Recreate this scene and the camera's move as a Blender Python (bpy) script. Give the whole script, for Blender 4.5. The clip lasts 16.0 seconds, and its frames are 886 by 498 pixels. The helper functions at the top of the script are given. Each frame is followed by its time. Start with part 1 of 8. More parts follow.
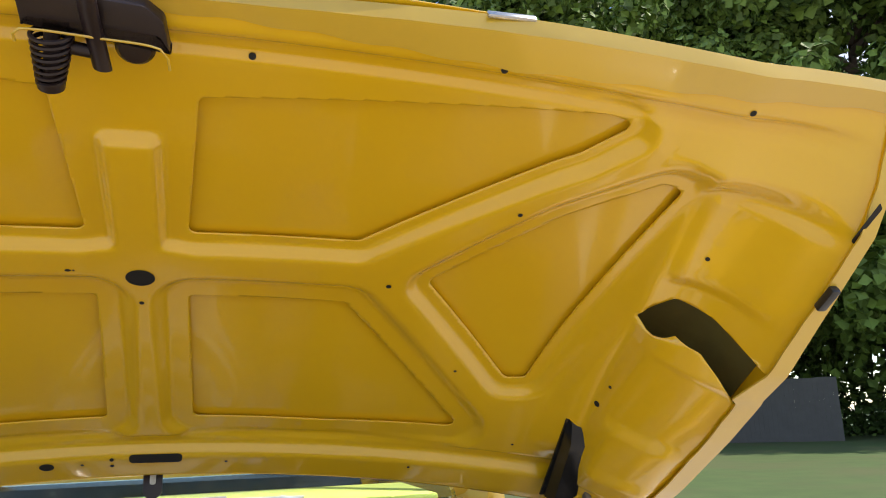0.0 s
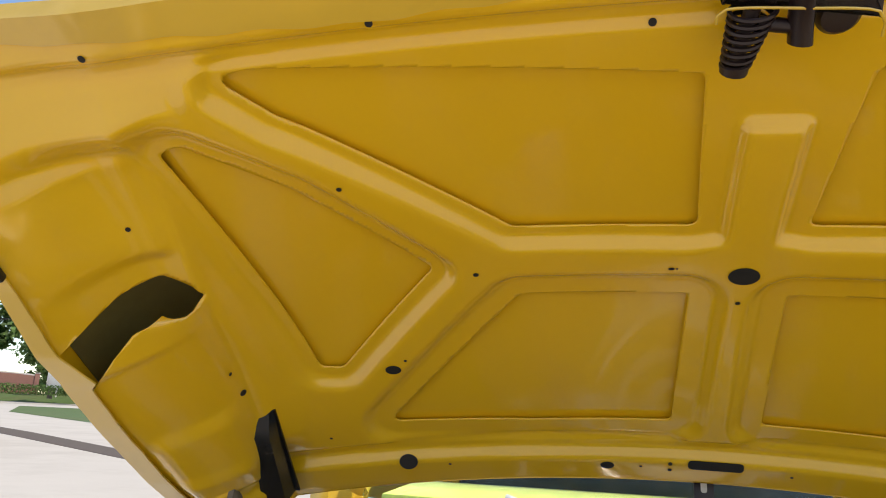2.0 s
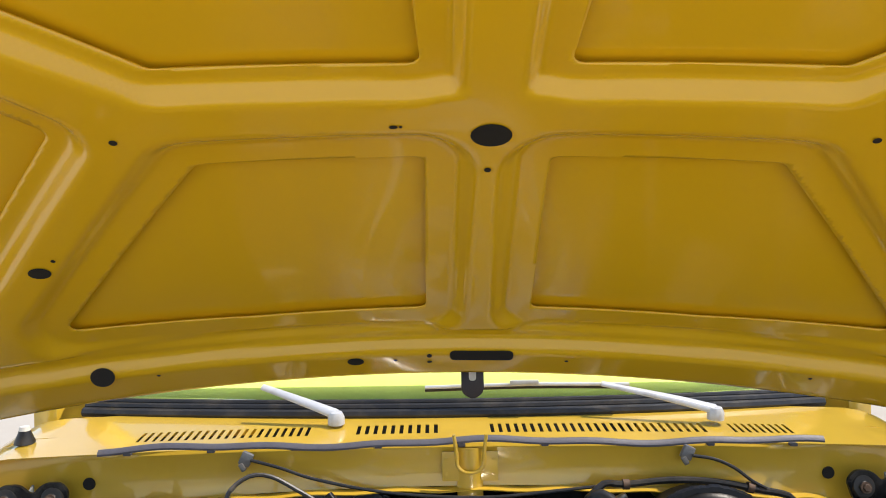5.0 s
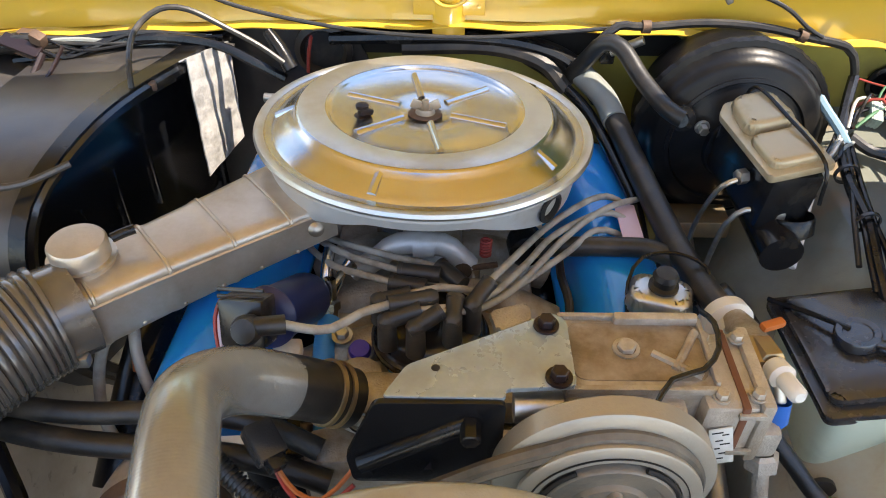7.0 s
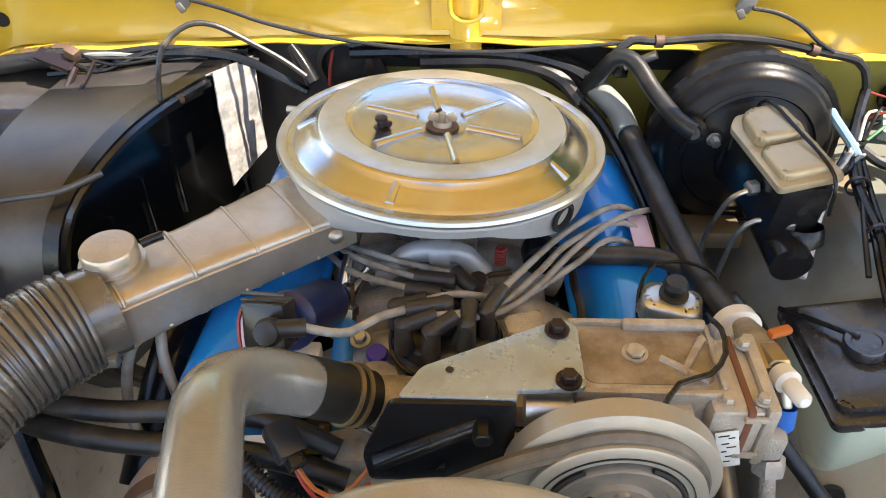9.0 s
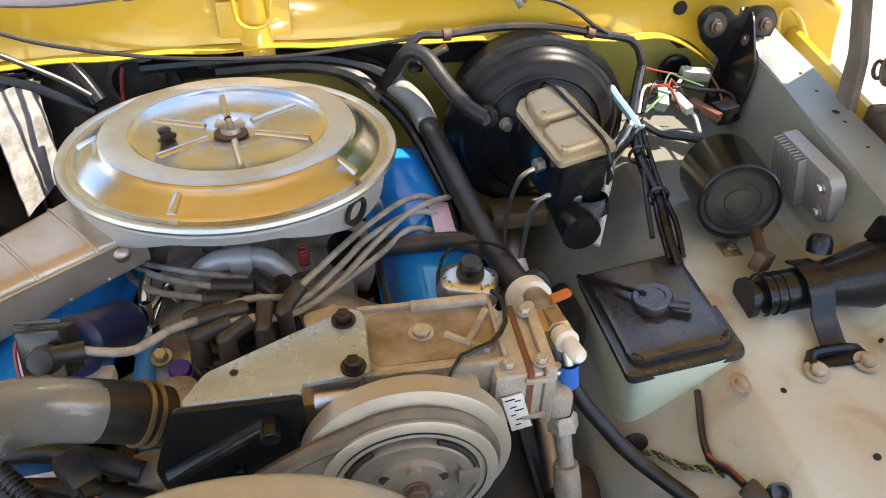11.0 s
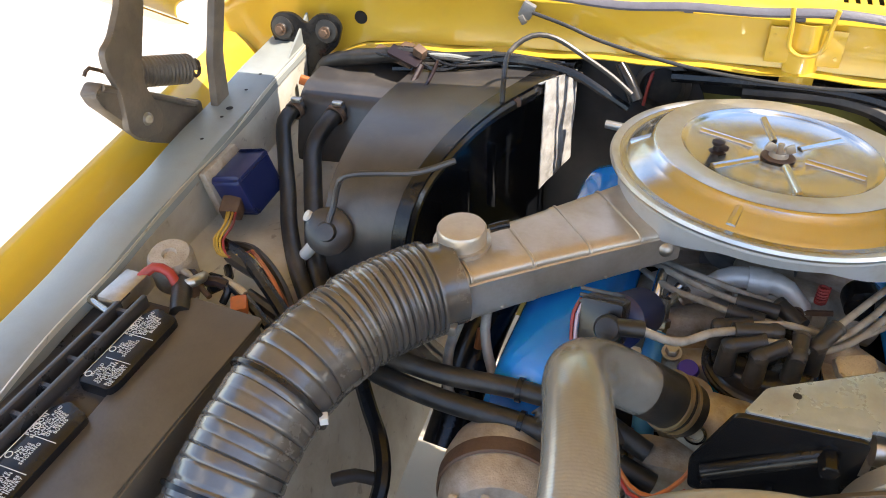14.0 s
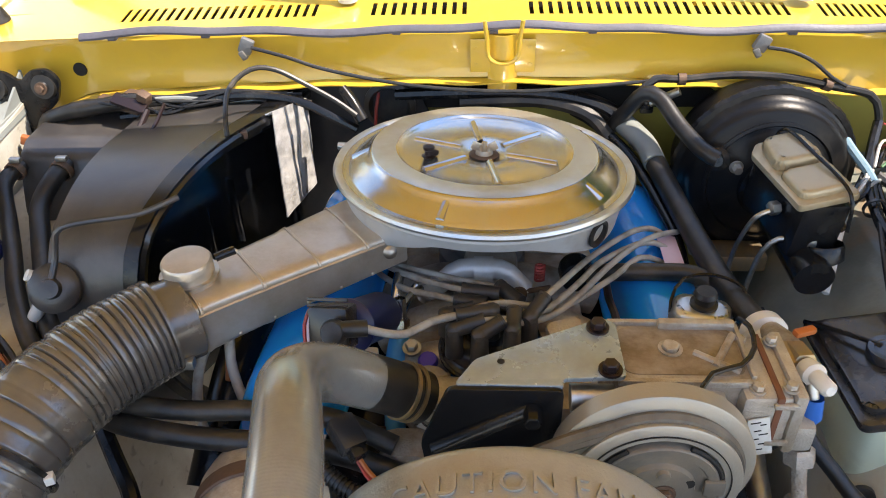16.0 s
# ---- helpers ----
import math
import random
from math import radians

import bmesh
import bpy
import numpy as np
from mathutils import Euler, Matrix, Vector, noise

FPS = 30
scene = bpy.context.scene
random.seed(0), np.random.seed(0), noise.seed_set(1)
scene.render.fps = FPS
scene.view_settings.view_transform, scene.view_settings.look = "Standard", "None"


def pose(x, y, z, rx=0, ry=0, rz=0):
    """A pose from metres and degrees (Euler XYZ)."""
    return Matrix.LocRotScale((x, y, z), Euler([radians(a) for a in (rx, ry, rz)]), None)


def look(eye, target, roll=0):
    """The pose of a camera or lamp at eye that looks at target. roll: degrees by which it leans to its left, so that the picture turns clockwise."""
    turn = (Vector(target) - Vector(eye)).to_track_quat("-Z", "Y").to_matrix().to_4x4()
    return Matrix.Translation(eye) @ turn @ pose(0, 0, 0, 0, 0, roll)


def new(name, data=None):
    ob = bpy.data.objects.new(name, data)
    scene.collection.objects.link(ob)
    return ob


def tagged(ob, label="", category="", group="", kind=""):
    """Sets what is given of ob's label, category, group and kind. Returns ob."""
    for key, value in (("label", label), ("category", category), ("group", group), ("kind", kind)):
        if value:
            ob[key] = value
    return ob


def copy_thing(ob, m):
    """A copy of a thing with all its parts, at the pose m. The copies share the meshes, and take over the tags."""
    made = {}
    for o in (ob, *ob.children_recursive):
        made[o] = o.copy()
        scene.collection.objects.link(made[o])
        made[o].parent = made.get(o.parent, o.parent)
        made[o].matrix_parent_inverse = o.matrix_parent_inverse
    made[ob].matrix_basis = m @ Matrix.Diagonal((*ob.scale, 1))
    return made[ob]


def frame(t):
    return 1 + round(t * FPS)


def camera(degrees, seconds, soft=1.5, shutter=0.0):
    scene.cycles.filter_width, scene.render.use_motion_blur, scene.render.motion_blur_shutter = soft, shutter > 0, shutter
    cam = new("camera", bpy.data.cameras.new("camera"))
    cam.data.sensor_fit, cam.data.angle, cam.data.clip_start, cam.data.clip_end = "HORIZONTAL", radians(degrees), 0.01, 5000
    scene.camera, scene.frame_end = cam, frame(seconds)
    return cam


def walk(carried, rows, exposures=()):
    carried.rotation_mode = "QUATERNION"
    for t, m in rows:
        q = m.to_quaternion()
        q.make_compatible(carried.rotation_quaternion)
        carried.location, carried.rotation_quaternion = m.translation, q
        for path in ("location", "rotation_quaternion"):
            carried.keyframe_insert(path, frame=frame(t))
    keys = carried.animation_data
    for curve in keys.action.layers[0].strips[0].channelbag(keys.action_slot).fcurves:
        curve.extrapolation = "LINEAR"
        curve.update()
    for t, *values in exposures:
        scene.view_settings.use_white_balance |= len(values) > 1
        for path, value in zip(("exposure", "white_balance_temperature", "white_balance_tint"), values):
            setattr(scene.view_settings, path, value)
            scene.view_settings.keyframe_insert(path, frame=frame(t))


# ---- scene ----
cam = camera(60.2, 16.0, 1.0)
PATH = [
    (0, (0.162, -1.933, 1.442), (0.698, -0.058, 1.883), -2.0),
    (0.5, (0.156, -1.933, 1.436), (0.697, -0.062, 1.889), -2.4),
    (1, (0.034, -1.898, 1.436), (0.229, 0.04, 1.894), -0.5),
    (1.5, (-0.096, -1.858, 1.447), (-0.254, 0.086, 1.889), 1.6),
    (2, (-0.205, -1.819, 1.466), (-0.582, 0.1, 1.884), 2.8),
    (2.5, (-0.278, -1.789, 1.477), (-0.776, 0.107, 1.876), 3.5),
    (3, (-0.245, -1.738, 1.477), (-0.628, 0.186, 1.865), 3.2),
    (3.5, (-0.202, -1.681, 1.475), (-0.308, 0.283, 1.837), 1.9),
    (3.7, (-0.191, -1.663, 1.481), (-0.201, 0.306, 1.832), 1.4),
    (5.8, (0.016, -1.273, 1.605), (0.032, 0.648, 1.046), -1.4),
    (6, (-0.005, -1.222, 1.603), (0.017, 0.641, 0.877), -1.4),
    (6.3, (-0.019, -1.155, 1.591), (0.002, 0.59, 0.614), -1.0),
    (6.5, (-0.018, -1.129, 1.59), (0.003, 0.524, 0.465), -0.6),
    (7, (0.006, -1.109, 1.597), (0.022, 0.402, 0.287), 1.0),
    (7.5, (0.01, -1.111, 1.605), (-0.003, 0.394, 0.288), 0.9),
    (8, (0.008, -1.12, 1.608), (-0.017, 0.407, 0.317), 0.6),
    (10.3, (0.032, -1.155, 1.612), (0.012, 0.381, 0.331), -0.9),
    (10.5, (0.051, -1.159, 1.609), (0.086, 0.382, 0.335), -0.8),
    (11, (0.109, -1.159, 1.605), (0.381, 0.366, 0.34), 0.9),
    (11.5, (0.149, -1.155, 1.6), (0.63, 0.331, 0.351), 3.1),
    (12, (0.114, -1.15, 1.604), (0.527, 0.361, 0.361), 3.9),
    (12.2, (0.083, -1.154, 1.606), (0.368, 0.38, 0.366), 2.9),
    (12.5, (0.025, -1.156, 1.611), (0.11, 0.402, 0.361), 2.0),
    (13, (-0.054, -1.175, 1.616), (-0.287, 0.368, 0.365), -0.1),
    (13.5, (-0.115, -1.197, 1.624), (-0.556, 0.303, 0.377), -1.1),
    (14, (-0.142, -1.209, 1.629), (-0.665, 0.272, 0.39), -2.3),
    (14.5, (-0.094, -1.201, 1.643), (-0.484, 0.346, 0.437), -2.7),
    (15, (-0.037, -1.185, 1.648), (-0.259, 0.431, 0.49), -2.5),
    (15.5, (-0.017, -1.186, 1.636), (-0.159, 0.447, 0.49), -2.0),
    (16, (-0.017, -1.229, 1.615), (-0.11, 0.397, 0.455), -1.5),
]

# exposure follows the clip: a little brighter once the lens dips into the shaded bay
walk(cam, [(t, look(eye, target, roll)) for t, eye, target, roll in PATH],
     [(0.0, 0.28, 6850, 13), (2.0, 0.20, 6900, 13), (3.7, 0.26, 6950, 13), (6.0, 0.42, 7050, 13), (6.5, 0.98, 7250, 13), (7.0, 1.52, 7400, 14), (7.5, 1.70, 7400, 14),
      (10.5, 1.72, 7600, 14), (11.0, 1.64, 7600, 14), (12.5, 1.58, 7600, 14), (14.0, 1.55, 7350, 14), (15.0, 1.45, 7150, 15), (16.0, 1.34, 7250, 15)])

# ---- world and sun ----
world = bpy.data.worlds.new("sky")
scene.world = world
world.use_nodes = True
wt = world.node_tree
sky = wt.nodes.new("ShaderNodeTexSky")
sky.sky_type = "NISHITA"
sky.sun_disc = False
sky.dust_density, sky.ozone_density = 0.0, 3.0
sky.sun_elevation, sky.sun_rotation = radians(59), radians(93)
wbg = wt.nodes["Background"]
wbg.inputs["Strength"].default_value = 0.20
tc = wt.nodes.new("ShaderNodeTexCoord")
cn = wt.nodes.new("ShaderNodeTexNoise")
cn.inputs["Scale"].default_value, cn.inputs["Detail"].default_value, cn.inputs["Roughness"].default_value = 3.2, 8, 0.55
cr = wt.nodes.new("ShaderNodeValToRGB")
cr.color_ramp.elements[0].position, cr.color_ramp.elements[1].position = 0.52, 0.66
cm = wt.nodes.new("ShaderNodeMixRGB")
cm.inputs[2].default_value = (5.2, 5.35, 5.6, 1)
wt.links.new(tc.outputs["Generated"], cn.inputs["Vector"])
wt.links.new(cn.outputs["Fac"], cr.inputs["Fac"])
wt.links.new(cr.outputs["Color"], cm.inputs[0])
wt.links.new(sky.outputs["Color"], cm.inputs[1])
wt.links.new(cm.outputs["Color"], wbg.inputs["Color"])

sun = new("sun", bpy.data.lights.new("sun", "SUN"))
sun.data.energy, sun.data.angle, sun.data.color = 3.8, radians(0.53), (1.0, 0.95, 0.87)
sun.matrix_world = look((0, 0, 8), (-0.60 * 8, 0.03 * 8, 0.0))


# ---- materials ----
def mat(name, color, rough=0.5, metal=0.0, var=0.12, scale=25.0, bump=0.0, bscale=220.0, coat=0.0, dirt=None, dirt_amt=0.4,
        dirt_scale=6.0, rvar=0.1, spec=0.5, island=0.0, trans=0.0, stretch=None):
    m = bpy.data.materials.new(name)
    m.use_nodes = True
    nt = m.node_tree
    p = nt.nodes["Principled BSDF"]
    L, N = nt.links.new, nt.nodes.new
    co = N("ShaderNodeTexCoord")
    src = co.outputs["Object"]
    if stretch:
        mp = N("ShaderNodeMapping")
        mp.inputs["Scale"].default_value = stretch
        L(src, mp.inputs["Vector"])
        src = mp.outputs["Vector"]
    n1 = N("ShaderNodeTexNoise")
    n1.inputs["Scale"].default_value, n1.inputs["Detail"].default_value, n1.inputs["Roughness"].default_value = scale, 8, 0.66
    L(src, n1.inputs["Vector"])
    hsv = N("ShaderNodeMixRGB")
    lo = [max(0, c * (1 - var)) for c in color]
    hi = [min(1, c * (1 + var)) for c in color]
    hsv.inputs[1].default_value, hsv.inputs[2].default_value = (*lo, 1), (*hi, 1)
    L(n1.outputs["Fac"], hsv.inputs[0])
    out = hsv.outputs["Color"]
    n2 = N("ShaderNodeTexNoise")
    n2.inputs["Scale"].default_value, n2.inputs["Detail"].default_value, n2.inputs["Roughness"].default_value = dirt_scale, 7, 0.62
    L(src, n2.inputs["Vector"])
    if dirt:
        rp = N("ShaderNodeValToRGB")
        rp.color_ramp.elements[0].position, rp.color_ramp.elements[1].position = 0.62 - dirt_amt * 0.45, 0.72
        L(n2.outputs["Fac"], rp.inputs["Fac"])
        mx = N("ShaderNodeMixRGB")
        mx.inputs[2].default_value = (*dirt, 1)
        L(rp.outputs["Color"], mx.inputs[0])
        L(out, mx.inputs[1])
        out = mx.outputs["Color"]
    if island:
        gi = N("ShaderNodeNewGeometry")
        iv = N("ShaderNodeHueSaturation")
        mr = N("ShaderNodeMapRange")
        mr.inputs["To Min"].default_value, mr.inputs["To Max"].default_value = 1 - island, 1 + island
        L(gi.outputs["Random Per Island"], mr.inputs["Value"])
        L(mr.outputs["Result"], iv.inputs["Value"])
        L(out, iv.inputs["Color"])
        out = iv.outputs["Color"]
    L(out, p.inputs["Base Color"])
    rr = N("ShaderNodeMapRange")
    rr.inputs["To Min"].default_value, rr.inputs["To Max"].default_value = max(0.02, rough - rvar), min(1, rough + rvar)
    L(n2.outputs["Fac"], rr.inputs["Value"])
    L(rr.outputs["Result"], p.inputs["Roughness"])
    p.inputs["Metallic"].default_value = metal
    p.inputs["Specular IOR Level"].default_value = spec
    p.inputs["Coat Weight"].default_value = coat
    p.inputs["Coat Roughness"].default_value = 0.06
    if trans:
        p.inputs["Transmission Weight"].default_value = trans
    if bump:
        n3 = N("ShaderNodeTexNoise")
        n3.inputs["Scale"].default_value, n3.inputs["Detail"].default_value = bscale, 4
        L(src, n3.inputs["Vector"])
        b = N("ShaderNodeBump")
        b.inputs["Strength"].default_value, b.inputs["Distance"].default_value = bump, 0.003
        L(n3.outputs["Fac"], b.inputs["Height"])
        L(b.outputs["Normal"], p.inputs["Normal"])
    return m


YELLOW = mat("yellow_paint", (0.67, 0.42, 0.040), 0.30, coat=1.0, var=0.05, scale=5, bump=0.05, bscale=600, rvar=0.06,
             dirt=(0.56, 0.34, 0.03), dirt_amt=0.2, dirt_scale=3)
YELLOW_IN = mat("yellow_underside", (0.79, 0.46, 0.013), 0.20, coat=1.0, var=0.05, scale=2.5, bump=0.05, bscale=60, rvar=0.07, dirt_scale=5)
OLIVE = mat("olive_primer", (0.38, 0.33, 0.065), 0.45, var=0.2, scale=12, dirt=(0.15, 0.13, 0.05), dirt_amt=0.4)
GREY = mat("grey_primer", (0.66, 0.655, 0.575), 0.40, var=0.22, scale=7, bump=0.16, bscale=160, dirt=(0.36, 0.29, 0.19), dirt_amt=0.6, dirt_scale=4.5, rvar=0.15)


def darken_rearward(m, tint):
    # darker grey-green towards the firewall, with a ragged edge to the cream primer
    nt = m.node_tree
    p = nt.nodes["Principled BSDF"]
    src = p.inputs["Base Color"].links[0].from_socket
    L, N = nt.links.new, nt.nodes.new
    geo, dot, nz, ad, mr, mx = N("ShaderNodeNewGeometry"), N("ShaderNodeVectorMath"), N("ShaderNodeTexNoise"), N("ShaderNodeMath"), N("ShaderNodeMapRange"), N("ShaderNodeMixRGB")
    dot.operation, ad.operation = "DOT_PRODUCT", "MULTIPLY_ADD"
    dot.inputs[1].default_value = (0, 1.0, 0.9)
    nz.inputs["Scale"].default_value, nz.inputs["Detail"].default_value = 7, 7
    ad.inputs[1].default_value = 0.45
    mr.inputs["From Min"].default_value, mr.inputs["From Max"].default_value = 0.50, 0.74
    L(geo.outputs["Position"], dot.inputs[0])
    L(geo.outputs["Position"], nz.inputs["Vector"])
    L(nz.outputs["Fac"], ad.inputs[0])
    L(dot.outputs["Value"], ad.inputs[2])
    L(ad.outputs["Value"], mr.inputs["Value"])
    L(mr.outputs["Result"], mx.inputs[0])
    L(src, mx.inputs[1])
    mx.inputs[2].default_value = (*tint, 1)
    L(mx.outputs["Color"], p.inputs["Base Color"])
    return m


def stains(m, tint, scale, lo, hi, amount):
    # ragged rust and grease blotches over the paint
    nt = m.node_tree
    p = nt.nodes["Principled BSDF"]
    src = p.inputs["Base Color"].links[0].from_socket
    L, N = nt.links.new, nt.nodes.new
    geo, nz, mr, mx = N("ShaderNodeNewGeometry"), N("ShaderNodeTexNoise"), N("ShaderNodeMapRange"), N("ShaderNodeMixRGB")
    nz.inputs["Scale"].default_value, nz.inputs["Detail"].default_value, nz.inputs["Distortion"].default_value = scale, 9, 0.6
    mr.inputs["From Min"].default_value, mr.inputs["From Max"].default_value, mr.inputs["To Max"].default_value = lo, hi, amount
    L(geo.outputs["Position"], nz.inputs["Vector"])
    L(nz.outputs["Fac"], mr.inputs["Value"])
    L(mr.outputs["Result"], mx.inputs[0])
    L(src, mx.inputs[1])
    mx.inputs[2].default_value = (*tint, 1)
    L(mx.outputs["Color"], p.inputs["Base Color"])
    return m


GREY_R = stains(stains(darken_rearward(mat("grey_primer_brake_side", (0.52, 0.56, 0.485), 0.38, var=0.25, scale=9, bump=0.16, bscale=160, dirt=(0.42, 0.345, 0.235), dirt_amt=0.35, dirt_scale=4.5, rvar=0.15), (0.19, 0.20, 0.17)), (0.30, 0.17, 0.075), 9, 0.58, 0.74, 0.75), (0.16, 0.13, 0.10), 38, 0.66, 0.80, 0.5)
GREY = stains(stains(GREY, (0.28, 0.20, 0.12), 5, 0.52, 0.72, 0.5), (0.14, 0.11, 0.08), 50, 0.62, 0.72, 0.5)
GREY_RAIL = mat("grey_rail", (0.27, 0.298, 0.285), 0.40, var=0.18, scale=14, bump=0.06, bscale=300, dirt=(0.20, 0.20, 0.175), dirt_amt=0.4, dirt_scale=7)
BLACK = mat("black_paint", (0.009, 0.009, 0.010), 0.24, spec=0.35, var=0.4, scale=30, bump=0.05, dirt=(0.030, 0.028, 0.025), dirt_amt=0.15, dirt_scale=14)
BOOSTER = mat("satin_black_booster", (0.007, 0.007, 0.008), 0.34, spec=0.22, var=0.4, scale=25, bump=0.08, bscale=200, dirt=(0.028, 0.025, 0.021), dirt_amt=0.25, dirt_scale=12)
BLACK_BOX = mat("black_plastic", (0.036, 0.034, 0.034), 0.24, var=0.3, scale=18, bump=0.12, bscale=500, dirt=(0.055, 0.05, 0.045), dirt_amt=0.25, dirt_scale=9)
RUBBER = mat("rubber", (0.016, 0.015, 0.014), 0.40, var=0.4, scale=40, bump=0.12, bscale=500, dirt=(0.06, 0.05, 0.038), dirt_amt=0.3, dirt_scale=18)
HOSE_BRAID = mat("braided_hose", (0.22, 0.225, 0.215), 0.22, 0.25, spec=0.9, coat=0.6, var=0.14, scale=90, bump=0.10, bscale=400, rvar=0.06, dirt=(0.18, 0.165, 0.14), dirt_amt=0.3, dirt_scale=9)
DARK_METAL = mat("oily_dark_metal", (0.022, 0.012, 0.012), 0.38, 0.2, var=0.3, scale=40, bump=0.1)
DUCT_BLACK = mat("corrugated_hose", (0.085, 0.078, 0.072), 0.26, spec=0.9, coat=0.35, var=0.3, scale=20, bump=0.12, bscale=90, dirt=(0.13, 0.108, 0.08), dirt_amt=0.4, dirt_scale=11)
CHROME = mat("bright_zinc", (0.56, 0.555, 0.535), 0.23, 1.0, var=0.08, scale=14, rvar=0.07, bump=0.035, bscale=160, dirt=(0.50, 0.44, 0.33), dirt_amt=0.3, dirt_scale=9)
STEEL = mat("dull_steel", (0.62, 0.61, 0.58), 0.42, 1.0, var=0.15, scale=30, rvar=0.12, bump=0.08, dirt=(0.30, 0.24, 0.17), dirt_amt=0.45, dirt_scale=12)
DUCT_STEEL = mat("duct_steel", (0.55, 0.49, 0.41), 0.34, 0.6, var=0.14, scale=20, rvar=0.1, bump=0.12, bscale=160, dirt=(0.36, 0.28, 0.19), dirt_amt=0.5, dirt_scale=9)
PAN = mat("pale_grey_pan", (0.56, 0.56, 0.55), 0.42, 0.35, var=0.06, scale=14, bump=0.06, dirt=(0.42, 0.38, 0.32), dirt_amt=0.2, dirt_scale=9)
ZINC = mat("zinc_plate", (0.36, 0.42, 0.45), 0.28, 0.45, var=0.26, scale=130, bump=0.05, dirt=(0.27, 0.28, 0.27), dirt_amt=0.3, dirt_scale=14)
ALU = mat("cast_aluminium", (0.57, 0.53, 0.465), 0.55, 0.55, var=0.2, scale=60, bump=0.5, bscale=420, dirt=(0.27, 0.20, 0.12), dirt_amt=0.65, dirt_scale=14)
DUSTY = mat("dusty_casting", (0.56, 0.515, 0.445), 0.46, 0.35, var=0.22, scale=50, bump=0.35, bscale=420, dirt=(0.22, 0.155, 0.085), dirt_amt=0.62, dirt_scale=20)
BLUE = mat("engine_blue", (0.001, 0.25, 0.74), 0.16, spec=0.4, coat=0.6, var=0.12, scale=12, bump=0.07, bscale=60, rvar=0.06)
BLUE_DARK = mat("dark_blue_plastic", (0.012, 0.020, 0.085), 0.35, var=0.2, scale=20)
BLUE_HOSE = mat("blue_rubber", (0.05, 0.28, 0.58), 0.45, var=0.2, scale=30, bump=0.1)
WIRE_GREY = mat("grey_ignition_wire", (0.36, 0.34, 0.30), 0.5, var=0.15, scale=40, dirt=(0.15, 0.13, 0.1), dirt_amt=0.35, dirt_scale=25)
TAN = mat("tan_plate", (0.46, 0.38, 0.25), 0.38, 0.35, var=0.12, scale=20, dirt=(0.30, 0.20, 0.09), dirt_amt=0.4, dirt_scale=12)
POLY = mat("translucent_poly", (0.76, 0.84, 0.63), 0.38, var=0.06, scale=8, dirt=(0.52, 0.54, 0.36), dirt_amt=0.3, dirt_scale=9)
FOIL = mat("foil_tape", (0.60, 0.59, 0.57), 0.42, 0.2, var=0.12, scale=60, bump=0.8, bscale=90, dirt=(0.26, 0.25, 0.23), dirt_amt=0.35, dirt_scale=26)
WHITE = mat("white_plastic", (0.70, 0.68, 0.62), 0.4, var=0.06, scale=20, dirt=(0.45, 0.40, 0.32), dirt_amt=0.3, dirt_scale=20)
BRASS = mat("brass", (0.48, 0.33, 0.16), 0.42, 0.8, var=0.2, scale=30, dirt=(0.3, 0.26, 0.2), dirt_amt=0.5, dirt_scale=20)
HINGE = mat("hinge_steel", (0.15, 0.125, 0.102), 0.5, 0.3, var=0.25, scale=25, bump=0.2, dirt=(0.25, 0.20, 0.15), dirt_amt=0.4, dirt_scale=14)
LID = mat("glossy_black_lid", (0.030, 0.029, 0.031), 0.26, spec=0.7, coat=0.3, var=0.3, scale=18, bump=0.05, bscale=300, dirt=(0.045, 0.040, 0.036), dirt_amt=0.25, dirt_scale=12)
GLOSS = mat("gloss_black", (0.006, 0.007, 0.009), 0.14, spec=0.9, var=0.3, scale=20, rvar=0.04)
GLOSS_BLACK = mat("glossy_black_rim", (0.010, 0.010, 0.011), 0.22, spec=0.7, var=0.3, scale=20, bump=0.05)
CAP = mat("dusty_cap_plastic", (0.020, 0.018, 0.017), 0.25, var=0.3, scale=20, bump=0.06, dirt=(0.055, 0.046, 0.036), dirt_amt=0.3, dirt_scale=18)
HEATER = mat("heater_case_plastic", (0.042, 0.039, 0.038), 0.32, spec=0.55, var=0.2, scale=12, bump=0.1, bscale=500, dirt=(0.10, 0.09, 0.08), dirt_amt=0.35, dirt_scale=7)
BATT = mat("battery_plastic", (0.045, 0.042, 0.042), 0.30, var=0.2, scale=14, bump=0.08, bscale=400, dirt=(0.10, 0.085, 0.07), dirt_amt=0.4, dirt_scale=7)
# dark olive that carries the shade of the hood's side cavity
CAVITY_SHADE = mat("cavity_shade_olive", (0.14, 0.115, 0.03), 0.6, var=0.3, scale=20)
BOOT = mat("boot_rubber", (0.032, 0.029, 0.027), 0.42, var=0.3, scale=30, bump=0.1, dirt=(0.10, 0.085, 0.065), dirt_amt=0.3, dirt_scale=14)
PULLEY = mat("dusty_pulley", (0.37, 0.345, 0.29), 0.42, 0.4, var=0.12, scale=14, bump=0.12, bscale=300, dirt=(0.36, 0.30, 0.22), dirt_amt=0.4, dirt_scale=9)
RED = mat("red_insulation", (0.36, 0.035, 0.025), 0.45, var=0.2, scale=30, dirt=(0.16, 0.06, 0.04), dirt_amt=0.4, dirt_scale=25)
ORANGE = mat("orange_wire", (0.48, 0.13, 0.03), 0.45, var=0.2, scale=40, dirt=(0.24, 0.10, 0.05), dirt_amt=0.4, dirt_scale=30)
GREENW = mat("green_wire", (0.06, 0.20, 0.09), 0.45, var=0.2, scale=30, dirt=(0.08, 0.10, 0.06), dirt_amt=0.5, dirt_scale=25)
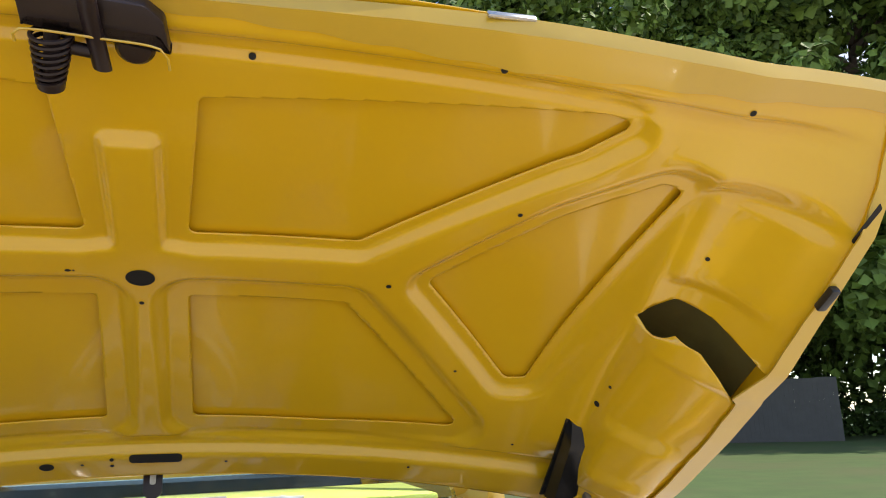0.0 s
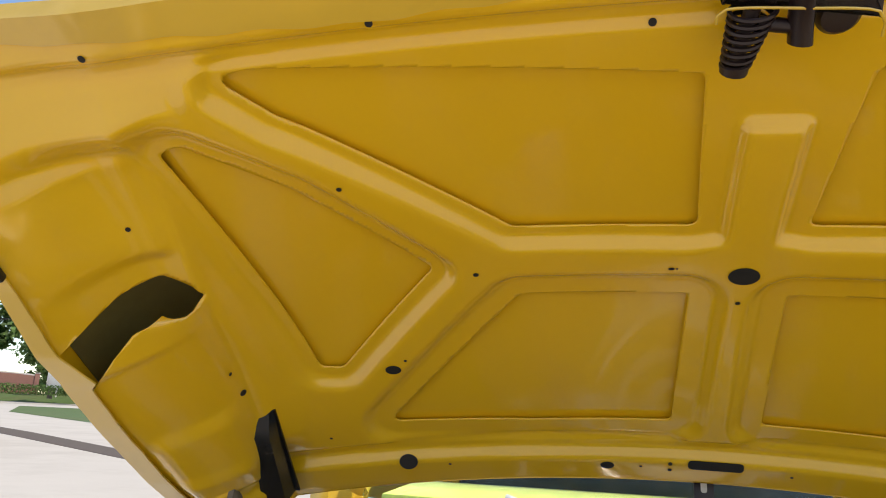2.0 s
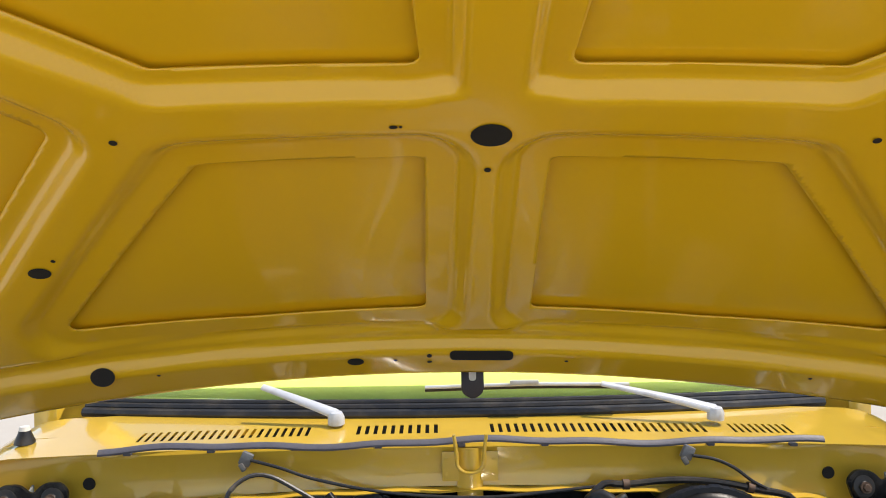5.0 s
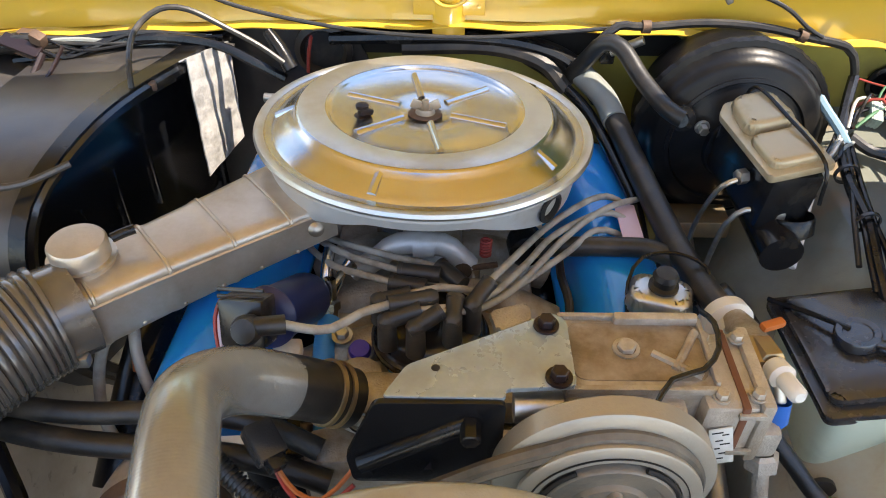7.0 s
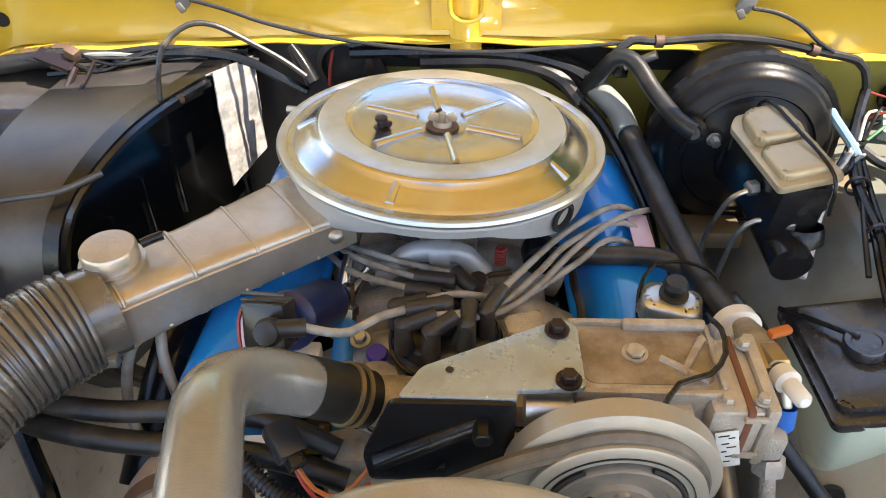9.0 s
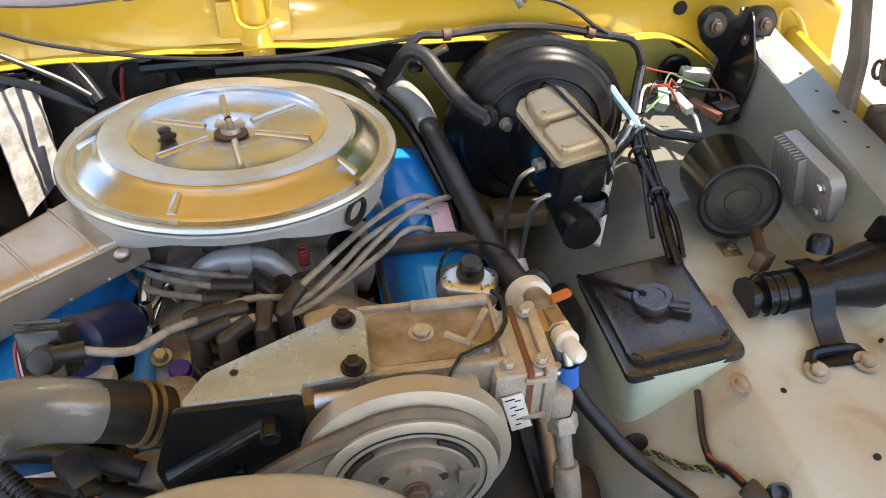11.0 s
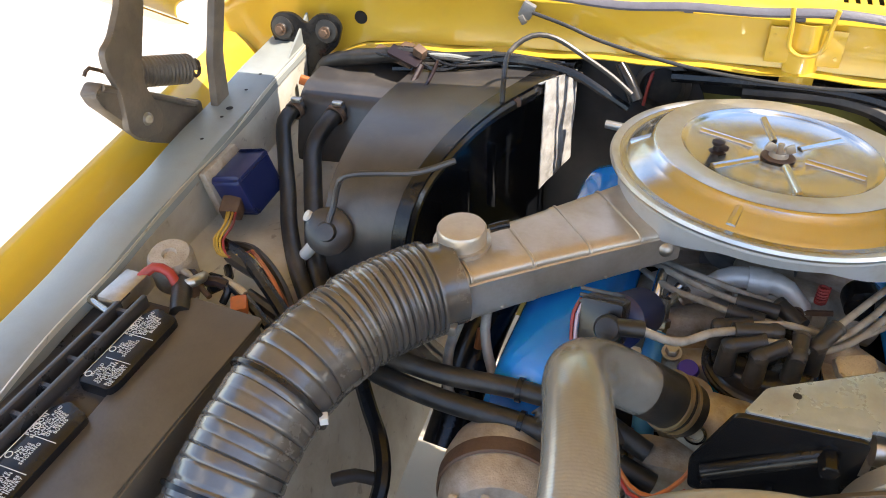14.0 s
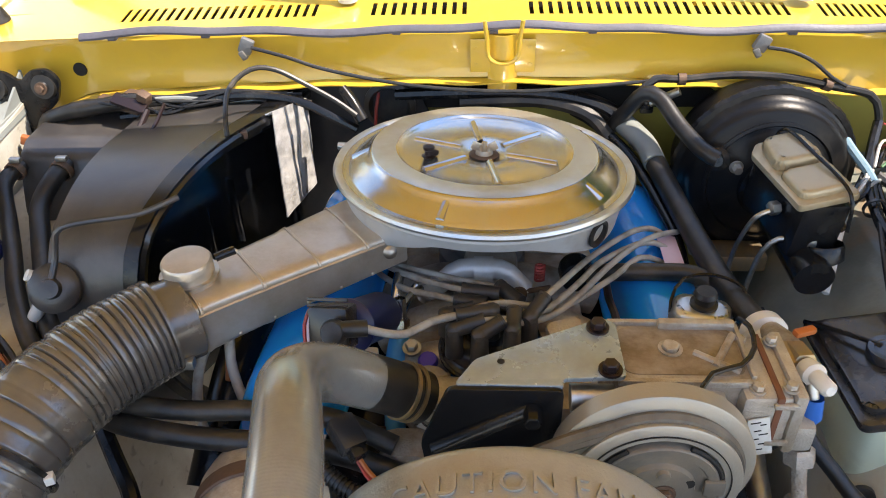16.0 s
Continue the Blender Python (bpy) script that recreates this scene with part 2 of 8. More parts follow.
RUST = mat("rusty_steel", (0.13, 0.080, 0.052), 0.65, 0.3, var=0.4, scale=40, bump=0.3)
# near-black: paints the shade inside holes and slots; also print bars and car windows
HOLE = mat("shade_and_ink_black", (0.012, 0.010, 0.008), 0.8)
BROWN = mat("brown_gasket", (0.16, 0.06, 0.03), 0.6)
PURPLE = mat("purple_cap", (0.07, 0.04, 0.36), 0.4)
LAVENDER = mat("lavender_label", (0.55, 0.42, 0.50), 0.5)
SILVER_GREY = mat("grey_castings", (0.20, 0.20, 0.20), 0.5, 0.4, var=0.2, scale=40, bump=0.3, dirt=(0.25, 0.2, 0.14), dirt_amt=0.3)
GASKET = mat("grey_weatherstrip", (0.10, 0.095, 0.11), 0.5, var=0.3, scale=60, bump=0.2)
CONCRETE = mat("concrete", (0.50, 0.455, 0.385), 0.85, var=0.08, scale=0.7, bump=0.3, bscale=60, dirt=(0.43, 0.385, 0.32), dirt_amt=0.3, dirt_scale=0.4)


GRIME = mat("oily_grime", (0.20, 0.145, 0.09), 0.34, 0.2, var=0.4, scale=35, bump=0.3, bscale=120, dirt=(0.38, 0.32, 0.25), dirt_amt=0.45, dirt_scale=26)


# ---- mesh helpers ----
def smooth(me, on=True):
    if on:
        for f in me.polygons:
            f.use_smooth = True


def part(name, bm, material, parent=None, label="", flat=False, sharp=40):
    me = bpy.data.meshes.new(name)
    bmesh.ops.recalc_face_normals(bm, faces=bm.faces)
    bm.to_mesh(me)
    bm.free()
    smooth(me, not flat)
    if not flat:
        me.set_sharp_from_angle(angle=radians(sharp))
    me.materials.append(material)
    ob = new(name, me)
    if parent:
        ob.parent = parent
    if label:
        ob["label"] = label
    return ob


def thing(name, at, label, category, group="", kind=""):
    ob = new(name)
    ob.location = at
    ob.empty_display_size = 0.05
    bpy.context.view_layer.update()
    return tagged(ob, label, category, group, kind)


def child(name, bm, material, parent, label="", flat=False, sharp=40):
    """A part given in world places under a thing that stands unturned at its own base."""
    root = parent
    off = Vector((0, 0, 0))
    while root:
        off += root.location
        root = root.parent
    bmesh.ops.translate(bm, verts=bm.verts, vec=-off)
    return part(name, bm, material, parent, label, flat, sharp)


def add(bm, other):
    me = bpy.data.meshes.new("tmp")
    other.to_mesh(me)
    other.free()
    bm.from_mesh(me)
    bpy.data.meshes.remove(me)
    return bm


def box(c, s, bevel=0.0, rot=None, seg=2):
    bm = bmesh.new()
    bmesh.ops.create_cube(bm, size=1.0)
    bmesh.ops.scale(bm, verts=bm.verts, vec=s)
    if bevel:
        bmesh.ops.bevel(bm, geom=bm.edges[:], offset=bevel, segments=seg, affect="EDGES", profile=0.6)
    m = Matrix.Translation(c)
    if rot is not None:
        m = m @ Euler([radians(a) for a in rot]).to_matrix().to_4x4()
    bm.transform(m)
    return bm


def frame_z(z, hint=(1, 0, 0)):
    z = Vector(z).normalized()
    x = Vector(hint)
    x = x - z * x.dot(z)
    if x.length < 1e-4:
        x = Vector((0, 1, 0)) - z * z.y
    x.normalize()
    return Matrix((x, z.cross(x), z)).transposed().to_4x4()


def lathe(prof, at=(0, 0, 0), axis=(0, 0, 1), seg=48, close=False, hint=(1, 0, 0)):
    """Profile of (radius, height) turned round an axis."""
    bm = bmesh.new()
    rings = []
    for r, h in prof:
        if r < 1e-6:
            rings.append([bm.verts.new((0, 0, h))])
        else:
            rings.append([bm.verts.new((r * math.cos(2 * math.pi * k / seg), r * math.sin(2 * math.pi * k / seg), h)) for k in range(seg)])
    pairs = list(zip(rings, rings[1:])) + ([(rings[-1], rings[0])] if close else [])
    for a, b in pairs:
        for k in range(seg):
            j = (k + 1) % seg
            if len(a) == 1 and len(b) == 1:
                continue
            if len(a) == 1:
                bm.faces.new((a[0], b[k], b[j]))
            elif len(b) == 1:
                bm.faces.new((a[k], a[j], b[0]))
            else:
                bm.faces.new((a[k], a[j], b[j], b[k]))
    bm.transform(Matrix.Translation(at) @ frame_z(axis, hint))
    return bm


def curve_pts(pts, step=0.012):
    """A smooth line through the points."""
    P = [Vector(p) for p in pts]
    if len(P) == 2:
        n = max(2, int((P[1] - P[0]).length / step))
        return [P[0].lerp(P[1], k / n) for k in range(n + 1)]
    P = [P[0] * 2 - P[1]] + P + [P[-1] * 2 - P[-2]]
    out = []
    for a, b, c, d in zip(P, P[1:], P[2:], P[3:]):
        n = max(2, int((c - b).length / step))
        for k in range(n):
            t = k / n
            out.append(0.5 * ((2 * b) + (c - a) * t + (2 * a - 5 * b + 4 * c - d) * t * t + (3 * b - a - 3 * c + d) * t ** 3))
    out.append(P[-2])
    return out


def tube(pts, r, seg=10, step=0.012, rfun=None, cap=True, squash=1.0, raw=False):
    C = [Vector(p) for p in pts] if raw else curve_pts(pts, step)
    bm = bmesh.new()
    rings = []
    t0 = (C[1] - C[0]).normalized()
    x = t0.orthogonal().normalized()
    s = 0.0
    for k, p in enumerate(C):
        t = (C[min(k + 1, len(C) - 1)] - C[max(k - 1, 0)]).normalized()
        x = (x - t * x.dot(t)).normalized()
        y = t.cross(x)
        if k:
            s += (p - C[k - 1]).length
        rr = rfun(s) if rfun else r
        rings.append([bm.verts.new(p + rr * (math.cos(2 * math.pi * j / seg) * x + squash * math.sin(2 * math.pi * j / seg) * y)) for j in range(seg)])
    for a, b in zip(rings, rings[1:]):
        for j in range(seg):
            bm.faces.new((a[j], a[(j + 1) % seg], b[(j + 1) % seg], b[j]))
    if cap:
        bm.faces.new(rings[0][::-1])
        bm.faces.new(rings[-1])
    return bm


def prism(poly, z0, z1, bevel=0.0, m=None, seg=2):
    """A flat outline (x, y) drawn out from z0 to z1."""
    bm = bmesh.new()
    lo = [bm.verts.new((x, y, z0)) for x, y in poly]
    hi = [bm.verts.new((x, y, z1)) for x, y in poly]
    bm.faces.new(lo[::-1])
    bm.faces.new(hi)
    for k in range(len(poly)):
        j = (k + 1) % len(poly)
        bm.faces.new((lo[k], lo[j], hi[j], hi[k]))
    bmesh.ops.recalc_face_normals(bm, faces=bm.faces)
    if bevel:
        bmesh.ops.bevel(bm, geom=bm.edges[:], offset=bevel, segments=seg, affect="EDGES", profile=0.6)
    if m is not None:
        bm.transform(m)
    return bm


def round_poly(poly, r, n=5):
    """Rounds the corners of an outline."""
    out = []
    P = [Vector(p) for p in poly]
    for k, p in enumerate(P):
        a, b = P[k - 1] - p, P[(k + 1) % len(P)] - p
        d = min(r, a.length * 0.45, b.length * 0.45)
        a, b = p + a.normalized() * d, p + b.normalized() * d
        for j in range(n + 1):
            t = j / n
            q = a * (1 - t) ** 2 + p * 2 * t * (1 - t) + b * t * t
            out.append((q.x, q.y))
    return out


def sheet(fun, nu, nv, thick=0.0):
    """A sheet of nu by nv cells over fun(u, v), u and v from 0 to 1; with thickness below it along z or as a vector."""
    bm = bmesh.new()
    V = [[bm.verts.new(fun(i / nu, j / nv)) for j in range(nv + 1)] for i in range(nu + 1)]
    for i in range(nu):
        for j in range(nv):
            bm.faces.new((V[i][j], V[i + 1][j], V[i + 1][j + 1], V[i][j + 1]))
    if thick:
        bmesh.ops.recalc_face_normals(bm, faces=bm.faces)
        bmesh.ops.solidify(bm, geom=bm.faces[:], thickness=thick)
    return bm


def hexbolt(at, axis=(0, 0, 1), r=0.009, h=0.008, washer=1.5):
    bm = lathe([(0, 0), (r * washer, 0), (r * washer, 0.0025), (r, 0.0025)], at, axis, 20)
    h6 = lathe([(r, 0.0025), (r, h), (r * 0.85, h + 0.001), (0, h + 0.001)], at, axis, 6)
    return add(bm, h6)


def clampband(c, axis, r, w=0.012):
    return lathe([(r, -w / 2), (r + 0.0025, -w / 2), (r + 0.0025, w / 2), (r, w / 2)], c, axis, 32, close=True)


def lerp(a, b, t):
    return a + (b - a) * t


def sstep(a, b, x):
    t = np.clip((x - a) / (b - a), 0, 1)
    return t * t * (3 - 2 * t)


# ---- ground and distance ----
gb = sheet(lambda u, v: ((u - 0.5) * 1600, (v - 0.5) * 1600, 0.0), 8, 8)
tagged(part("ground", gb, CONCRETE, flat=True), "pale sunlit concrete driveway running out to the horizon", "ground", kind="structure")

# ---- truck body ----
def rail_z(y):
    return 1.085 + 0.10 * y


def shelf_z(y):
    return 0.925 + 0.05 * (y + 0.656)


body = thing("truck_body", (0, 0, 0), "yellow pickup truck body with grey primed inner fenders", "truck", kind="structure")


def inner_fender(side):
    prof = [(0.49, -0.42), (0.52, -0.24), (0.548, -0.09), (0.575, -0.018), (0.62, 0.0), (0.70, -0.004), (0.755, -0.012), (0.775, 0.006), (0.79, 0.05)]

    if side > 0:
        prof = [(0.418, -0.42), (0.416, -0.24), (0.420, -0.18), (0.450, -0.118), (0.500, -0.066), (0.548, -0.012), (0.565, 0.0), (0.60, 0.0)] + prof[5:]
    else:
        prof = prof[:-3] + [(0.785, -0.012), (0.812, 0.0), (0.816, 0.05)]

    def f(u, v):
        y = 0.0 - 1.02 * v
        k = u * (len(prof) - 1)
        i = min(int(k), len(prof) - 2)
        x = lerp(prof[i][0], prof[i + 1][0], k - i)
        z = lerp(prof[i][1], prof[i + 1][1], k - i)
        zs = shelf_z(y)
        if i == len(prof) - 2:
            t = k - i
            z = lerp(prof[i][1], rail_z(y) - 0.004 - zs, t)
            x = lerp(prof[i][0], 0.803, t)
        w = 0.004 * math.sin(7 * y + 9 * x) + 0.003 * math.sin(23 * y)
        return (side * x + 0.005, y, zs + z + w)
    return sheet(f, 80, 50, 0.002)


def fender_rail(side):
    prof = [(0.800, -0.02), (0.803, -0.002), (0.807, 0.0), (0.872, 0.0), (0.878, -0.004), (0.880, -0.055)]

    def f(u, v):
        y = 0.012 - 1.03 * v
        i = round(u * (len(prof) - 1))
        return (side * prof[i][0] + 0.005, y, rail_z(y) + prof[i][1] + 0.0015 * math.sin(31 * y))
    return sheet(f, len(prof) - 1, 40, 0.002)


def fender(side):
    prof = [(0.884, -0.055), (0.905, -0.062), (0.925, -0.058), (0.945, -0.030), (0.962, -0.012), (0.980, -0.008), (0.995, -0.016), (1.005, -0.04),
            (1.010, -0.10), (1.012, -0.35), (1.000, -0.60)]

    def f(u, v):
        y = 0.25 - 1.55 * v
        i = round(u * (len(prof) - 1))
        x = prof[i][0] if side < 0 else 0.884 + (prof[i][0] - 0.884) * 0.40
        return (side * x + 0.005, y, rail_z(y) + prof[i][1])
    return sheet(f, len(prof) - 1, 30, 0.002)


for side, tag in ((-1, "battery side"), (1, "brake side")):
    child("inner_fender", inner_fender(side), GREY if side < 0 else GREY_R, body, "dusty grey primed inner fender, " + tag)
    child("fender_rail", fender_rail(side), GREY_RAIL, body, "blue-grey painted fender top rail")
    child("fender", fender(side), YELLOW, body, "glossy yellow front fender")


# cowl: face, top with vent slots, flange
def flange_z(x):
    return 1.112 - 0.016 * (x / 0.5) ** 2 - 0.075 * max(0.0, (abs(x) - 0.66) / 0.15) ** 2 * (abs(x) > 0.66)


def cowl_face(u, v):
    x = lerp(-0.985, 0.990, u)
    z1 = 1.190 - 0.01 * (x / 0.7) ** 2
    z0 = max(flange_z(x) if abs(x) < 0.80 else 0.98, 0.98)
    z = lerp(z0, z1, v)
    y = -0.032 + 0.03 * sstep(0.5, 0.9, abs(x)) + 0.006 * math.sin(math.pi * v)
    y -= 0.05 * max(0.0, (abs(x) - 0.86) / 0.12) ** 2 * (1 - 0.5 * v)
    if v > 0.94:
        y += 0.006
    z -= 0.05 * max(0.0, (abs(x) - 0.84) / 0.14) ** 2 * v
    return (x, y, z)


child("cowl_face", sheet(cowl_face, 90, 12, 0.002), YELLOW, body)
child("pressed_arch", tube([(0.896, -0.020, 1.050), (0.889, -0.014, 1.095), (0.901, -0.013, 1.110), (0.922, -0.020, 1.094), (0.945, -0.034, 1.050), (0.962, -0.046, 1.005)], 0.004, 8), YELLOW, body, "pressed arch in the cowl side")


def flange(u, v):
    x = -0.80 + 1.60 * u
    return (x, -0.028 - 0.022 * v + 0.03 * sstep(0.5, 0.9, abs(x)), max(flange_z(x), 0.99) - 0.004 * v + 0.002 * math.sin(40 * x))


child("cowl_flange", sheet(flange, 90, 3, 0.002), YELLOW, body)


def cowl_z(x, y):
    return 1.190 - 0.012 * (x / 0.7) ** 2 + 0.10 * (y + 0.03) - 0.05 * max(0.0, (abs(x) - 0.84) / 0.14) ** 2


def cowl_strip(x0, x1, y0, y1, nx=6, ny=3):
    return sheet(lambda u, v: (lerp(x0, x1, u), lerp(y0, y1, v), cowl_z(lerp(x0, x1, u), lerp(y0, y1, v))), nx, ny, 0.0015)


child("cowl_top", add(cowl_strip(-0.975, 0.98, -0.026, 0.030, 60, 4), cowl_strip(-0.975, 0.98, 0.080, 0.20, 60, 6)), YELLOW, body)
solid, groups = -0.975, [(-0.63, -0.285, 22), (-0.20, -0.03, 10), (0.065, 0.50, 27), (0.545, 0.67, 9)]
vent = child("cowl_vent", cowl_strip(solid, groups[0][0], 0.030, 0.080), YELLOW, body)
for (g0, g1, n), nxt in zip(groups, [g[0] for g in groups[1:]] + [0.98]):
    for k in range(n - 1):
        a = g0 + (g1 - g0) * (k + 0.44) / n
        child("slat", cowl_strip(a, a + (g1 - g0) / n * 0.56, 0.030, 0.080, 1, 2), YELLOW, vent)
    child("vent_panel", cowl_strip(g1 - 0.56 * (g1 - g0) / n, nxt, 0.030, 0.080), YELLOW, vent)

# near-black box painted as the shade seen through the vent slots
child("plenum_shade_box", box((0, 0.09, 1.10), (1.7, 0.17, 0.12)), HOLE, body)
# firewall below the cowl
child("firewall", sheet(lambda u, v: (-0.88 + 1.76 * u, 0.012 + 0.01 * math.sin(9 * u + 4 * v), 0.45 + 0.66 * v), 40, 20, 0.003), OLIVE, body, "olive primed firewall")
# striker catch in the middle of the cowl
cb = bmesh.new()
U = [(-0.030, 0.052), (-0.026, 0.02), (-0.024, -0.005), (-0.014, -0.016), (0.0, -0.019), (0.014, -0.016), (0.024, -0.005), (0.026, 0.02), (0.030, 0.052)]
add(cb, tube([(0.020 + x, -0.050, 1.160 + z) for x, z in U], 0.0035, 8))
add(cb, sheet(lambda u, v: (0.020 + lerp(-0.024, 0.024, u), -0.036 - 0.010 * math.cos(3.1 * (u - 0.5)), 1.090 + 0.095 * v), 8, 8, 0.002))
add(cb, box((0.020, -0.037, 1.150), (0.105, 0.003, 0.055), 0.001))
for x in (-0.024, 0.064):
    for z in (1.136, 1.164):
        add(cb, lathe([(0, 0.001), (0.003, 0.001), (0.003, 0)], (x, -0.0385, z), (0, -1, 0), 8))
child("hood_catch", cb, YELLOW, body)
for x in (-0.7, 0.705):
    child("drain_hole", lathe([(0, 0.002), (0.011, 0.002), (0.012, -0.001)], (x, -0.014, 1.12), (0, -1, 0), 20), HOLE, body, "round dark hole")
# gasket and glass
gl = thing("windshield", (0, 0.2, 1.22), "raked windshield glass in a black rubber gasket", "windshield", kind="structure")
GLASS = mat("green_glass", (0.80, 0.95, 0.82), 0.03, trans=1.0, var=0.0, rvar=0.01, spec=0.15)
GLASS.node_tree.nodes["Principled BSDF"].inputs["IOR"].default_value = 1.15
wg = child("pane", sheet(lambda u, v: (-0.80 + 1.6 * u, 0.205 + 0.36 * v + 0.10 * (2 * u - 1) ** 2 - 0.05, 1.235 + 0.42 * v), 24, 8, 0.005), GLASS, gl)
wg.visible_shadow = False
for k, (dy, dz, r) in enumerate(((-0.078, -0.024, 0.011), (-0.064, -0.012, 0.008), (-0.054, -0.003, 0.006))):
    child("gasket_lip", tube([(x, 0.205 + dy + 0.10 * (x / 0.8) ** 2, 1.235 + dz - 0.008 * (x / 0.8) ** 2) for x in np.linspace(-0.82, 0.82, 14)], r, 8), RUBBER, gl)
dash = thing("dashboard", (0, 0.5, 1.20), "yellow dashboard top behind the glass", "dashboard", kind="structure")
child("dash_top", box((0, 0.49, 1.222), (1.5, 0.46, 0.05), 0.01), mat("lime_dash", (0.62, 0.63, 0.17), 0.5, var=0.08), dash, "pale lime yellow dash top")
# the cab, closed and plain
cab = thing("cab", (0, 1.2, 0.4), "plain yellow pickup cab", "cab", kind="structure")
for s in (-1, 1):
    child("cab_side", box((s * 0.93, 1.15, 0.85), (0.06, 1.75, 0.8), 0.02), YELLOW, cab)
    child("roof_pillar", tube([(s * 0.82, 0.28, 1.25), (s * 0.72, 0.68, 1.72)], 0.03, 8), YELLOW, cab)
    child("rear_pillar", tube([(s * 0.84, 1.95, 1.25), (s * 0.74, 1.85, 1.74)], 0.05, 8), YELLOW, cab)
child("roof", box((0, 1.27, 1.745), (1.54, 1.22, 0.06), 0.025), YELLOW, cab)
child("cab_back", box((0, 2.0, 0.85), (1.84, 0.05, 0.8), 0.02), YELLOW, cab)
child("seat_back", box((0, 1.6, 0.95), (1.5, 0.2, 0.6), 0.06), BLACK_BOX, cab)
# front closing panels below the view
front = thing("front_panel", (0, -1.0, 0.4), "dark radiator support closing the bay", "panel", kind="structure")
child("radiator", box((-0.02, -0.93, 0.62), (0.78, 0.06, 0.50), 0.01), BLACK, front)
child("support_panel", box((-0.62, -0.98, 0.66), (0.36, 0.02, 0.56), 0.005), BLACK, front)
child("support_panel", box((0.62, -0.98, 0.66), (0.36, 0.02, 0.56), 0.005), BLACK, front)
child("grille", box((0, -1.12, 0.70), (1.80, 0.05, 0.40), 0.02), BLACK, front)
child("bumper", box((0, -1.26, 0.50), (1.98, 0.12, 0.16), 0.04), CHROME, front)
# unseen panel, added to keep ground light off the lower hood
child("header_panel", box((0, -1.10, 0.955), (1.86, 0.24, 0.05), 0.02), YELLOW, front, "yellow header panel over the grille")
bed = thing("truck_bed", (0, 3.0, 0.4), "plain yellow pickup bed behind the cab", "truck bed", kind="structure")
for s in (-1, 1):
    child("bed_side", box((s * 0.90, 3.10, 0.82), (0.08, 2.10, 0.50), 0.03), YELLOW, bed)
child("bed_floor", box((0, 3.10, 0.62), (1.74, 2.06, 0.05), 0.01), YELLOW, bed)
child("bed_front", box((0, 2.09, 0.82), (1.74, 0.05, 0.48), 0.02), YELLOW, bed)
child("tailgate", box((0, 4.13, 0.82), (1.74, 0.06, 0.48), 0.02), YELLOW, bed)
for s in (-1, 1):
    for y in (-0.45, 2.95):
        w = thing("wheel", (s * 0.85, y, 0.38), "black tyre on a steel rim", "wheel", "truck wheels")
        child("tyre", lathe([(0.20, -0.11), (0.33, -0.115), (0.375, -0.08), (0.38, 0), (0.375, 0.08), (0.33, 0.115), (0.20, 0.11)], (s * 0.85, y, 0.38), (1, 0, 0), 40, close=True), RUBBER, w)
        child("rim", lathe([(0, 0.04), (0.09, 0.05), (0.12, 0.02), (0.20, 0.06), (0.205, -0.06), (0.12, -0.05), (0, -0.05)], (s * 0.85, y, 0.38), (s, 0, 0), 32), STEEL, w)

# ---- hood ----
HX, HY, HZ = 0.0227, -0.20, 1.38
HD, HN = Vector((0, -0.847, 0.531)), Vector((0, 0.531, 0.847))
HROLL, HYAW = -0.020, 0.012
hood = thing("hood", (HX, HY, HZ), "open yellow hood showing its ribbed inner frame", "hood")


def hcore(x, s):
    """Crown of the hood skin over its middle."""
    return 0.035 * np.sin(np.pi * np.clip(s, 0, 1)) + 0.016 * sstep(0.15, 0.5, s) - 0.045 * (np.abs(x) / 0.6) ** 2


def lip_n(s):
    """Height of the side lip along the hood."""
    return np.interp(s, [-0.16, 0.02, 0.2, 0.4, 0.6, 0.77, 0.88, 0.95, 1.02, 1.1], [-0.196, -0.192, -0.212, -0.222, -0.223, -0.197, -0.178, -0.148, -0.102, -0.080])


def lip_x(s):
    """Inner edge of the side lip."""
    return np.interp(s, [-0.05, 0.2, 0.44, 0.52, 0.535, 0.60, 0.70, 0.77, 0.85, 0.93, 1.02], [0.984, 0.988, 0.984, 0.980, 0.966, 0.996, 1.004, 1.010, 1.014, 1.016, 1.018])


def hbase(x, s):
    a = np.abs(x)
    t = np.clip((a - 0.80) / 0.235, 0, 1)
    top = hcore(np.minimum(a, 0.80), s) - 0.03 * t
    return top + (lip_n(s) + 0.014 - top) * t ** 4


def hpt(x, s, off):
    return Vector((HX + x, HY, HZ)) + HD * (s + HYAW * x) + HN * (off + HROLL * x)


def poly_sdf(P, x, y):
    P = np.array(P)
    d = np.full(x.shape, 9.0)
    sg = np.ones(x.shape)
    for i in range(len(P)):
        a, b = P[i], P[i - 1]
        ex, ey = b - a
        wx, wy = x - a[0], y - a[1]
        t = np.clip((wx * ex + wy * ey) / (ex * ex + ey * ey), 0, 1)
        d = np.minimum(d, (wx - ex * t) ** 2 + (wy - ey * t) ** 2)
        c1, c2, c3 = y >= a[1], y < b[1], ex * wy > ey * wx
        sg = np.where((c1 & c2 & c3) | (~c1 & ~c2 & ~c3), -sg, sg)
    return sg * np.sqrt(d)


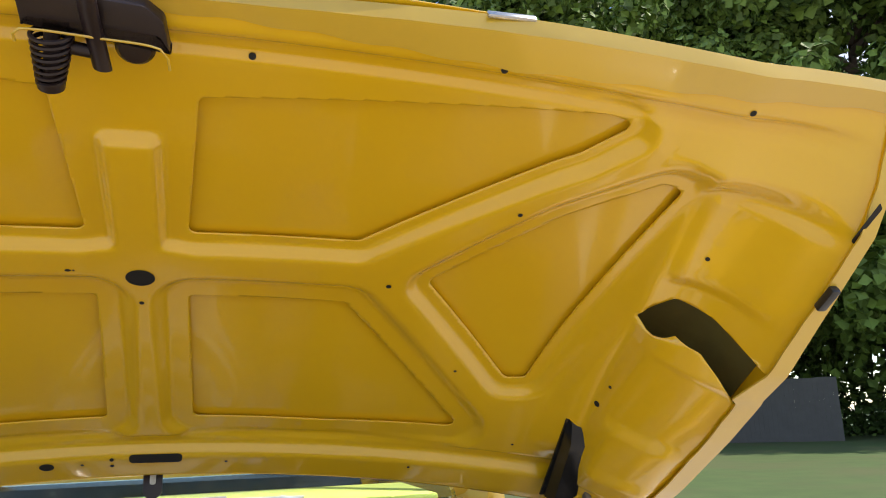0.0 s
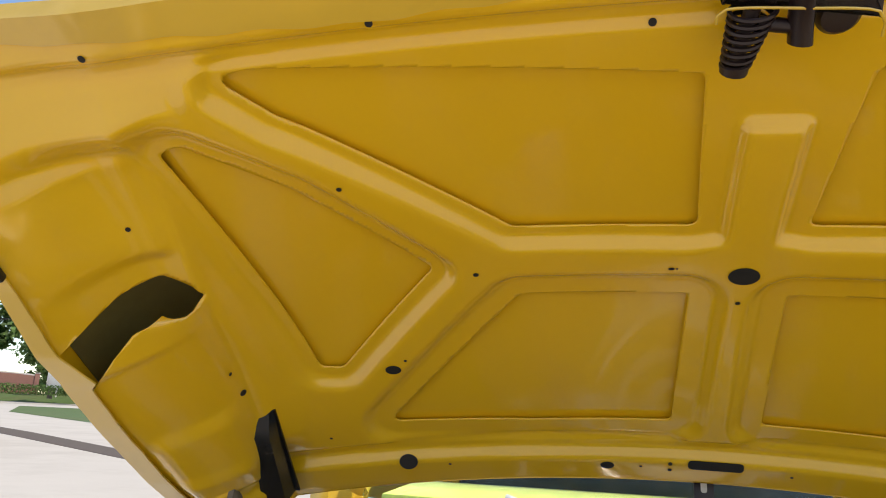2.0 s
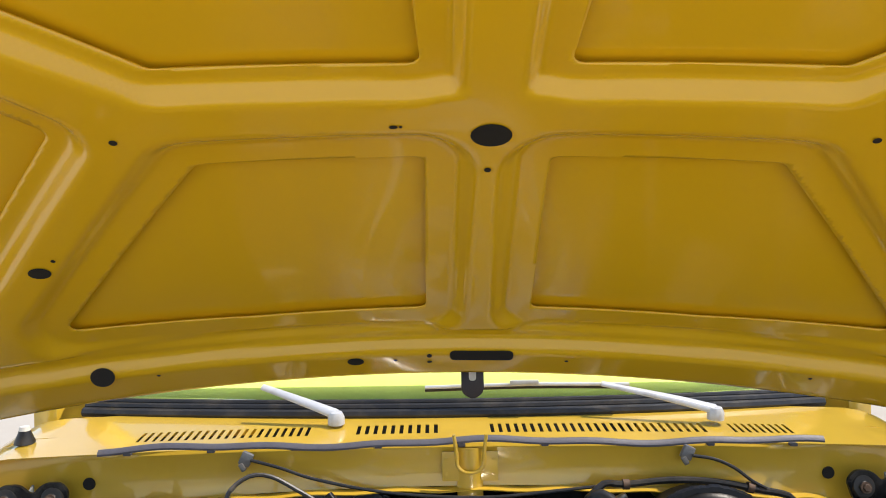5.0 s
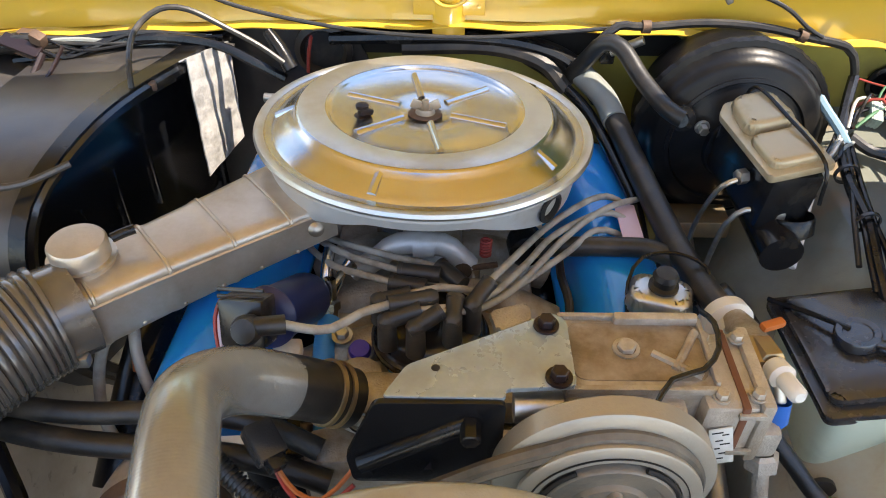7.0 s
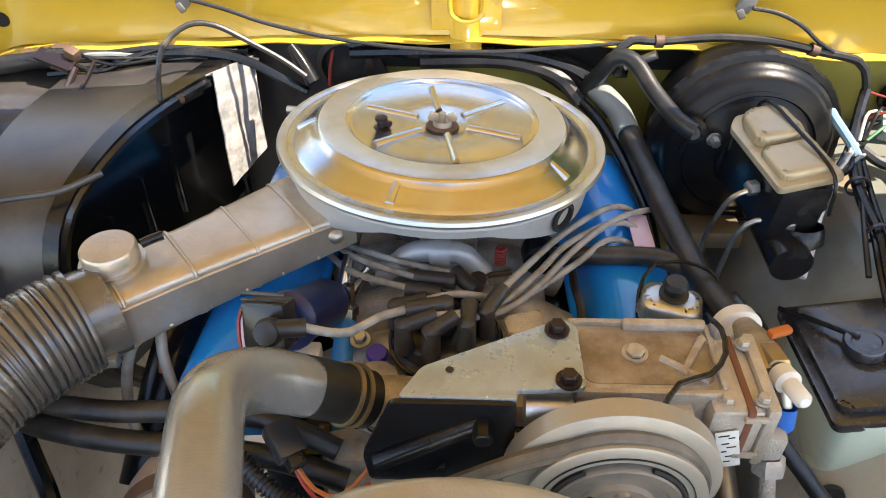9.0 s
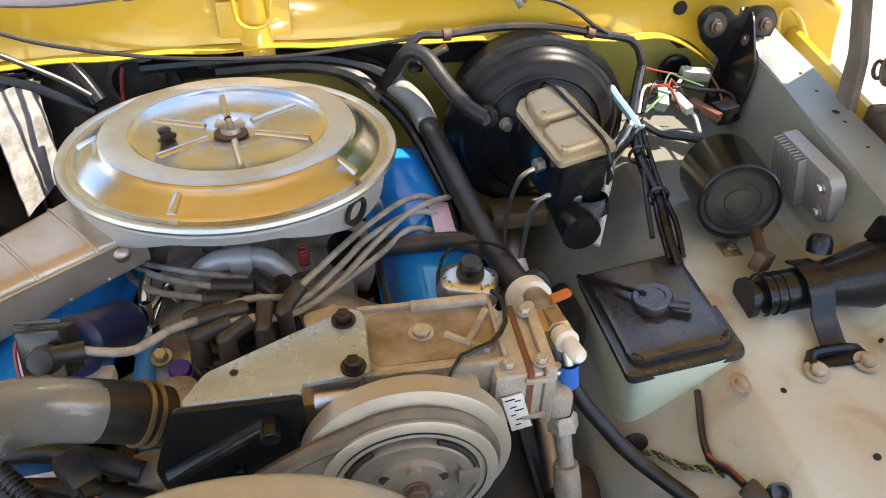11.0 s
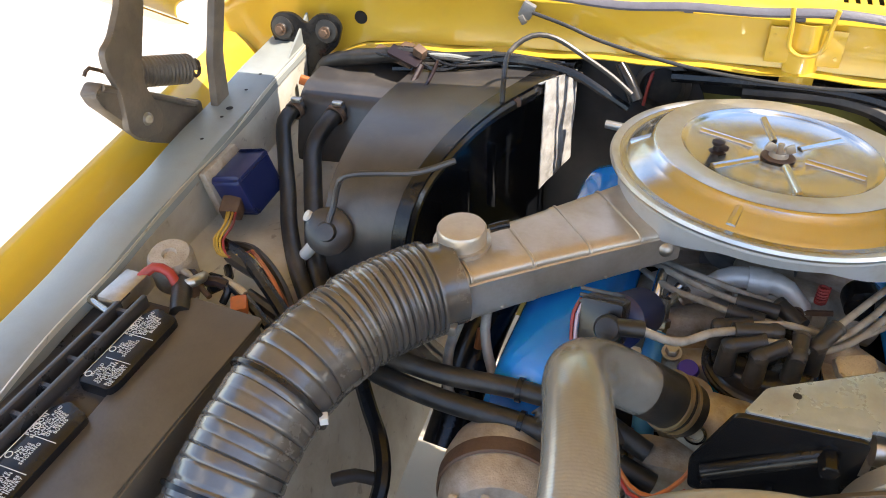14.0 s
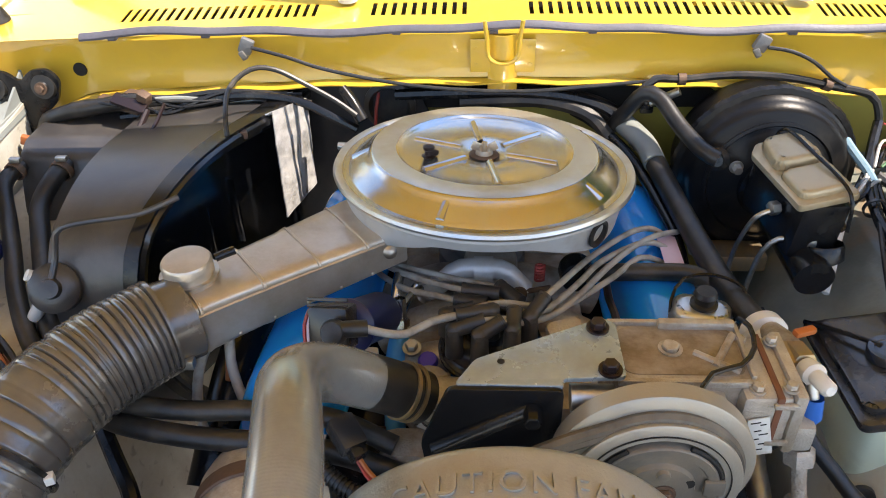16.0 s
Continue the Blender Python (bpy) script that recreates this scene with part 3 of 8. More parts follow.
def inset(P, r):
    """An outline drawn in by r, so that rounding by r gives its size back."""
    P = [Vector(p) for p in P]
    turn = sum(a.x * b.y - b.x * a.y for a, b in zip(P, P[1:] + P[:1]))
    out = []
    for k, p in enumerate(P):
        d0, d1 = (p - P[k - 1]).normalized(), (P[(k + 1) % len(P)] - p).normalized()
        sg = 1 if turn > 0 else -1
        n0, n1 = Vector((-d0.y, d0.x)) * sg, Vector((-d1.y, d1.x)) * sg
        n = (n0 + n1).normalized()
        out.append(tuple(p + n * min(2.5 * r, r / max(0.25, n.dot(n0)))))
    return out


CUTS = [(inset([(0.690, 0.945), (0.645, 0.953), (0.33, 0.915), (0.094, 0.888), (0.075, 0.618), (0.342, 0.626), (0.596, 0.848), (0.632, 0.876)], 0.012), 0.012, 0.0),
        (inset([(0.338, 0.472), (0.608, 0.159), (0.33, 0.147), (0.078, 0.151), (0.073, 0.468)], 0.012), 0.012, 0.020),
        (inset([(0.808, 0.838), (0.775, 0.845), (0.65, 0.742), (0.473, 0.545), (0.668, 0.317), (0.708, 0.324)], 0.014), 0.014, 0.004)]
SIDE = ([(0.829, 0.580), (0.838, 0.598), (0.876, 0.626), (0.934, 0.618), (0.978, 0.598), (1.010, 0.585), (0.992, 0.508), (0.947, 0.555), (0.908, 0.588), (0.872, 0.590), (0.842, 0.570)], 0.004, 0.0)


def cuts_sdf(x, s):
    a = np.abs(x)
    d = np.full(np.shape(x), 9.0)
    for P, r, _ in CUTS + [SIDE]:
        d = np.minimum(d, poly_sdf(P, a, s) - r)
    return d


def rear_s(x):
    return 0.000 - 0.012 * (np.abs(x) / 0.6) ** 2 - 0.125 * sstep(0.90, 1.01, np.abs(x))


def rib(x, s):
    """Depth of the pressed frame below the skin, over the middle."""
    a = np.abs(x)
    d = np.full(np.shape(x), 9.0)
    for P, r, wide in CUTS:
        d = np.minimum(d, poly_sdf(P, a, s) - r - wide)
    front = 0.800 + 0.16 * sstep(0.45, 0.62, a) - 0.10 * sstep(0.66, 0.80, a)
    column = sstep(0.585, 0.605, s) * sstep(0.13, 0.10, a) * sstep(0.028, 0.046, a)
    h = (0.0165 * sstep(0.016, 0.044, d) + 0.030 * sstep(0.032, 0.070, d) * sstep(0.74, 0.82, a) * sstep(0.10, 0.20, s)) * (1 - sstep(0, 1, (s - front) / (0.022 + 0.10 * sstep(0.62, 0.80, a)))) * (1 - column)
    # turned-up band along the rear edge
    h = h - 0.012 * sstep(0.115, 0.095, s) + 0.022 * sstep(0.080, 0.058, s)
    # front beam
    h = h - 0.006 * sstep(0.955, 0.970, s) + 0.016 * sstep(0.985, 1.0, s) * sstep(0.90, 0.80, a)
    return h


def hframe(x, s):
    """The inner frame: ribs in the middle, a pressed flank with a split wheel-arch scoop out to the lip."""
    a = np.abs(x)
    ac = np.minimum(a, 0.83)
    ridge = hcore(ac, s) - rib(ac, s)
    t = np.clip((a - 0.83) / (lip_x(s) + 0.01 - 0.83), 0, 1)
    mid = np.interp(a, [0.83, 0.90, 0.95, 1.0], [0.584, 0.607, 0.582, 0.545])
    p = 0.62 + 1.6 * sstep(-0.02, 0.02, s - mid)
    flank = ridge + (lip_n(s) + 0.003 - ridge) * t ** p
    inside = sstep(0.0, 0.18, t) * sstep(1.0, 0.72, t)
    flank = flank - inside * (0.014 * sstep(0.865, 0.830, s) * sstep(0.655, 0.69, s) + 0.012 * sstep(0.34, 0.30, s) + 0.010 * sstep(0.20, 0.16, s))
    return np.where(a < 0.83, hcore(a, s) - rib(a, s), flank)


def hood_frame():
    nx, ns = 350, 200
    X = np.linspace(-1.026, 1.026, nx + 1)
    T = np.linspace(0, 1, ns + 1)
    gx, gt = np.meshgrid(X, T, indexing="ij")
    r0 = rear_s(gx)
    gs = r0 + (1.044 - r0) * gt
    d = cuts_sdf(gx, gs)
    e = 1e-4
    dx, ds = (cuts_sdf(gx + e, gs) - d) / e, (cuts_sdf(gx, gs + e) - d) / e
    inside = d < 0
    keep = np.zeros((nx, ns), bool)
    cnt = inside[:-1, :-1].astype(int) + inside[1:, :-1] + inside[:-1, 1:] + inside[1:, 1:]
    keep = cnt < 3
    used = np.zeros(d.shape, bool)
    for a, b in ((0, 0), (1, 0), (0, 1), (1, 1)):
        used[a:nx + a, b:ns + b] |= keep
    rim = np.zeros((nx + 2, ns + 2), bool)
    rim[1:-1, 1:-1] = ~keep
    edge = rim[:-1, :-1] | rim[1:, :-1] | rim[:-1, 1:] | rim[1:, 1:]
    snap = used & edge & (d < 0.02)
    gx2, gs2 = np.where(snap, gx - dx * d, gx), np.where(snap, gs - ds * d, gs)
    off = hframe(gx2, gs2)
    idx = -np.ones(d.shape, int)
    idx[used] = np.arange(used.sum())
    co = [hpt(a, b, c) - Vector((HX, HY, HZ)) for a, b, c in zip(gx2[used], gs2[used], off[used])]
    faces = [(idx[i, j], idx[i + 1, j], idx[i + 1, j + 1], idx[i, j + 1]) for i in range(nx) for j in range(ns) if keep[i, j]]
    me = bpy.data.meshes.new("inner_frame")
    me.from_pydata([tuple(c) for c in co], [], [tuple(map(int, f)) for f in faces])
    smooth(me)
    me.materials.append(YELLOW_IN)
    ob = new("inner_frame", me)
    ob.parent = hood
    m = ob.modifiers.new("thickness", "SOLIDIFY")
    m.thickness, m.offset = 0.0025, 0.0
    return ob


hood_frame()


def hood_skin(u, v):
    x = -1.046 + 2.092 * u
    s = lerp(rear_s(x) - 0.010, 1.066 - 0.035 * float(sstep(0.80, 1.0, abs(x))), v)
    lift = 0.0125 + 0.0145 * float(sstep(0.80, 0.85, abs(x)) * sstep(1.03, 0.98, abs(x))) + 0.02 * float(sstep(0.1, 0.0, s))
    return hpt(x, s, float(hbase(np.float64(x), np.float64(s))) + lift)


child("outer_skin", sheet(hood_skin, 180, 100, 0.0025), YELLOW_IN, hood, "smooth yellow hood skin")
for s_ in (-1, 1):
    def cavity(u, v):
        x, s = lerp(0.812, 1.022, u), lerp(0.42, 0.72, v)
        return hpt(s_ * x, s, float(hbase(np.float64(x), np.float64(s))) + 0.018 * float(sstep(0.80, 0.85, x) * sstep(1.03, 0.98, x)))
    # added sheet under the skin; its dark colour stands in for cavity shade
    child("cavity_shade_panel", sheet(cavity, 14, 14, 0.002), CAVITY_SHADE, hood, "dark panel painted as the shade inside the hood edge")


def front_n(x, s):
    return float(hframe(np.float64(x), np.float64(min(s, 1.03))))


def front_lip(u, v):
    x = -1.044 + 2.088 * u
    s0 = np.interp(abs(x), [0, 0.15, 0.31, 0.49, 0.68, 0.79, 1.0, 1.05], [1.022, 1.020, 1.012, 1.004, 1.014, 1.022, 1.034, 1.036]) + 0.002 * math.sin(60 * x)
    s = lerp(s0, 1.046 + 0.026 * sstep(0.0, 0.6, abs(x)), v)
    return hpt(x, s, min(front_n(x, s0), front_n(x, 1.03)) - 0.004 - 0.004 * v + 0.022 * max(0.0, v - 0.85) / 0.15)


child("front_lip", sheet(front_lip, 140, 12, 0.003), YELLOW, hood)
child("rear_edge", tube([hpt(x, float(rear_s(np.float64(x))) - 0.008, float(hbase(np.float64(x), np.float64(0.0))) - 0.004) for x in np.linspace(-1.0, 1.0, 41)], 0.0045, 8), YELLOW, hood)
for s_ in (-1, 1):
    def side_lip(u, v):
        s = lerp(float(rear_s(np.float64(1.01))) - 0.005, 1.064, u)
        x = lerp(float(lip_x(s)) + 0.0012 * math.sin(23 * s) * math.sin(73 * s), 1.040 + 0.006 * float(sstep(0.75, 0.95, s)), v)
        return hpt(s_ * x, s, float(lip_n(s)) - 0.004 - 0.004 * v + 0.016 * max(0.0, v - 0.8) / 0.2)
    child("side_lip", sheet(side_lip, 160, 10, 0.003), YELLOW, hood)
    child("edge_bumper", box(hpt(s_ * 1.016, 0.770, float(lip_n(0.77)) - 0.008), (0.016, 0.046, 0.014), 0.004, (-32, 0, 0)), RUBBER, hood, "black rubber edge bumper")
    slit = prism(round_poly([(-0.004, -0.034), (0.004, -0.040), (0.005, 0.030), (-0.006, 0.040)], 0.003), 0, 0.0006)
    slit.transform(Matrix.Translation(hpt(s_ * 1.016, 0.900, float(lip_n(0.90)) - 0.0075)) @ Matrix((Vector((1, 0, 0)), HD, Vector((1, 0, 0)).cross(HD))).transposed().to_4x4())
    child("hem_gap", slit, HOLE, hood, "open dark gap in the folded hem")


def hood_hole(x, s, r, wide=1.0):
    at = lambda x_, s_: hpt(x_, s_, float(hframe(np.float64(x_), np.float64(s_))))
    c0, e = at(x, s), 0.006
    px, ps = at(x + e, s) - c0, at(x, s + e) - c0
    n = px.cross(ps).normalized()
    if n.z > 0:
        n = -n
    c = c0 + n * 0.0026
    bm = bmesh.new()
    n_ = 24
    bm.faces.new([bm.verts.new((wide * r * math.cos(2 * math.pi * k / n_), r * math.sin(2 * math.pi * k / n_), 0)) for k in range(n_)])
    if wide > 2:
        bm.free()
        bm = prism(round_poly([(-wide * r, -r), (wide * r, -r), (wide * r, r), (-wide * r, r)], r * 0.95), 0, 0.0004)
    bm.transform(Matrix.Translation(c) @ frame_z(n))
    return child("hole", bm, HOLE, hood, "dark hole")


for x, s, r in ((0.822, 1.004, 0.0048), (0.478, 1.002, 0.0048), (0.160, 0.962, 0.0048), (0.576, 0.746, 0.004), (0.404, 0.540, 0.0045), (0.886, 0.729, 0.004), (0.832, 0.341, 0.0065), (0.836, 0.400, 0.0035), (0.722, 0.144, 0.003)):
    hood_hole(x, s, r)
    hood_hole(-x, s, r)
for x, s, r, w in ((0.0, 0.526, 0.019, 1.2), (-0.001, 0.465, 0.004, 1), (-0.106, 0.542, 0.003, 1.6), (-0.098, 0.542, 0.002, 1), (-0.573, 0.319, 0.011, 1.3), (-0.548, 0.340, 0.003, 1), (-0.580, 0.061, 0.015, 1.25), (-0.191, 0.045, 0.011, 1.2),
                   (0.008, 0.056, 0.010, 5.0), (-0.074, 0.056, 0.004, 1), (-0.074, 0.038, 0.004, 1), (-0.128, 0.045, 0.003, 1), (-0.498, 0.051, 0.003, 1), (0.143, 0.043, 0.003, 1), (0.518, 0.046, 0.003, 1), (0.563, 0.336, 0.003, 1)):
    hood_hole(x, s, r, w)

# rear hook
hk = bmesh.new()
add(hk, prism(round_poly([(-0.019, 0.025), (0.019, 0.025), (0.019, -0.03), (0.0, -0.042), (-0.019, -0.03)], 0.009), -0.003, 0.003, 0.001, Matrix.Translation((0.020, -0.172, 1.345)) @ Euler((radians(80), 0, 0)).to_matrix().to_4x4()))
add(hk, box((0.020, -0.172, 1.372), (0.09, 0.018, 0.006), 0.002))
child("hook", hk, DARK_METAL, hood, "black rear hook plate")
child("hook_slot", prism(round_poly([(-0.006, 0.016), (0.006, 0.016), (0.006, -0.010), (-0.006, -0.010)], 0.005), -0.0036, 0.0036, 0, Matrix.Translation((0.020, -0.172, 1.345)) @ Euler((radians(80), 0, 0)).to_matrix().to_4x4()), WHITE, hood)

# latch at the front beam
la = thing("hood_latch", tuple(hpt(0.0, 0.99, -0.03)), "black hood latch with a coil spring and safety lever", "latch")


def on_hood(bm, x, s, off, tilt=0):
    m = Matrix((Vector((1, 0, 0)), HD, Vector((1, 0, 0)).cross(HD))).transposed().to_4x4()
    bm.transform(Matrix.Translation(hpt(x + 0.012, s - 0.014, off + 0.006)) @ m @ Euler((0, 0, radians(tilt))).to_matrix().to_4x4())
    return bm


pf = on_hood(prism(round_poly([(-0.080, -0.018), (-0.074, -0.006), (0.066, -0.016), (0.078, -0.040), (0.072, 0.004), (0.052, 0.022), (-0.07, 0.030), (-0.082, 0.022)], 0.005), -0.012, 0.012, 0.002), -0.026, 1.030, -0.016)
child("plate", pf, DARK_METAL, la)
child("plate_lip", on_hood(tube([(-0.086, -0.030, 0.010), (-0.078, -0.012, 0.013), (0.0, -0.015, 0.013), (0.068, -0.022, 0.013), (0.078, -0.052, 0.010)], 0.0016, 6), -0.026, 1.030, -0.030), YELLOW, la)
child("lever", on_hood(tube([(-0.004, 0.06, 0.004), (-0.002, 0.01, 0), (0.002, -0.03, -0.004), (0.006, -0.060, -0.002)], 0.0145, 14, squash=0.6), -0.030, 1.030, -0.036), DARK_METAL, la)
child("striker_link", on_hood(tube([(0, 0, 0), (-0.04, 0.006, 0)], 0.008, 10), -0.028, 0.985, -0.026), DARK_METAL, la)
child("pivot", on_hood(lathe([(0.023, -0.012), (0.023, 0.004), (0.018, 0.010), (0, 0.011)], (0, 0, 0), (0, 0, 1), 28), 0.012, 0.992, -0.014), DARK_METAL, la)
nt_ = 8
coil = []
for a in np.linspace(0, 2 * math.pi * nt_, 170):
    f = a / (2 * math.pi * nt_)
    r = lerp(0.023, 0.014, f)
    coil.append((r * math.cos(a) - 0.010 * f, 0.045 - 0.072 * f, r * math.sin(a)))
child("coil_spring", on_hood(tube(coil, 0.0028, 6, raw=True), -0.075, 0.965, -0.028), DARK_METAL, la)
child("spring_core", on_hood(tube([(0, 0.045, 0), (-0.009, -0.02, 0)], 0.009, 12), -0.075, 0.965, -0.026), DARK_METAL, la)
child("spring_cap", on_hood(tube([(-0.009, -0.020, 0), (-0.010, -0.031, 0)], 0.0155, 14), -0.075, 0.965, -0.028), DARK_METAL, la)

# hinges: bracket on the hood, two arms and a coil spring on each side
for s_ in (-1, 1):
    hg = thing("hood_hinge", (s_ * 0.88, -0.30, 1.03), "grey steel hood hinge with two arms and a coil spring", "hinge")
    hg.parent, hg.location = hood, hg.location - hood.location
    X = lambda x: s_ * x + 0.012
    def bracket(u, v):
        s = lerp(0.272, 0.04, v)
        x = lerp(lerp(0.794, 0.798, v), lerp(0.846, 0.892, v), u)
        f = lerp(-0.088, -0.128, v)
        return hpt(s_ * x, s, f - 0.028 * (abs(2 * u - 1) < 0.7) * min(1.0, 6 * v))
    child("hood_bracket", sheet(bracket, 8, 10, 0.004), BLACK, hg, "black hood bracket")
    side_on = lambda x: Matrix(((0, 0, s_, X(x)), (1, 0, 0, 0), (0, 1, 0, 0), (0, 0, 0, 1)))
    child("front_arm", prism(round_poly([(-0.296, 1.372), (-0.346, 1.380), (-0.391, 1.267), (-0.424, 1.231), (-0.446, 1.222), (-0.448, 1.198), (-0.437, 1.159), (-0.445, 1.100), (-0.424, 1.077), (-0.380, 1.066), (-0.366, 1.090), (-0.387, 1.146), (-0.379, 1.182), (-0.344, 1.249)], 0.010), -0.006, 0.006, 0.003, side_on(0.893)), HINGE, hg)
    child("rear_arm", prism(round_poly([(-0.130, 1.350), (-0.158, 1.358), (-0.211, 1.224), (-0.238, 1.166), (-0.256, 1.128), (-0.272, 1.047), (-0.268, 1.030), (-0.236, 1.030), (-0.234, 1.050), (-0.223, 1.128), (-0.206, 1.166), (-0.180, 1.222)], 0.008), -0.007, 0.007, 0.003, side_on(0.868)), HINGE, hg)
    child("base_link", prism(round_poly([(-0.262, 1.060), (-0.300, 1.072), (-0.375, 1.128), (-0.458, 1.182), (-0.476, 1.172), (-0.470, 1.152), (-0.400, 1.058), (-0.355, 1.030), (-0.262, 1.028)], 0.006), -0.012, 0.016, 0.004, side_on(0.908)), HINGE, hg)
    child("link_fold", tube([(X(0.892), -0.285, 1.064), (X(0.894), -0.375, 1.124), (X(0.896), -0.460, 1.176)], 0.005, 8), HINGE, hg, "folded edge of the link")
    a0, a1 = Vector((X(0.955), -0.375, 1.150)), Vector((X(0.905), -0.245, 1.107))
    ax = (a1 - a0)
    mm = Matrix.Translation(a0) @ frame_z(ax)
    hc = [mm @ Vector((0.021 * math.cos(a), 0.021 * math.sin(a), ax.length * (0.1 + 0.8 * a / (2 * math.pi * 18)))) for a in np.linspace(0, 2 * math.pi * 18, 300)]
    child("coil_spring", tube(hc, 0.0032, 6, raw=True), HINGE, hg)
    child("spring_core", tube([a0.lerp(a1, 0.12), a0.lerp(a1, 0.88)], 0.0165, 10), DARK_METAL, hg)
    child("spring_ring", tube([a1 + Vector((0, 0.010 * math.cos(a), 0.013 * math.sin(a))) for a in np.linspace(0, 6.2, 16)], 0.0032, 6, raw=True), RUST, hg, "hooked end of the spring")
    child("spring_hook", tube([a0, a0 - ax * 0.2 + Vector((0, 0, 0.012)), a0 - ax * 0.28], 0.003, 6), RUST, hg)
    child("pivot_pin", lathe([(0, 0.006), (0.006, 0.006), (0.010, 0)], (X(0.886), -0.405, 1.102), (-s_, -0.4, 0.2), 14), STEEL, hg)
    # rail end plate on the cowl corner
    child("mount_plate", prism(round_poly([(0.720, 1.116), (0.736, 1.136), (0.768, 1.134), (0.790, 1.112), (0.812, 1.132), (0.848, 1.130), (0.864, 1.104), (0.855, 1.070), (0.850, 0.964), (0.795, 0.965), (0.778, 1.040), (0.732, 1.080)], 0.012), -0.004, 0.004, 0.001, Matrix(((s_, 0, 0, 0.0), (0, 0, 1, -0.048), (0, 1, 0, 0.0), (0, 0, 0, 1)))), BLACK, hg, "black rail end plate")
    for x_, z_ in ((0.750, 1.106), (0.836, 1.104)):
        child("rubber_grommet", lathe([(0, 0.008), (0.008, 0.008), (0.010, 0.004), (0.020, 0.003), (0.022, -0.004)], (s_ * x_, -0.054, z_), (0, -1, 0.2), 24), RUBBER, hg, "black oval grommet")
        child("plate_bolt", hexbolt((s_ * x_, -0.062, z_), (0, -1, 0.2), 0.007, 0.006), RUST, hg, "rusty bolt head")
    child("rail_gusset", prism([(-0.118, 1.070), (-0.020, 1.122), (-0.020, 1.030), (-0.118, 1.030)], -0.002, 0.002, 0.0, Matrix(((0, 0, 1, s_ * 0.806 + 0.004), (1, 0, 0, 0), (0, 1, 0, 0), (0, 0, 0, 1)))), GREY_RAIL, hg, "grey gusset at the rail end")
    for y in (-0.17, -0.22, -0.275, -0.30, -0.36):
        child("rail_hole", lathe([(0, 0.001), (0.006 if y == -0.275 else 0.003, 0.001)], (X(0.836), y, rail_z(y) + 0.001), (0, 0, 1), 12), HOLE, body)

# ---- air cleaner ----
AX, AY = -0.012, -0.287
ac = thing("air_cleaner", (AX, AY, 1.0), "round bright metal air cleaner with a domed lid over the carburettor", "air cleaner")
pan = lathe([(0.05, 1.005), (0.09, 1.030), (0.13, 1.050), (0.178, 1.056), (0.191, 1.060), (0.198, 1.076), (0.2045, 1.078), (0.2045, 1.083), (0.10, 1.083)], (AX, AY, 0), seg=96)
for v in pan.verts:
    rx, ry = v.co.x - AX, v.co.y - AY
    rr = math.hypot(rx, ry)
    if v.co.z < 1.07 and rr > 0.12:
        v.co.z -= 0.028 * max(0.0, min(1.0, (abs(rx) / rr - 0.30) / 0.45))
child("base_pan", pan, PAN, ac, "pale grey air cleaner pan")
lid = child("lid", lathe([(0.2045, 1.0835), (0.2085, 1.0845), (0.2095, 1.088), (0.2075, 1.0915), (0.202, 1.092), (0.197, 1.0895), (0.188, 1.0895), (0.184, 1.0935),
                          (0.168, 1.1035), (0.1615, 1.107), (0.159, 1.1125), (0.156, 1.1150), (0.148, 1.1163), (0.130, 1.1165), (0.122, 1.1155), (0.118, 1.1115), (0.113, 1.1082), (0.060, 1.1080), (0.036, 1.1076), (0.030, 1.103), (0.014, 1.103), (0, 1.103)], (AX, AY, 0), seg=128), CHROME, ac)
for k in range(6):
    a = radians(60 * k + 40)
    p0, p1 = Vector((AX + 0.034 * math.cos(a), AY + 0.034 * math.sin(a), 1.1074)), Vector((AX + 0.104 * math.cos(a), AY + 0.104 * math.sin(a), 1.1082))
    child("spoke", tube([p0, p0.lerp(p1, 0.5), p1], 0.0058, 12, 0.006, squash=0.62), CHROME, lid)
for k in range(5):
    a = radians(72 * k - 35)
    child("crease", tube([Vector((AX + r * math.cos(a), AY + r * math.sin(a), z)) for r, z in ((0.153, 1.107), (0.170, 1.0995), (0.183, 1.093))], 0.006, 8), CHROME, lid)
HAZE = mat("hazy_zinc", (0.60, 0.60, 0.58), 0.34, 0.9, var=0.08, scale=30, rvar=0.08, bump=0.05, bscale=250, dirt=(0.50, 0.45, 0.36), dirt_amt=0.35, dirt_scale=12)
child("top_ring", lathe([(0.1555, 1.1154), (0.148, 1.1168), (0.130, 1.1170), (0.1225, 1.1160)], (AX, AY, 0), seg=128), HAZE, lid, "dull hazy raised ring")
child("outer_bead", lathe([(0.2048, 1.0838), (0.2090, 1.0848), (0.2100, 1.088), (0.2080, 1.0920), (0.2020, 1.0925), (0.1975, 1.0900)], (AX, AY, 0), seg=128), HAZE, lid, "dull hazy rolled edge")
child("centre_washer", lathe([(0.021, 1.1032), (0.021, 1.1046), (0.017, 1.1055), (0, 1.1055)], (AX, AY, 0), seg=32), RUST, ac, "brown stained centre washer")
wn = bmesh.new()
add(wn, lathe([(0, 1.122), (0.004, 1.122), (0.004, 1.103), (0.011, 1.112), (0.013, 1.103)], (AX, AY, 0), seg=20))
for sgn in (-1, 1):
    add(wn, box((AX + sgn * 0.012, AY, 1.116), (0.012, 0.004, 0.012), 0.0015, (0, sgn * -25, 10)))
child("wing_nut", wn, DUCT_STEEL, ac, "dull grey wing nut")
ck = bmesh.new()
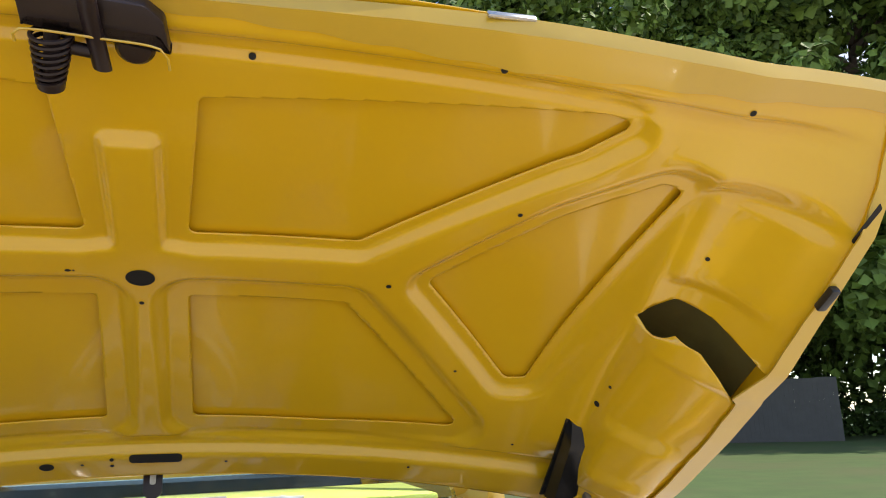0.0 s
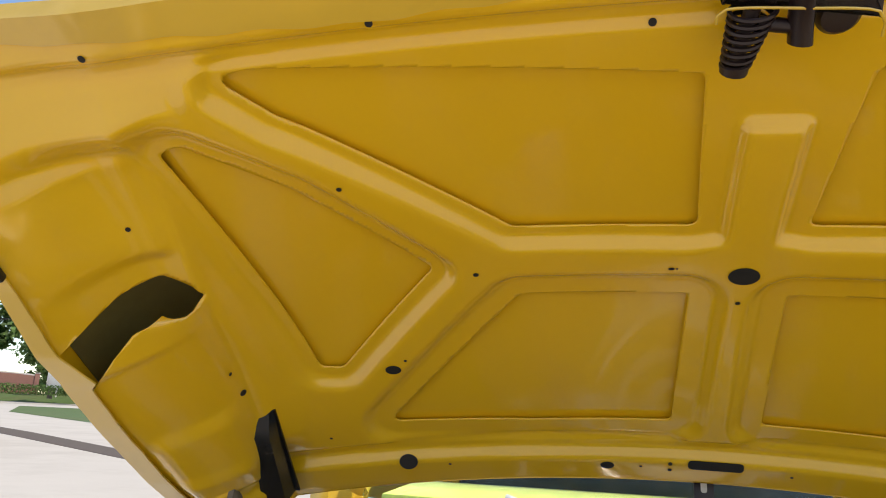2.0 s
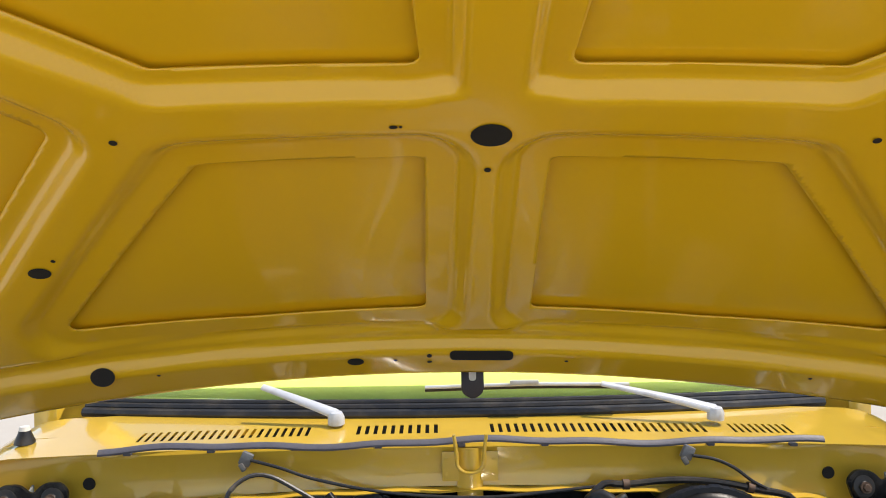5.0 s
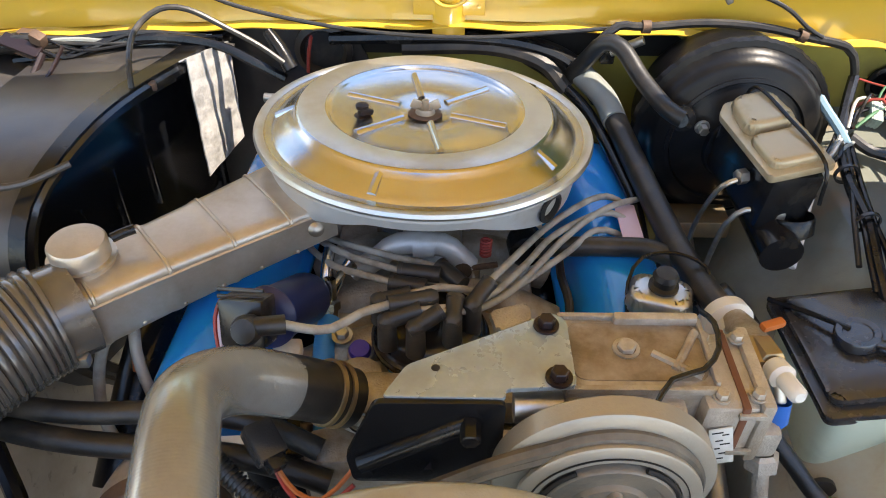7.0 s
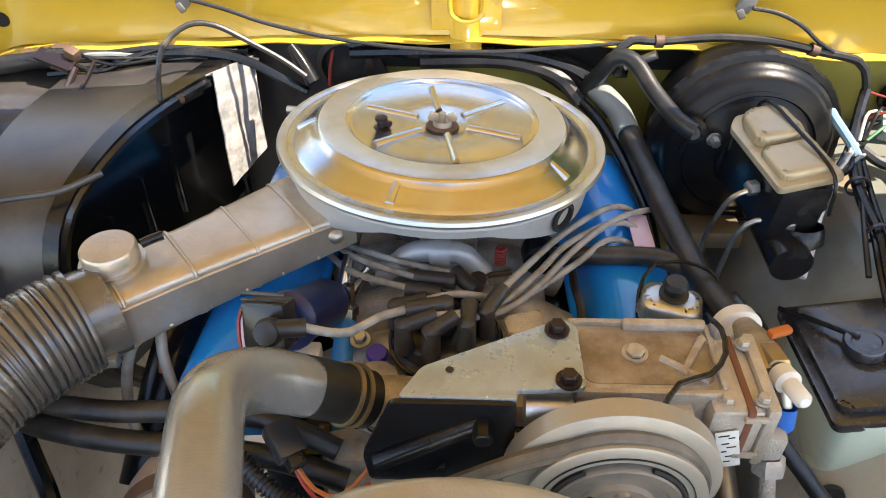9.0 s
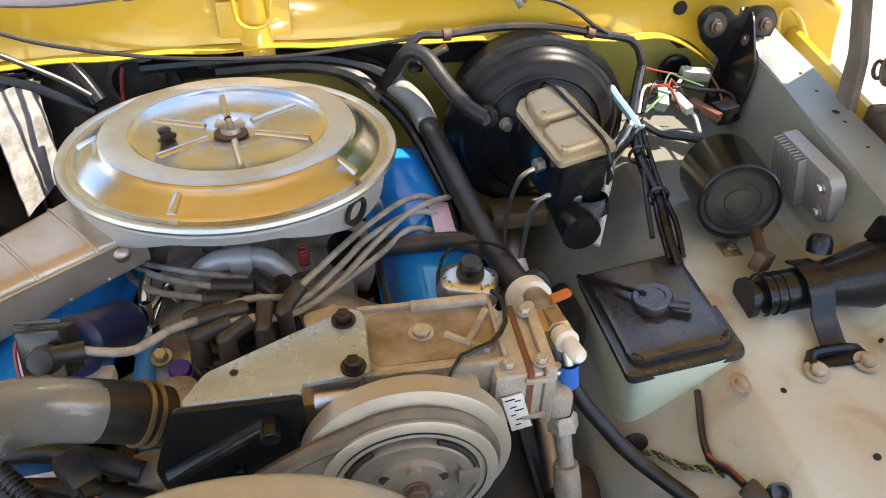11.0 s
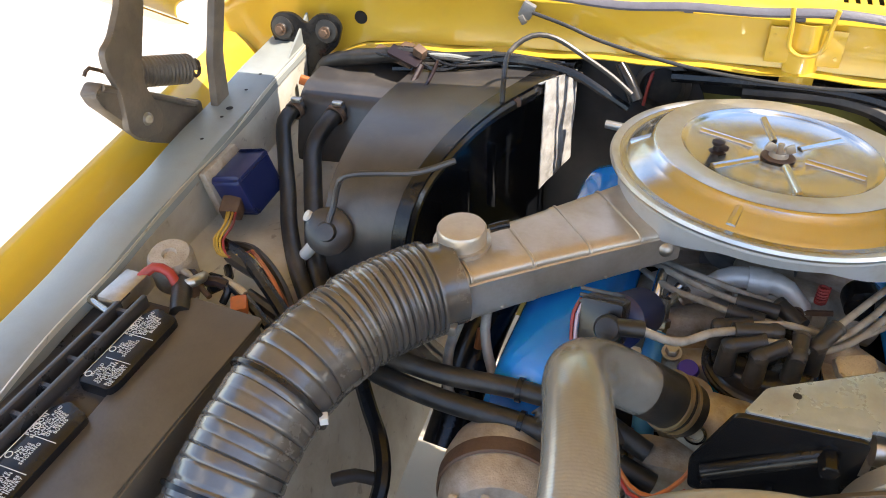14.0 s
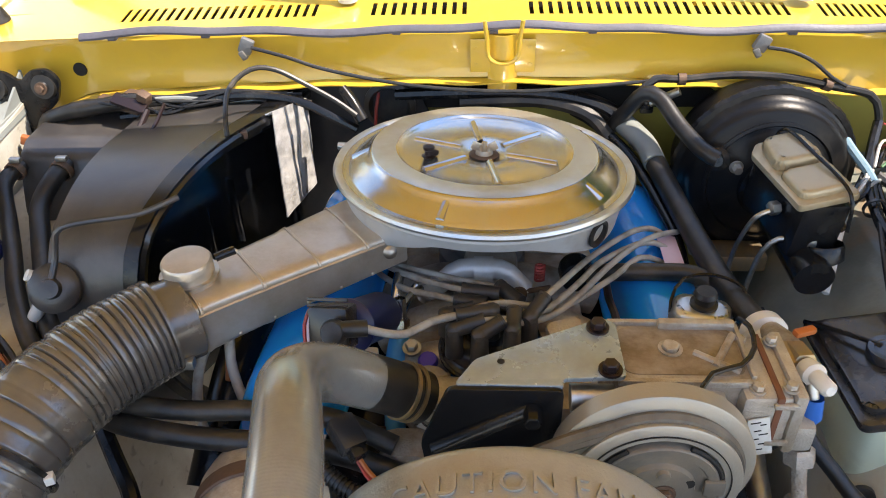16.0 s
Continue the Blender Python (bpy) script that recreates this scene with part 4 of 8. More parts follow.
add(ck, lathe([(0.0105, 1.104), (0.0105, 1.108), (0.006, 1.110), (0.0055, 1.116), (0.008, 1.118), (0.008, 1.122), (0.004, 1.124), (0, 1.124)], (-0.088, -0.307, 0), seg=20))
add(ck, box((-0.082, -0.309, 1.115), (0.016, 0.006, 0.008), 0.0025, (0, 20, 25)))
child("clip", ck, DARK_METAL, ac, "small dark clip")

# intake snorkel duct
dv = Vector((0.205, 0.165, 0)).normalized()
dn = Vector((-dv.y, dv.x, 0))
sn = thing("intake_duct", (-0.28, -0.48, 1.0), "dusty steel intake snorkel with a vacuum motor cap", "duct")


def snorkel(u, v):
    t = u
    c = Vector((-0.383, -0.557, 0)) + dv * (0.30 * t)
    w = lerp(0.040, 0.062, t ** 1.5)
    top = lerp(1.060, 1.066, t)
    h = lerp(0.075, 0.055, t)
    a = 2 * math.pi * v
    ca, sa = math.cos(a), math.sin(a)
    px = w * math.copysign(abs(ca) ** 0.28, ca)
    pz = h / 2 * math.copysign(abs(sa) ** 0.28, sa)
    rib_ = 0.0015 * math.exp(-((t - 0.36) / 0.012) ** 2) + 0.0015 * math.exp(-((t - 0.58) / 0.012) ** 2) + 0.0015 * math.exp(-((t - 0.10) / 0.01) ** 2)
    return c + dn * px * (1 + rib_ * 20) + Vector((0, 0, top - h / 2 + pz * (1 + rib_ * 25)))


child("duct_body", sheet(snorkel, 60, 40), DUCT_STEEL, sn)
for t_ in (0.10, 0.36, 0.60, 0.82):
    loop = [snorkel(t_, k / 40) for k in range(2, 19)]
    child("seam", tube(loop, 0.0024, 6, raw=True), DUCT_STEEL, sn, "thin raised seam")
for v_ in (0.47, 0.03):
    child("edge_bead", tube([snorkel(k / 20, v_) for k in range(1, 21)], 0.0022, 6, raw=True), DUCT_STEEL, sn)
for k in range(6):
    child("spot_weld", lathe([(0, 0.0015), (0.0022, 0.001), (0.003, 0)], snorkel(0.08 + 0.15 * k, 0.55), tuple(-dn), 8), DUCT_STEEL, sn)
cc = (-0.362, -0.516, 0)
child("vacuum_cap", lathe([(0.033, 1.055), (0.033, 1.066), (0.030, 1.068), (0.030, 1.086), (0.028, 1.089), (0, 1.090)], cc, seg=40), DUCT_STEEL, sn, "round dull steel cap")
child("cap_ring", lathe([(0.030, 1.066), (0.035, 1.066), (0.035, 1.069), (0.030, 1.069)], cc, seg=40, close=True), STEEL, sn)
child("nipple", tube([(-0.332, -0.502, 1.081), (-0.322, -0.496, 1.083), (-0.311, -0.490, 1.084)], 0.0055, 10), BLACK, sn)
child("rivet", lathe([(0, 0.006), (0.006, 0.004), (0.009, 0)], (-0.127, -0.459, 1.060), (0.3, -0.9, 0.3), 16), STEEL, sn)
child("collar", tube([Vector((-0.383, -0.557, 1.024)) - dv * 0.012, Vector((-0.383, -0.557, 1.024)) + dv * 0.02], 0.047, 24), DUCT_STEEL, sn)

# corrugated intake hose
ih = thing("intake_hose", (-0.5, -0.8, 0.9), "black corrugated intake hose with plastic ties", "hose")
IH = [(-0.365, -0.545, 1.026), (-0.405, -0.582, 1.026), (-0.455, -0.645, 1.022), (-0.492, -0.725, 1.008), (-0.512, -0.81, 0.978), (-0.52, -0.90, 0.93), (-0.52, -0.99, 0.87)]


def corr(s):
    if s < 0.03:
        return 0.052
    fine = 1 - float(sstep(0.13, 0.19, s))
    w = 0.0085 * fine + 0.0155 * (1 - fine)
    q = (s / w + 0.22 * math.sin(41 * s) + 0.1 * math.sin(97 * s)) % 1.0
    crease = math.exp(-((q - 0.5) / (0.13 * fine + 0.075 * (1 - fine))) ** 2)
    deep = 0.6 + 0.4 * math.sin(s / w * 2.4)
    return 0.0582 - (0.0036 * fine + 0.0030 * deep * (1 - fine)) * crease + 0.0010 * math.sin(17 * s) + 0.0005 * math.sin(150 * s) * (1 - fine)


child("hose_wall", tube(IH, 0.058, 56, 0.0016, corr), DUCT_BLACK, ih)
IC = curve_pts(IH, 0.003)
for f in (0.47, 0.70):
    k = int(f * len(IC))
    ax = (IC[k + 1] - IC[k]).normalized()
    child("tie", clampband(IC[k], ax, 0.0600, 0.005), BLACK, ih, "thin tie band")
for f in (0.47, 0.70):
    k = int(f * len(IC))
    ax = (IC[k + 1] - IC[k]).normalized()
    sd_ = ax.cross(Vector((0, 0, 1))).normalized()
    sd_ = sd_ if sd_.x > 0 else -sd_
    child("tie_end", box(IC[k] + sd_ * 0.063, (0.009, 0.010, 0.010), 0.001, (0, 0, 25)), WHITE, ih, "small white tie end")
child("clamp_screw", box((-0.352, -0.598, 1.00), (0.016, 0.012, 0.014), 0.003), STEEL, ih)

# ---- engine ----
eng = thing("engine", (0, -0.4, 0.45), "V8 engine with blue valve covers and dusty castings", "engine")
child("block", box((0, -0.36, 0.70), (0.42, 0.55, 0.38), 0.03), BLACK, eng)
child("intake_manifold", box((0.0, -0.36, 0.895), (0.26, 0.46, 0.06), 0.02), DUSTY, eng)


def valve_cover(x0, y0, x1, y1, z0, z1, w, tilt):
    d = Vector((x1 - x0, y1 - y0, z1 - z0))
    L = d.length
    bm = bmesh.new()
    poly = round_poly([(-w / 2 - 0.012, 0), (w / 2 + 0.012, 0), (w / 2 + 0.012, 0.008), (w / 2, 0.012), (w / 2 - 0.006, 0.048), (w / 2 - 0.024, 0.071), (0, 0.078), (-w / 2 + 0.024, 0.071), (-w / 2 + 0.006, 0.048), (-w / 2, 0.012), (-w / 2 - 0.012, 0.008)], 0.014, 4)
    n = 26
    rings = []
    for k in range(n + 1):
        t = k / n
        e = min(t, 1 - t) * L
        sc = 1.0 if e > 0.05 else math.sqrt(max(0.0, 1 - (1 - e / 0.05) ** 2)) * 0.35 + 0.65
        rings.append([bm.verts.new((px * (0.9 + 0.1 * sc), py * sc, t * L)) for px, py in poly])
    for a, b in zip(rings, rings[1:]):
        for j in range(len(poly)):
            bm.faces.new((a[j], a[(j + 1) % len(poly)], b[(j + 1) % len(poly)], b[j]))
    bm.faces.new(rings[0][::-1])
    bm.faces.new(rings[-1])
    z = d.normalized()
    x = Vector((1, 0, 0)) - z * z.x
    x.normalize()
    y = z.cross(x)
    if y.z < 0:
        x, y = -x, -y
    m = Matrix((x, y, z)).transposed().to_4x4() @ Matrix.Identity(4)
    r = Matrix.Rotation(radians(tilt), 4, z)
    bm.transform(Matrix.Translation((x0, y0, z0)) @ r @ m)
    return bm


child("valve_cover", valve_cover(-0.244, -0.620, -0.203, -0.15, 0.902, 0.920, 0.116, -12), BLUE, eng, "glossy bright blue valve cover")
child("valve_cover", valve_cover(0.236, -0.545, 0.222, -0.12, 0.885, 0.905, 0.125, 10), BLUE, eng, "glossy bright blue valve cover")

# upper radiator hose
rh = thing("radiator_hose", (-0.19, -0.7, 0.85), "worn braided radiator hose with a square bend", "hose")
RH = [(-0.132, -0.653, 1.030), (-0.160, -0.668, 1.056), (-0.178, -0.688, 1.078), (-0.187, -0.716, 1.100), (-0.187, -0.745, 1.117), (-0.181, -0.775, 1.127), (-0.174, -0.807, 1.132), (-0.165, -0.86, 1.132), (-0.158, -0.94, 1.12)]
child("hose_bend", tube(RH, 0.0300, 48, 0.0008, rfun=lambda s: 0.0300 + 0.00005 * math.sin(2 * math.pi * s / 0.0030) + 0.0004 * math.sin(31 * s)), HOSE_BRAID, rh)
child("rubber_end", tube([(-0.144, -0.658, 1.040), (-0.116, -0.645, 1.016), (-0.080, -0.630, 0.984)], 0.0302, 32, 0.006), RUBBER, rh, "worn dark brown rubber end")
for k, d in enumerate((0.0, 0.008)):
    child("clamp", clampband((-0.100 + d, -0.638 + d * 0.4, 1.002 - d * 0.85), (1, 0.45, -0.85), 0.0308, 0.0045), BRASS, rh)

# compressor, bracket, pulley
cp = thing("compressor", (0.2, -0.65, 0.95), "dusty aluminium air conditioning compressor", "compressor")
child("crankcase", box((0.190, -0.637, 1.005), (0.140, 0.090, 0.120), 0.008), DUSTY, cp)
child("front_cover", box((0.175, -0.690, 1.0), (0.11, 0.03, 0.11), 0.01), ALU, cp)
child("cylinder_head", box((0.268, -0.652, 1.024), (0.050, 0.092, 0.072), 0.008), ALU, cp)
child("gasket", box((0.278, -0.652, 1.024), (0.007, 0.0955, 0.0755), 0.002), BROWN, cp)
pl = thing("compressor_pulley", (0.156, -0.74, 1.03), "dusty grey double groove clutch pulley", "pulley")
PC = (0.155, -0.713, 1.000)
child("rim", lathe([(0.080, 0), (0.0965, 0), (0.0985, 0.002), (0.0985, 0.021), (0.0965, 0.023), (0.086, 0.0245), (0.077, 0.029), (0.074, 0.031), (0.077, 0.033), (0.0805, 0.0355), (0.0815, 0.038), (0.0815, 0.0405), (0.0795, 0.042), (0.064, 0.043), (0.062, 0.036), (0.03, 0.034), (0, 0.034)], PC, (0, -1, 0), 128), PULLEY, pl)
child("groove_ring", lathe([(0.0705, 0.0430), (0.0705, 0.0442), (0.0695, 0.0442), (0.0695, 0.0430)], PC, (0, -1, 0), 96, close=True), HOLE, pl)
CLUTCH = mat("worn_clutch_plate", (0.20, 0.18, 0.15), 0.45, 0.4, var=0.25, scale=24, bump=0.2, dirt=(0.30, 0.24, 0.17), dirt_amt=0.4, dirt_scale=14)
child("clutch_plate", lathe([(0.0585, 0.034), (0.0585, 0.046), (0.057, 0.048), (0.049, 0.048), (0.047, 0.045), (0.036, 0.045), (0.034, 0.050), (0.012, 0.052), (0, 0.052)], PC, (0, -1, 0), 64), CLUTCH, pl)
br = thing("compressor_bracket", (0.05, -0.66, 1.0), "zinc plated mounting bracket with a black front face", "bracket")
child("top_plate", prism(round_poly([(-0.040, -0.703), (-0.020, -0.668), (0.115, -0.602), (0.128, -0.612), (0.128, -0.690), (0.066, -0.694), (0.066, -0.704)], 0.006), 1.074, 1.080, 0.0015), ZINC, br)
child("front_plate", prism(round_poly([(-0.046, 1.078), (0.066, 1.078), (0.066, 1.00), (0.03, 0.96), (-0.07, 0.96), (-0.075, 1.0)], 0.008), -0.003, 0.003, 0.001, Matrix.Translation((0, -0.706, 0)) @ Euler((radians(90), 0, 0)).to_matrix().to_4x4()), BLACK, br)
for p in ((0.108, -0.620, 1.080), (0.113, -0.682, 1.080)):
    child("bolt", hexbolt(p, (0, 0, 1), 0.008, 0.010), DARK_METAL, br)
child("bolt", hexbolt((0.036, -0.709, 1.055), (0, -1, 0), 0.009, 0.022, 1.2), BLACK, br)
child("hole", lathe([(0, 0.0005), (0.004, 0.0005)], (0.006, -0.672, 1.0802), (0, 0, 1), 14), HOLE, br)

# fan shroud
fs = thing("fan_shroud", (0.03, -0.84, 0.7), "dusty plastic fan shroud with raised warning letters", "shroud")
SH_C, SH_R = Vector((0.012, 0, 0.930)), 0.182
SHROUD = mat("dusty_grey_plastic", (0.36, 0.35, 0.31), 0.32, 0.35, var=0.15, scale=40, bump=0.2, bscale=300, dirt=(0.32, 0.28, 0.21), dirt_amt=0.3, dirt_scale=12)


def shroud(u, v):
    a = radians(lerp(196, -16, u))
    y = lerp(-0.798, -0.925, v)
    r = SH_R - 0.010 * max(0.0, 1 - v * 12) ** 2
    return (SH_C.x + r * math.cos(a), y, SH_C.z + r * math.sin(a))


child("shroud_ring", sheet(shroud, 90, 24, 0.004), SHROUD, fs)

# ---- brakes ----
bo = thing("brake_booster", (0.434, -0.1, 0.99), "round black brake booster on the firewall", "booster")
BO, BA = (0.434, -0.150, 0.995), (0, -1, 0.05)
child("drum", lathe([(0.08, -0.13), (0.112, -0.12), (0.126, -0.09), (0.133, -0.03), (0.138, -0.012), (0.136, -0.004), (0.130, 0.000), (0.126, 0.008), (0.121, 0.018), (0.114, 0.022), (0.095, 0.024), (0.085, 0.030), (0.05, 0.040)], BO, BA, 96), BOOSTER, bo)
child("face_ring", lathe([(0.100, 0.023), (0.101, 0.027), (0.096, 0.029), (0.093, 0.025)], BO, BA, 96, close=True), BOOSTER, bo)
crimp = lathe([(0.132, -0.022), (0.142, -0.020), (0.145, -0.012), (0.142, -0.004), (0.134, -0.002)], BO, BA, 180, close=True)
for v in crimp.verts:
    d_ = v.co - Vector(BO)
    a_ = math.atan2(d_.z, d_.x)
    v.co += Vector((math.cos(a_), 0, math.sin(a_))) * (0.0009 * math.sin(22 * a_) * math.sin(5 * a_) + 0.0006 * math.sin(61 * a_ + 1))
child("crimp_ring", crimp, BOOSTER, bo, "crinkled crimp ring")
child("hub", lathe([(0.052, 0.042), (0.050, 0.050), (0.040, 0.054), (0.038, 0.062), (0, 0.062)], BO, BA, 40), BLACK, bo)
child("check_valve", lathe([(0.018, 0), (0.018, 0.012), (0.010, 0.016), (0.009, 0.03), (0, 0.03)], (0.345, -0.188, 1.045), (-0.3, -0.8, 0.3), 20), BLACK, bo)
mc = thing("master_cylinder", (0.43, -0.28, 0.98), "black master cylinder under a tan reservoir lid", "master cylinder")
child("casting", box((0.426, -0.292, 1.030), (0.070, 0.145, 0.085), 0.010, (2, 4, 10)), BLACK, mc)
child("bore", tube([(0.428, -0.20, 0.985), (0.432, -0.40, 0.978)], 0.027, 20), BLACK, mc)
ML = Matrix.Translation((0.425, -0.290, 1.080)) @ Euler((radians(2), radians(-8), radians(10))).to_matrix().to_4x4()
ml = prism(round_poly([(-0.042, -0.078), (0.042, -0.078), (0.042, 0.070), (0.020, 0.082), (-0.025, 0.082), (-0.042, 0.060)], 0.008), -0.006, 0.005, 0.003)
add(ml, prism(round_poly([(-0.034, -0.068), (0.034, -0.068), (0.036, -0.005), (-0.034, -0.005)], 0.014), 0.0, 0.016, 0.007, None, 3))
add(ml, prism(round_poly([(-0.034, 0.000), (0.034, 0.000), (0.030, 0.070), (-0.026, 0.070)], 0.020), 0.0, 0.024, 0.010, None, 3))
ml.transform(ML)
child("lid", ml, TAN, mc, "tan stamped reservoir lid")
child("bail", tube([(0.415, -0.200, 1.060), (0.420, -0.215, 1.108), (0.440, -0.29, 1.106), (0.462, -0.365, 1.090), (0.466, -0.378, 1.04)], 0.0025, 8), BLACK, mc, "black wire bail")

# ---- washer tank, canister ----
wt_ = thing("washer_tank", (0.51, -0.5, 0.78), "pale green translucent washer tank with a black lid", "tank")


WW = ((0.440, -0.605, 0.908), (0.577, -0.612, 0.940), (0.580, -0.412, 0.928), (0.440, -0.405, 0.896))


def ww(u, v, up=0.0):
    p = (Vector(WW[0]) * (1 - u) + Vector(WW[1]) * u) * (1 - v) + (Vector(WW[3]) * (1 - u) + Vector(WW[2]) * u) * v
    return p + Vector((-0.18, 0.05, 0.98)) * up


def tank(u, v):
    a = 2 * math.pi * v
    ca, sa = math.cos(a), math.sin(a)
    k = lerp(0.72, 0.95, u)
    p = ww(0.5 + 0.5 * (0.80 + 0.15 * u) * math.copysign(abs(ca) ** 0.3, ca), 0.5 + 0.5 * k * math.copysign(abs(sa) ** 0.3, sa))
    return p - Vector((0, 0, 0.27 * (1 - u)))


child("tank_wall", sheet(tank, 14, 64), POLY, wt_)


def slab(u0, u1, v0, v1, z0, z1, r, bev):
    bm = prism(round_poly([(u0 * 0.14, v0 * 0.2), (u1 * 0.14, v0 * 0.2), (u1 * 0.14, v1 * 0.2), (u0 * 0.14, v1 * 0.2)], r), z0, z1, bev)
    for v in bm.verts:
        v.co = ww(v.co.x / 0.14, v.co.y / 0.2, v.co.z)
    return bm


child("lid", slab(-0.03, 1.0, 0.03, 1.04, -0.008, 0.006, 0.012, 0.004), LID, wt_, "black stepped lid")
child("lid_step", slab(0.035, 0.935, 0.10, 0.985, 0.003, 0.018, 0.018, 0.008), LID, wt_)
child("cap", lathe([(0.026, 0.0), (0.026, 0.010), (0.024, 0.013), (0.017, 0.0125), (0.0155, 0.011), (0, 0.011)], ww(0.46, 0.54, 0.019), (-0.18, 0.05, 0.98), 36), LID, wt_)
child("cap_tab", box(ww(0.64, 0.42, 0.027), (0.026, 0.014, 0.004), 0.0015, (0, -12, -35)), LID, wt_)
CAN, CAX = Vector((0.674 - 0.0034, -0.2935, 0.992)), Vector((-0.187, -0.975, 0.125))
cn_ = thing("canister", (0.66, -0.33, 0.9), "black metal canister on the inner fender", "canister")
child("can", lathe([(0, 0), (0.052, 0), (0.055, 0.004), (0.055, 0.101), (0.0565, 0.103), (0.0565, 0.109), (0.054, 0.1105), (0.051, 0.105)], CAN, CAX, 64), BLACK, cn_)
child("end_cap", lathe([(0.052, 0.106), (0.046, 0.104), (0.043, 0.107), (0.030, 0.107), (0.029, 0.105), (0.020, 0.105), (0.019, 0.107), (0, 0.107)], CAN, CAX, 48), RUBBER, cn_, "dull black end cap")
child("slot_mark", box((0.6135, -0.315, 0.990), (0.003, 0.006, 0.014), 0.001), WHITE, cn_)
md = thing("ignition_module", (0.79, -0.35, 0.98), "finned grey ignition module", "module")
MM = Matrix.Translation((0.783, -0.350, 1.000)) @ Euler((0, radians(-12), 0)).to_matrix().to_4x4()
MODG = mat("cast_grey_module", (0.34, 0.335, 0.32), 0.45, 0.3, var=0.15, scale=40, bump=0.2, dirt=(0.26, 0.22, 0.17), dirt_amt=0.3)
mb = prism(round_poly([(-0.068, -0.042), (0.050, -0.042), (0.068, -0.026), (0.068, 0.030), (0.056, 0.042), (-0.068, 0.042)], 0.004), -0.012, 0.010, 0.003, Matrix(((0, 0, -1, 0), (-1, 0, 0, 0), (0, 1, 0, 0), (0, 0, 0, 1))))
mb.transform(MM)
child("case", mb, MODG, md)
for k in range(10):
    f = box((-0.017, 0.062 - 0.0075 * k, 0.0), (0.014, 0.0028, 0.078), 0.0008)
    f.transform(MM)
    child("fin", f, MODG, md)
for z_ in (-0.022, 0.020):
    f = hexbolt((-0.011, -0.048, z_), (-1, 0, 0), 0.006, 0.006)
    f.transform(MM)
    child("bolt", f, STEEL, md)
pu = thing("vacuum_actuator", (0.7, -0.55, 0.93), "black actuator tube with a flange and strap bracket", "actuator")
child("tube", lathe([(0, 0), (0.026, 0), (0.026, 0.008), (0.018, 0.010), (0.018, 0.022), (0.024, 0.024), (0.026, 0.03), (0.028, 0.10), (0.033, 0.13), (0.043, 0.17), (0.045, 0.19)], (0.607, -0.527, 0.953), (1, 0.04, 0.06), 40), BLACK, pu)
child("flange", prism(round_poly([(-0.055, -0.06), (0.055, -0.06), (0.055, 0.06), (-0.055, 0.06)], 0.012), 0, 0.006, 0.002, Matrix.Translation((0.795, -0.522, 0.965)) @ frame_z((1, 0, 0.1), (0, 1, 0.3))), BLACK, pu)

# ---- heater case ----
hb = thing("heater_case", (-0.55, -0.2, 0.8), "black heater and blower case with a curved scroll", "heater case")
HP = [(-0.02, 0.72), (-0.02, 1.086), (-0.12, 1.092), (-0.24, 1.106), (-0.32, 1.106), (-0.39, 1.092), (-0.438, 1.070), (-0.468, 1.025), (-0.478, 0.96), (-0.470, 0.87), (-0.445, 0.80), (-0.40, 0.72)]


def scroll(x_in, x_out, pts, skew):
    bm = bmesh.new()
    a = [bm.verts.new((x_in + skew * (y + 0.13), y, z)) for y, z in pts]
    b = [bm.verts.new((x_out, y, z - 0.015)) for y, z in pts]
    for k in range(len(pts) - 1):
        bm.faces.new((a[k], a[k + 1], b[k + 1], b[k]))
    return a, b, bm


HS = [(p.y, p.z) for p in curve_pts([(0, y, z) for y, z in HP[1:]], 0.02)]
a, b, sb = scroll(-0.345, -0.575, HS, 0.32)
sb.faces.new(b)
rf = bmesh.new()
outer = [v.co.copy() for v in a]
loops = [[rf.verts.new((c.x + dx, -0.22 + (c.y + 0.22) * k, 0.86 + (c.z - 0.86) * k)) for c in outer] for dx, k in ((0.001, 1.0), (0.006, 0.985), (0.006, 0.955), (-0.004, 0.945), (-0.004, 0.915), (-0.010, 0.90))]
deep = [(v.co.x - 0.034, v.co.y, v.co.z) for v in loops[-1]]
loops.append([rf.verts.new(c) for c in deep])
for p_, q_ in zip(loops, loops[1:]):
    for k in range(len(outer) - 1):
        rf.faces.new((p_[k], p_[k + 1], q_[k + 1], q_[k]))
sf = bmesh.new()
sf.faces.new([sf.verts.new(c) for c in deep] + [sf.verts.new((deep[0][0], -0.03, 0.72))])
child("rim_flange", rf, GLOSS_BLACK, hb, "black stepped rim of the scroll", sharp=30)
rbm = bmesh.new()
ra = [[rbm.verts.new(p + Vector((0, -0.22 - p.y, 0.86 - p.z)).normalized() * -h_) for p in (q.co.lerp(r.co, f_) for q, r in zip(a, b))] for f_, h_ in ((-0.005, -0.003), (-0.005, 0.005), (0.15, 0.005), (0.165, 0.003), (0.165, -0.003))]
for p_, q_ in zip(ra, ra[1:]):
    for k in range(len(p_) - 1):
        rbm.faces.new((p_[k], p_[k + 1], q_[k + 1], q_[k]))
child("rim_band", rbm, BLACK, hb, "black band round the scroll rim", sharp=30)
child("scroll", sb, HEATER, hb, sharp=30)
child("scroll_face", sf, GLOSS, hb, "glossy black scroll face")
child("side_case", prism([(-0.02, 0.72), (-0.02, 1.060), (-0.145, 1.057), (-0.180, 1.042), (-0.212, 0.96), (-0.232, 0.72)], -0.755, -0.56, 0.012, Matrix(((0, 0, 1, 0), (1, 0, 0, 0), (0, 1, 0, 0), (0, 0, 0, 1)))), HEATER, hb)
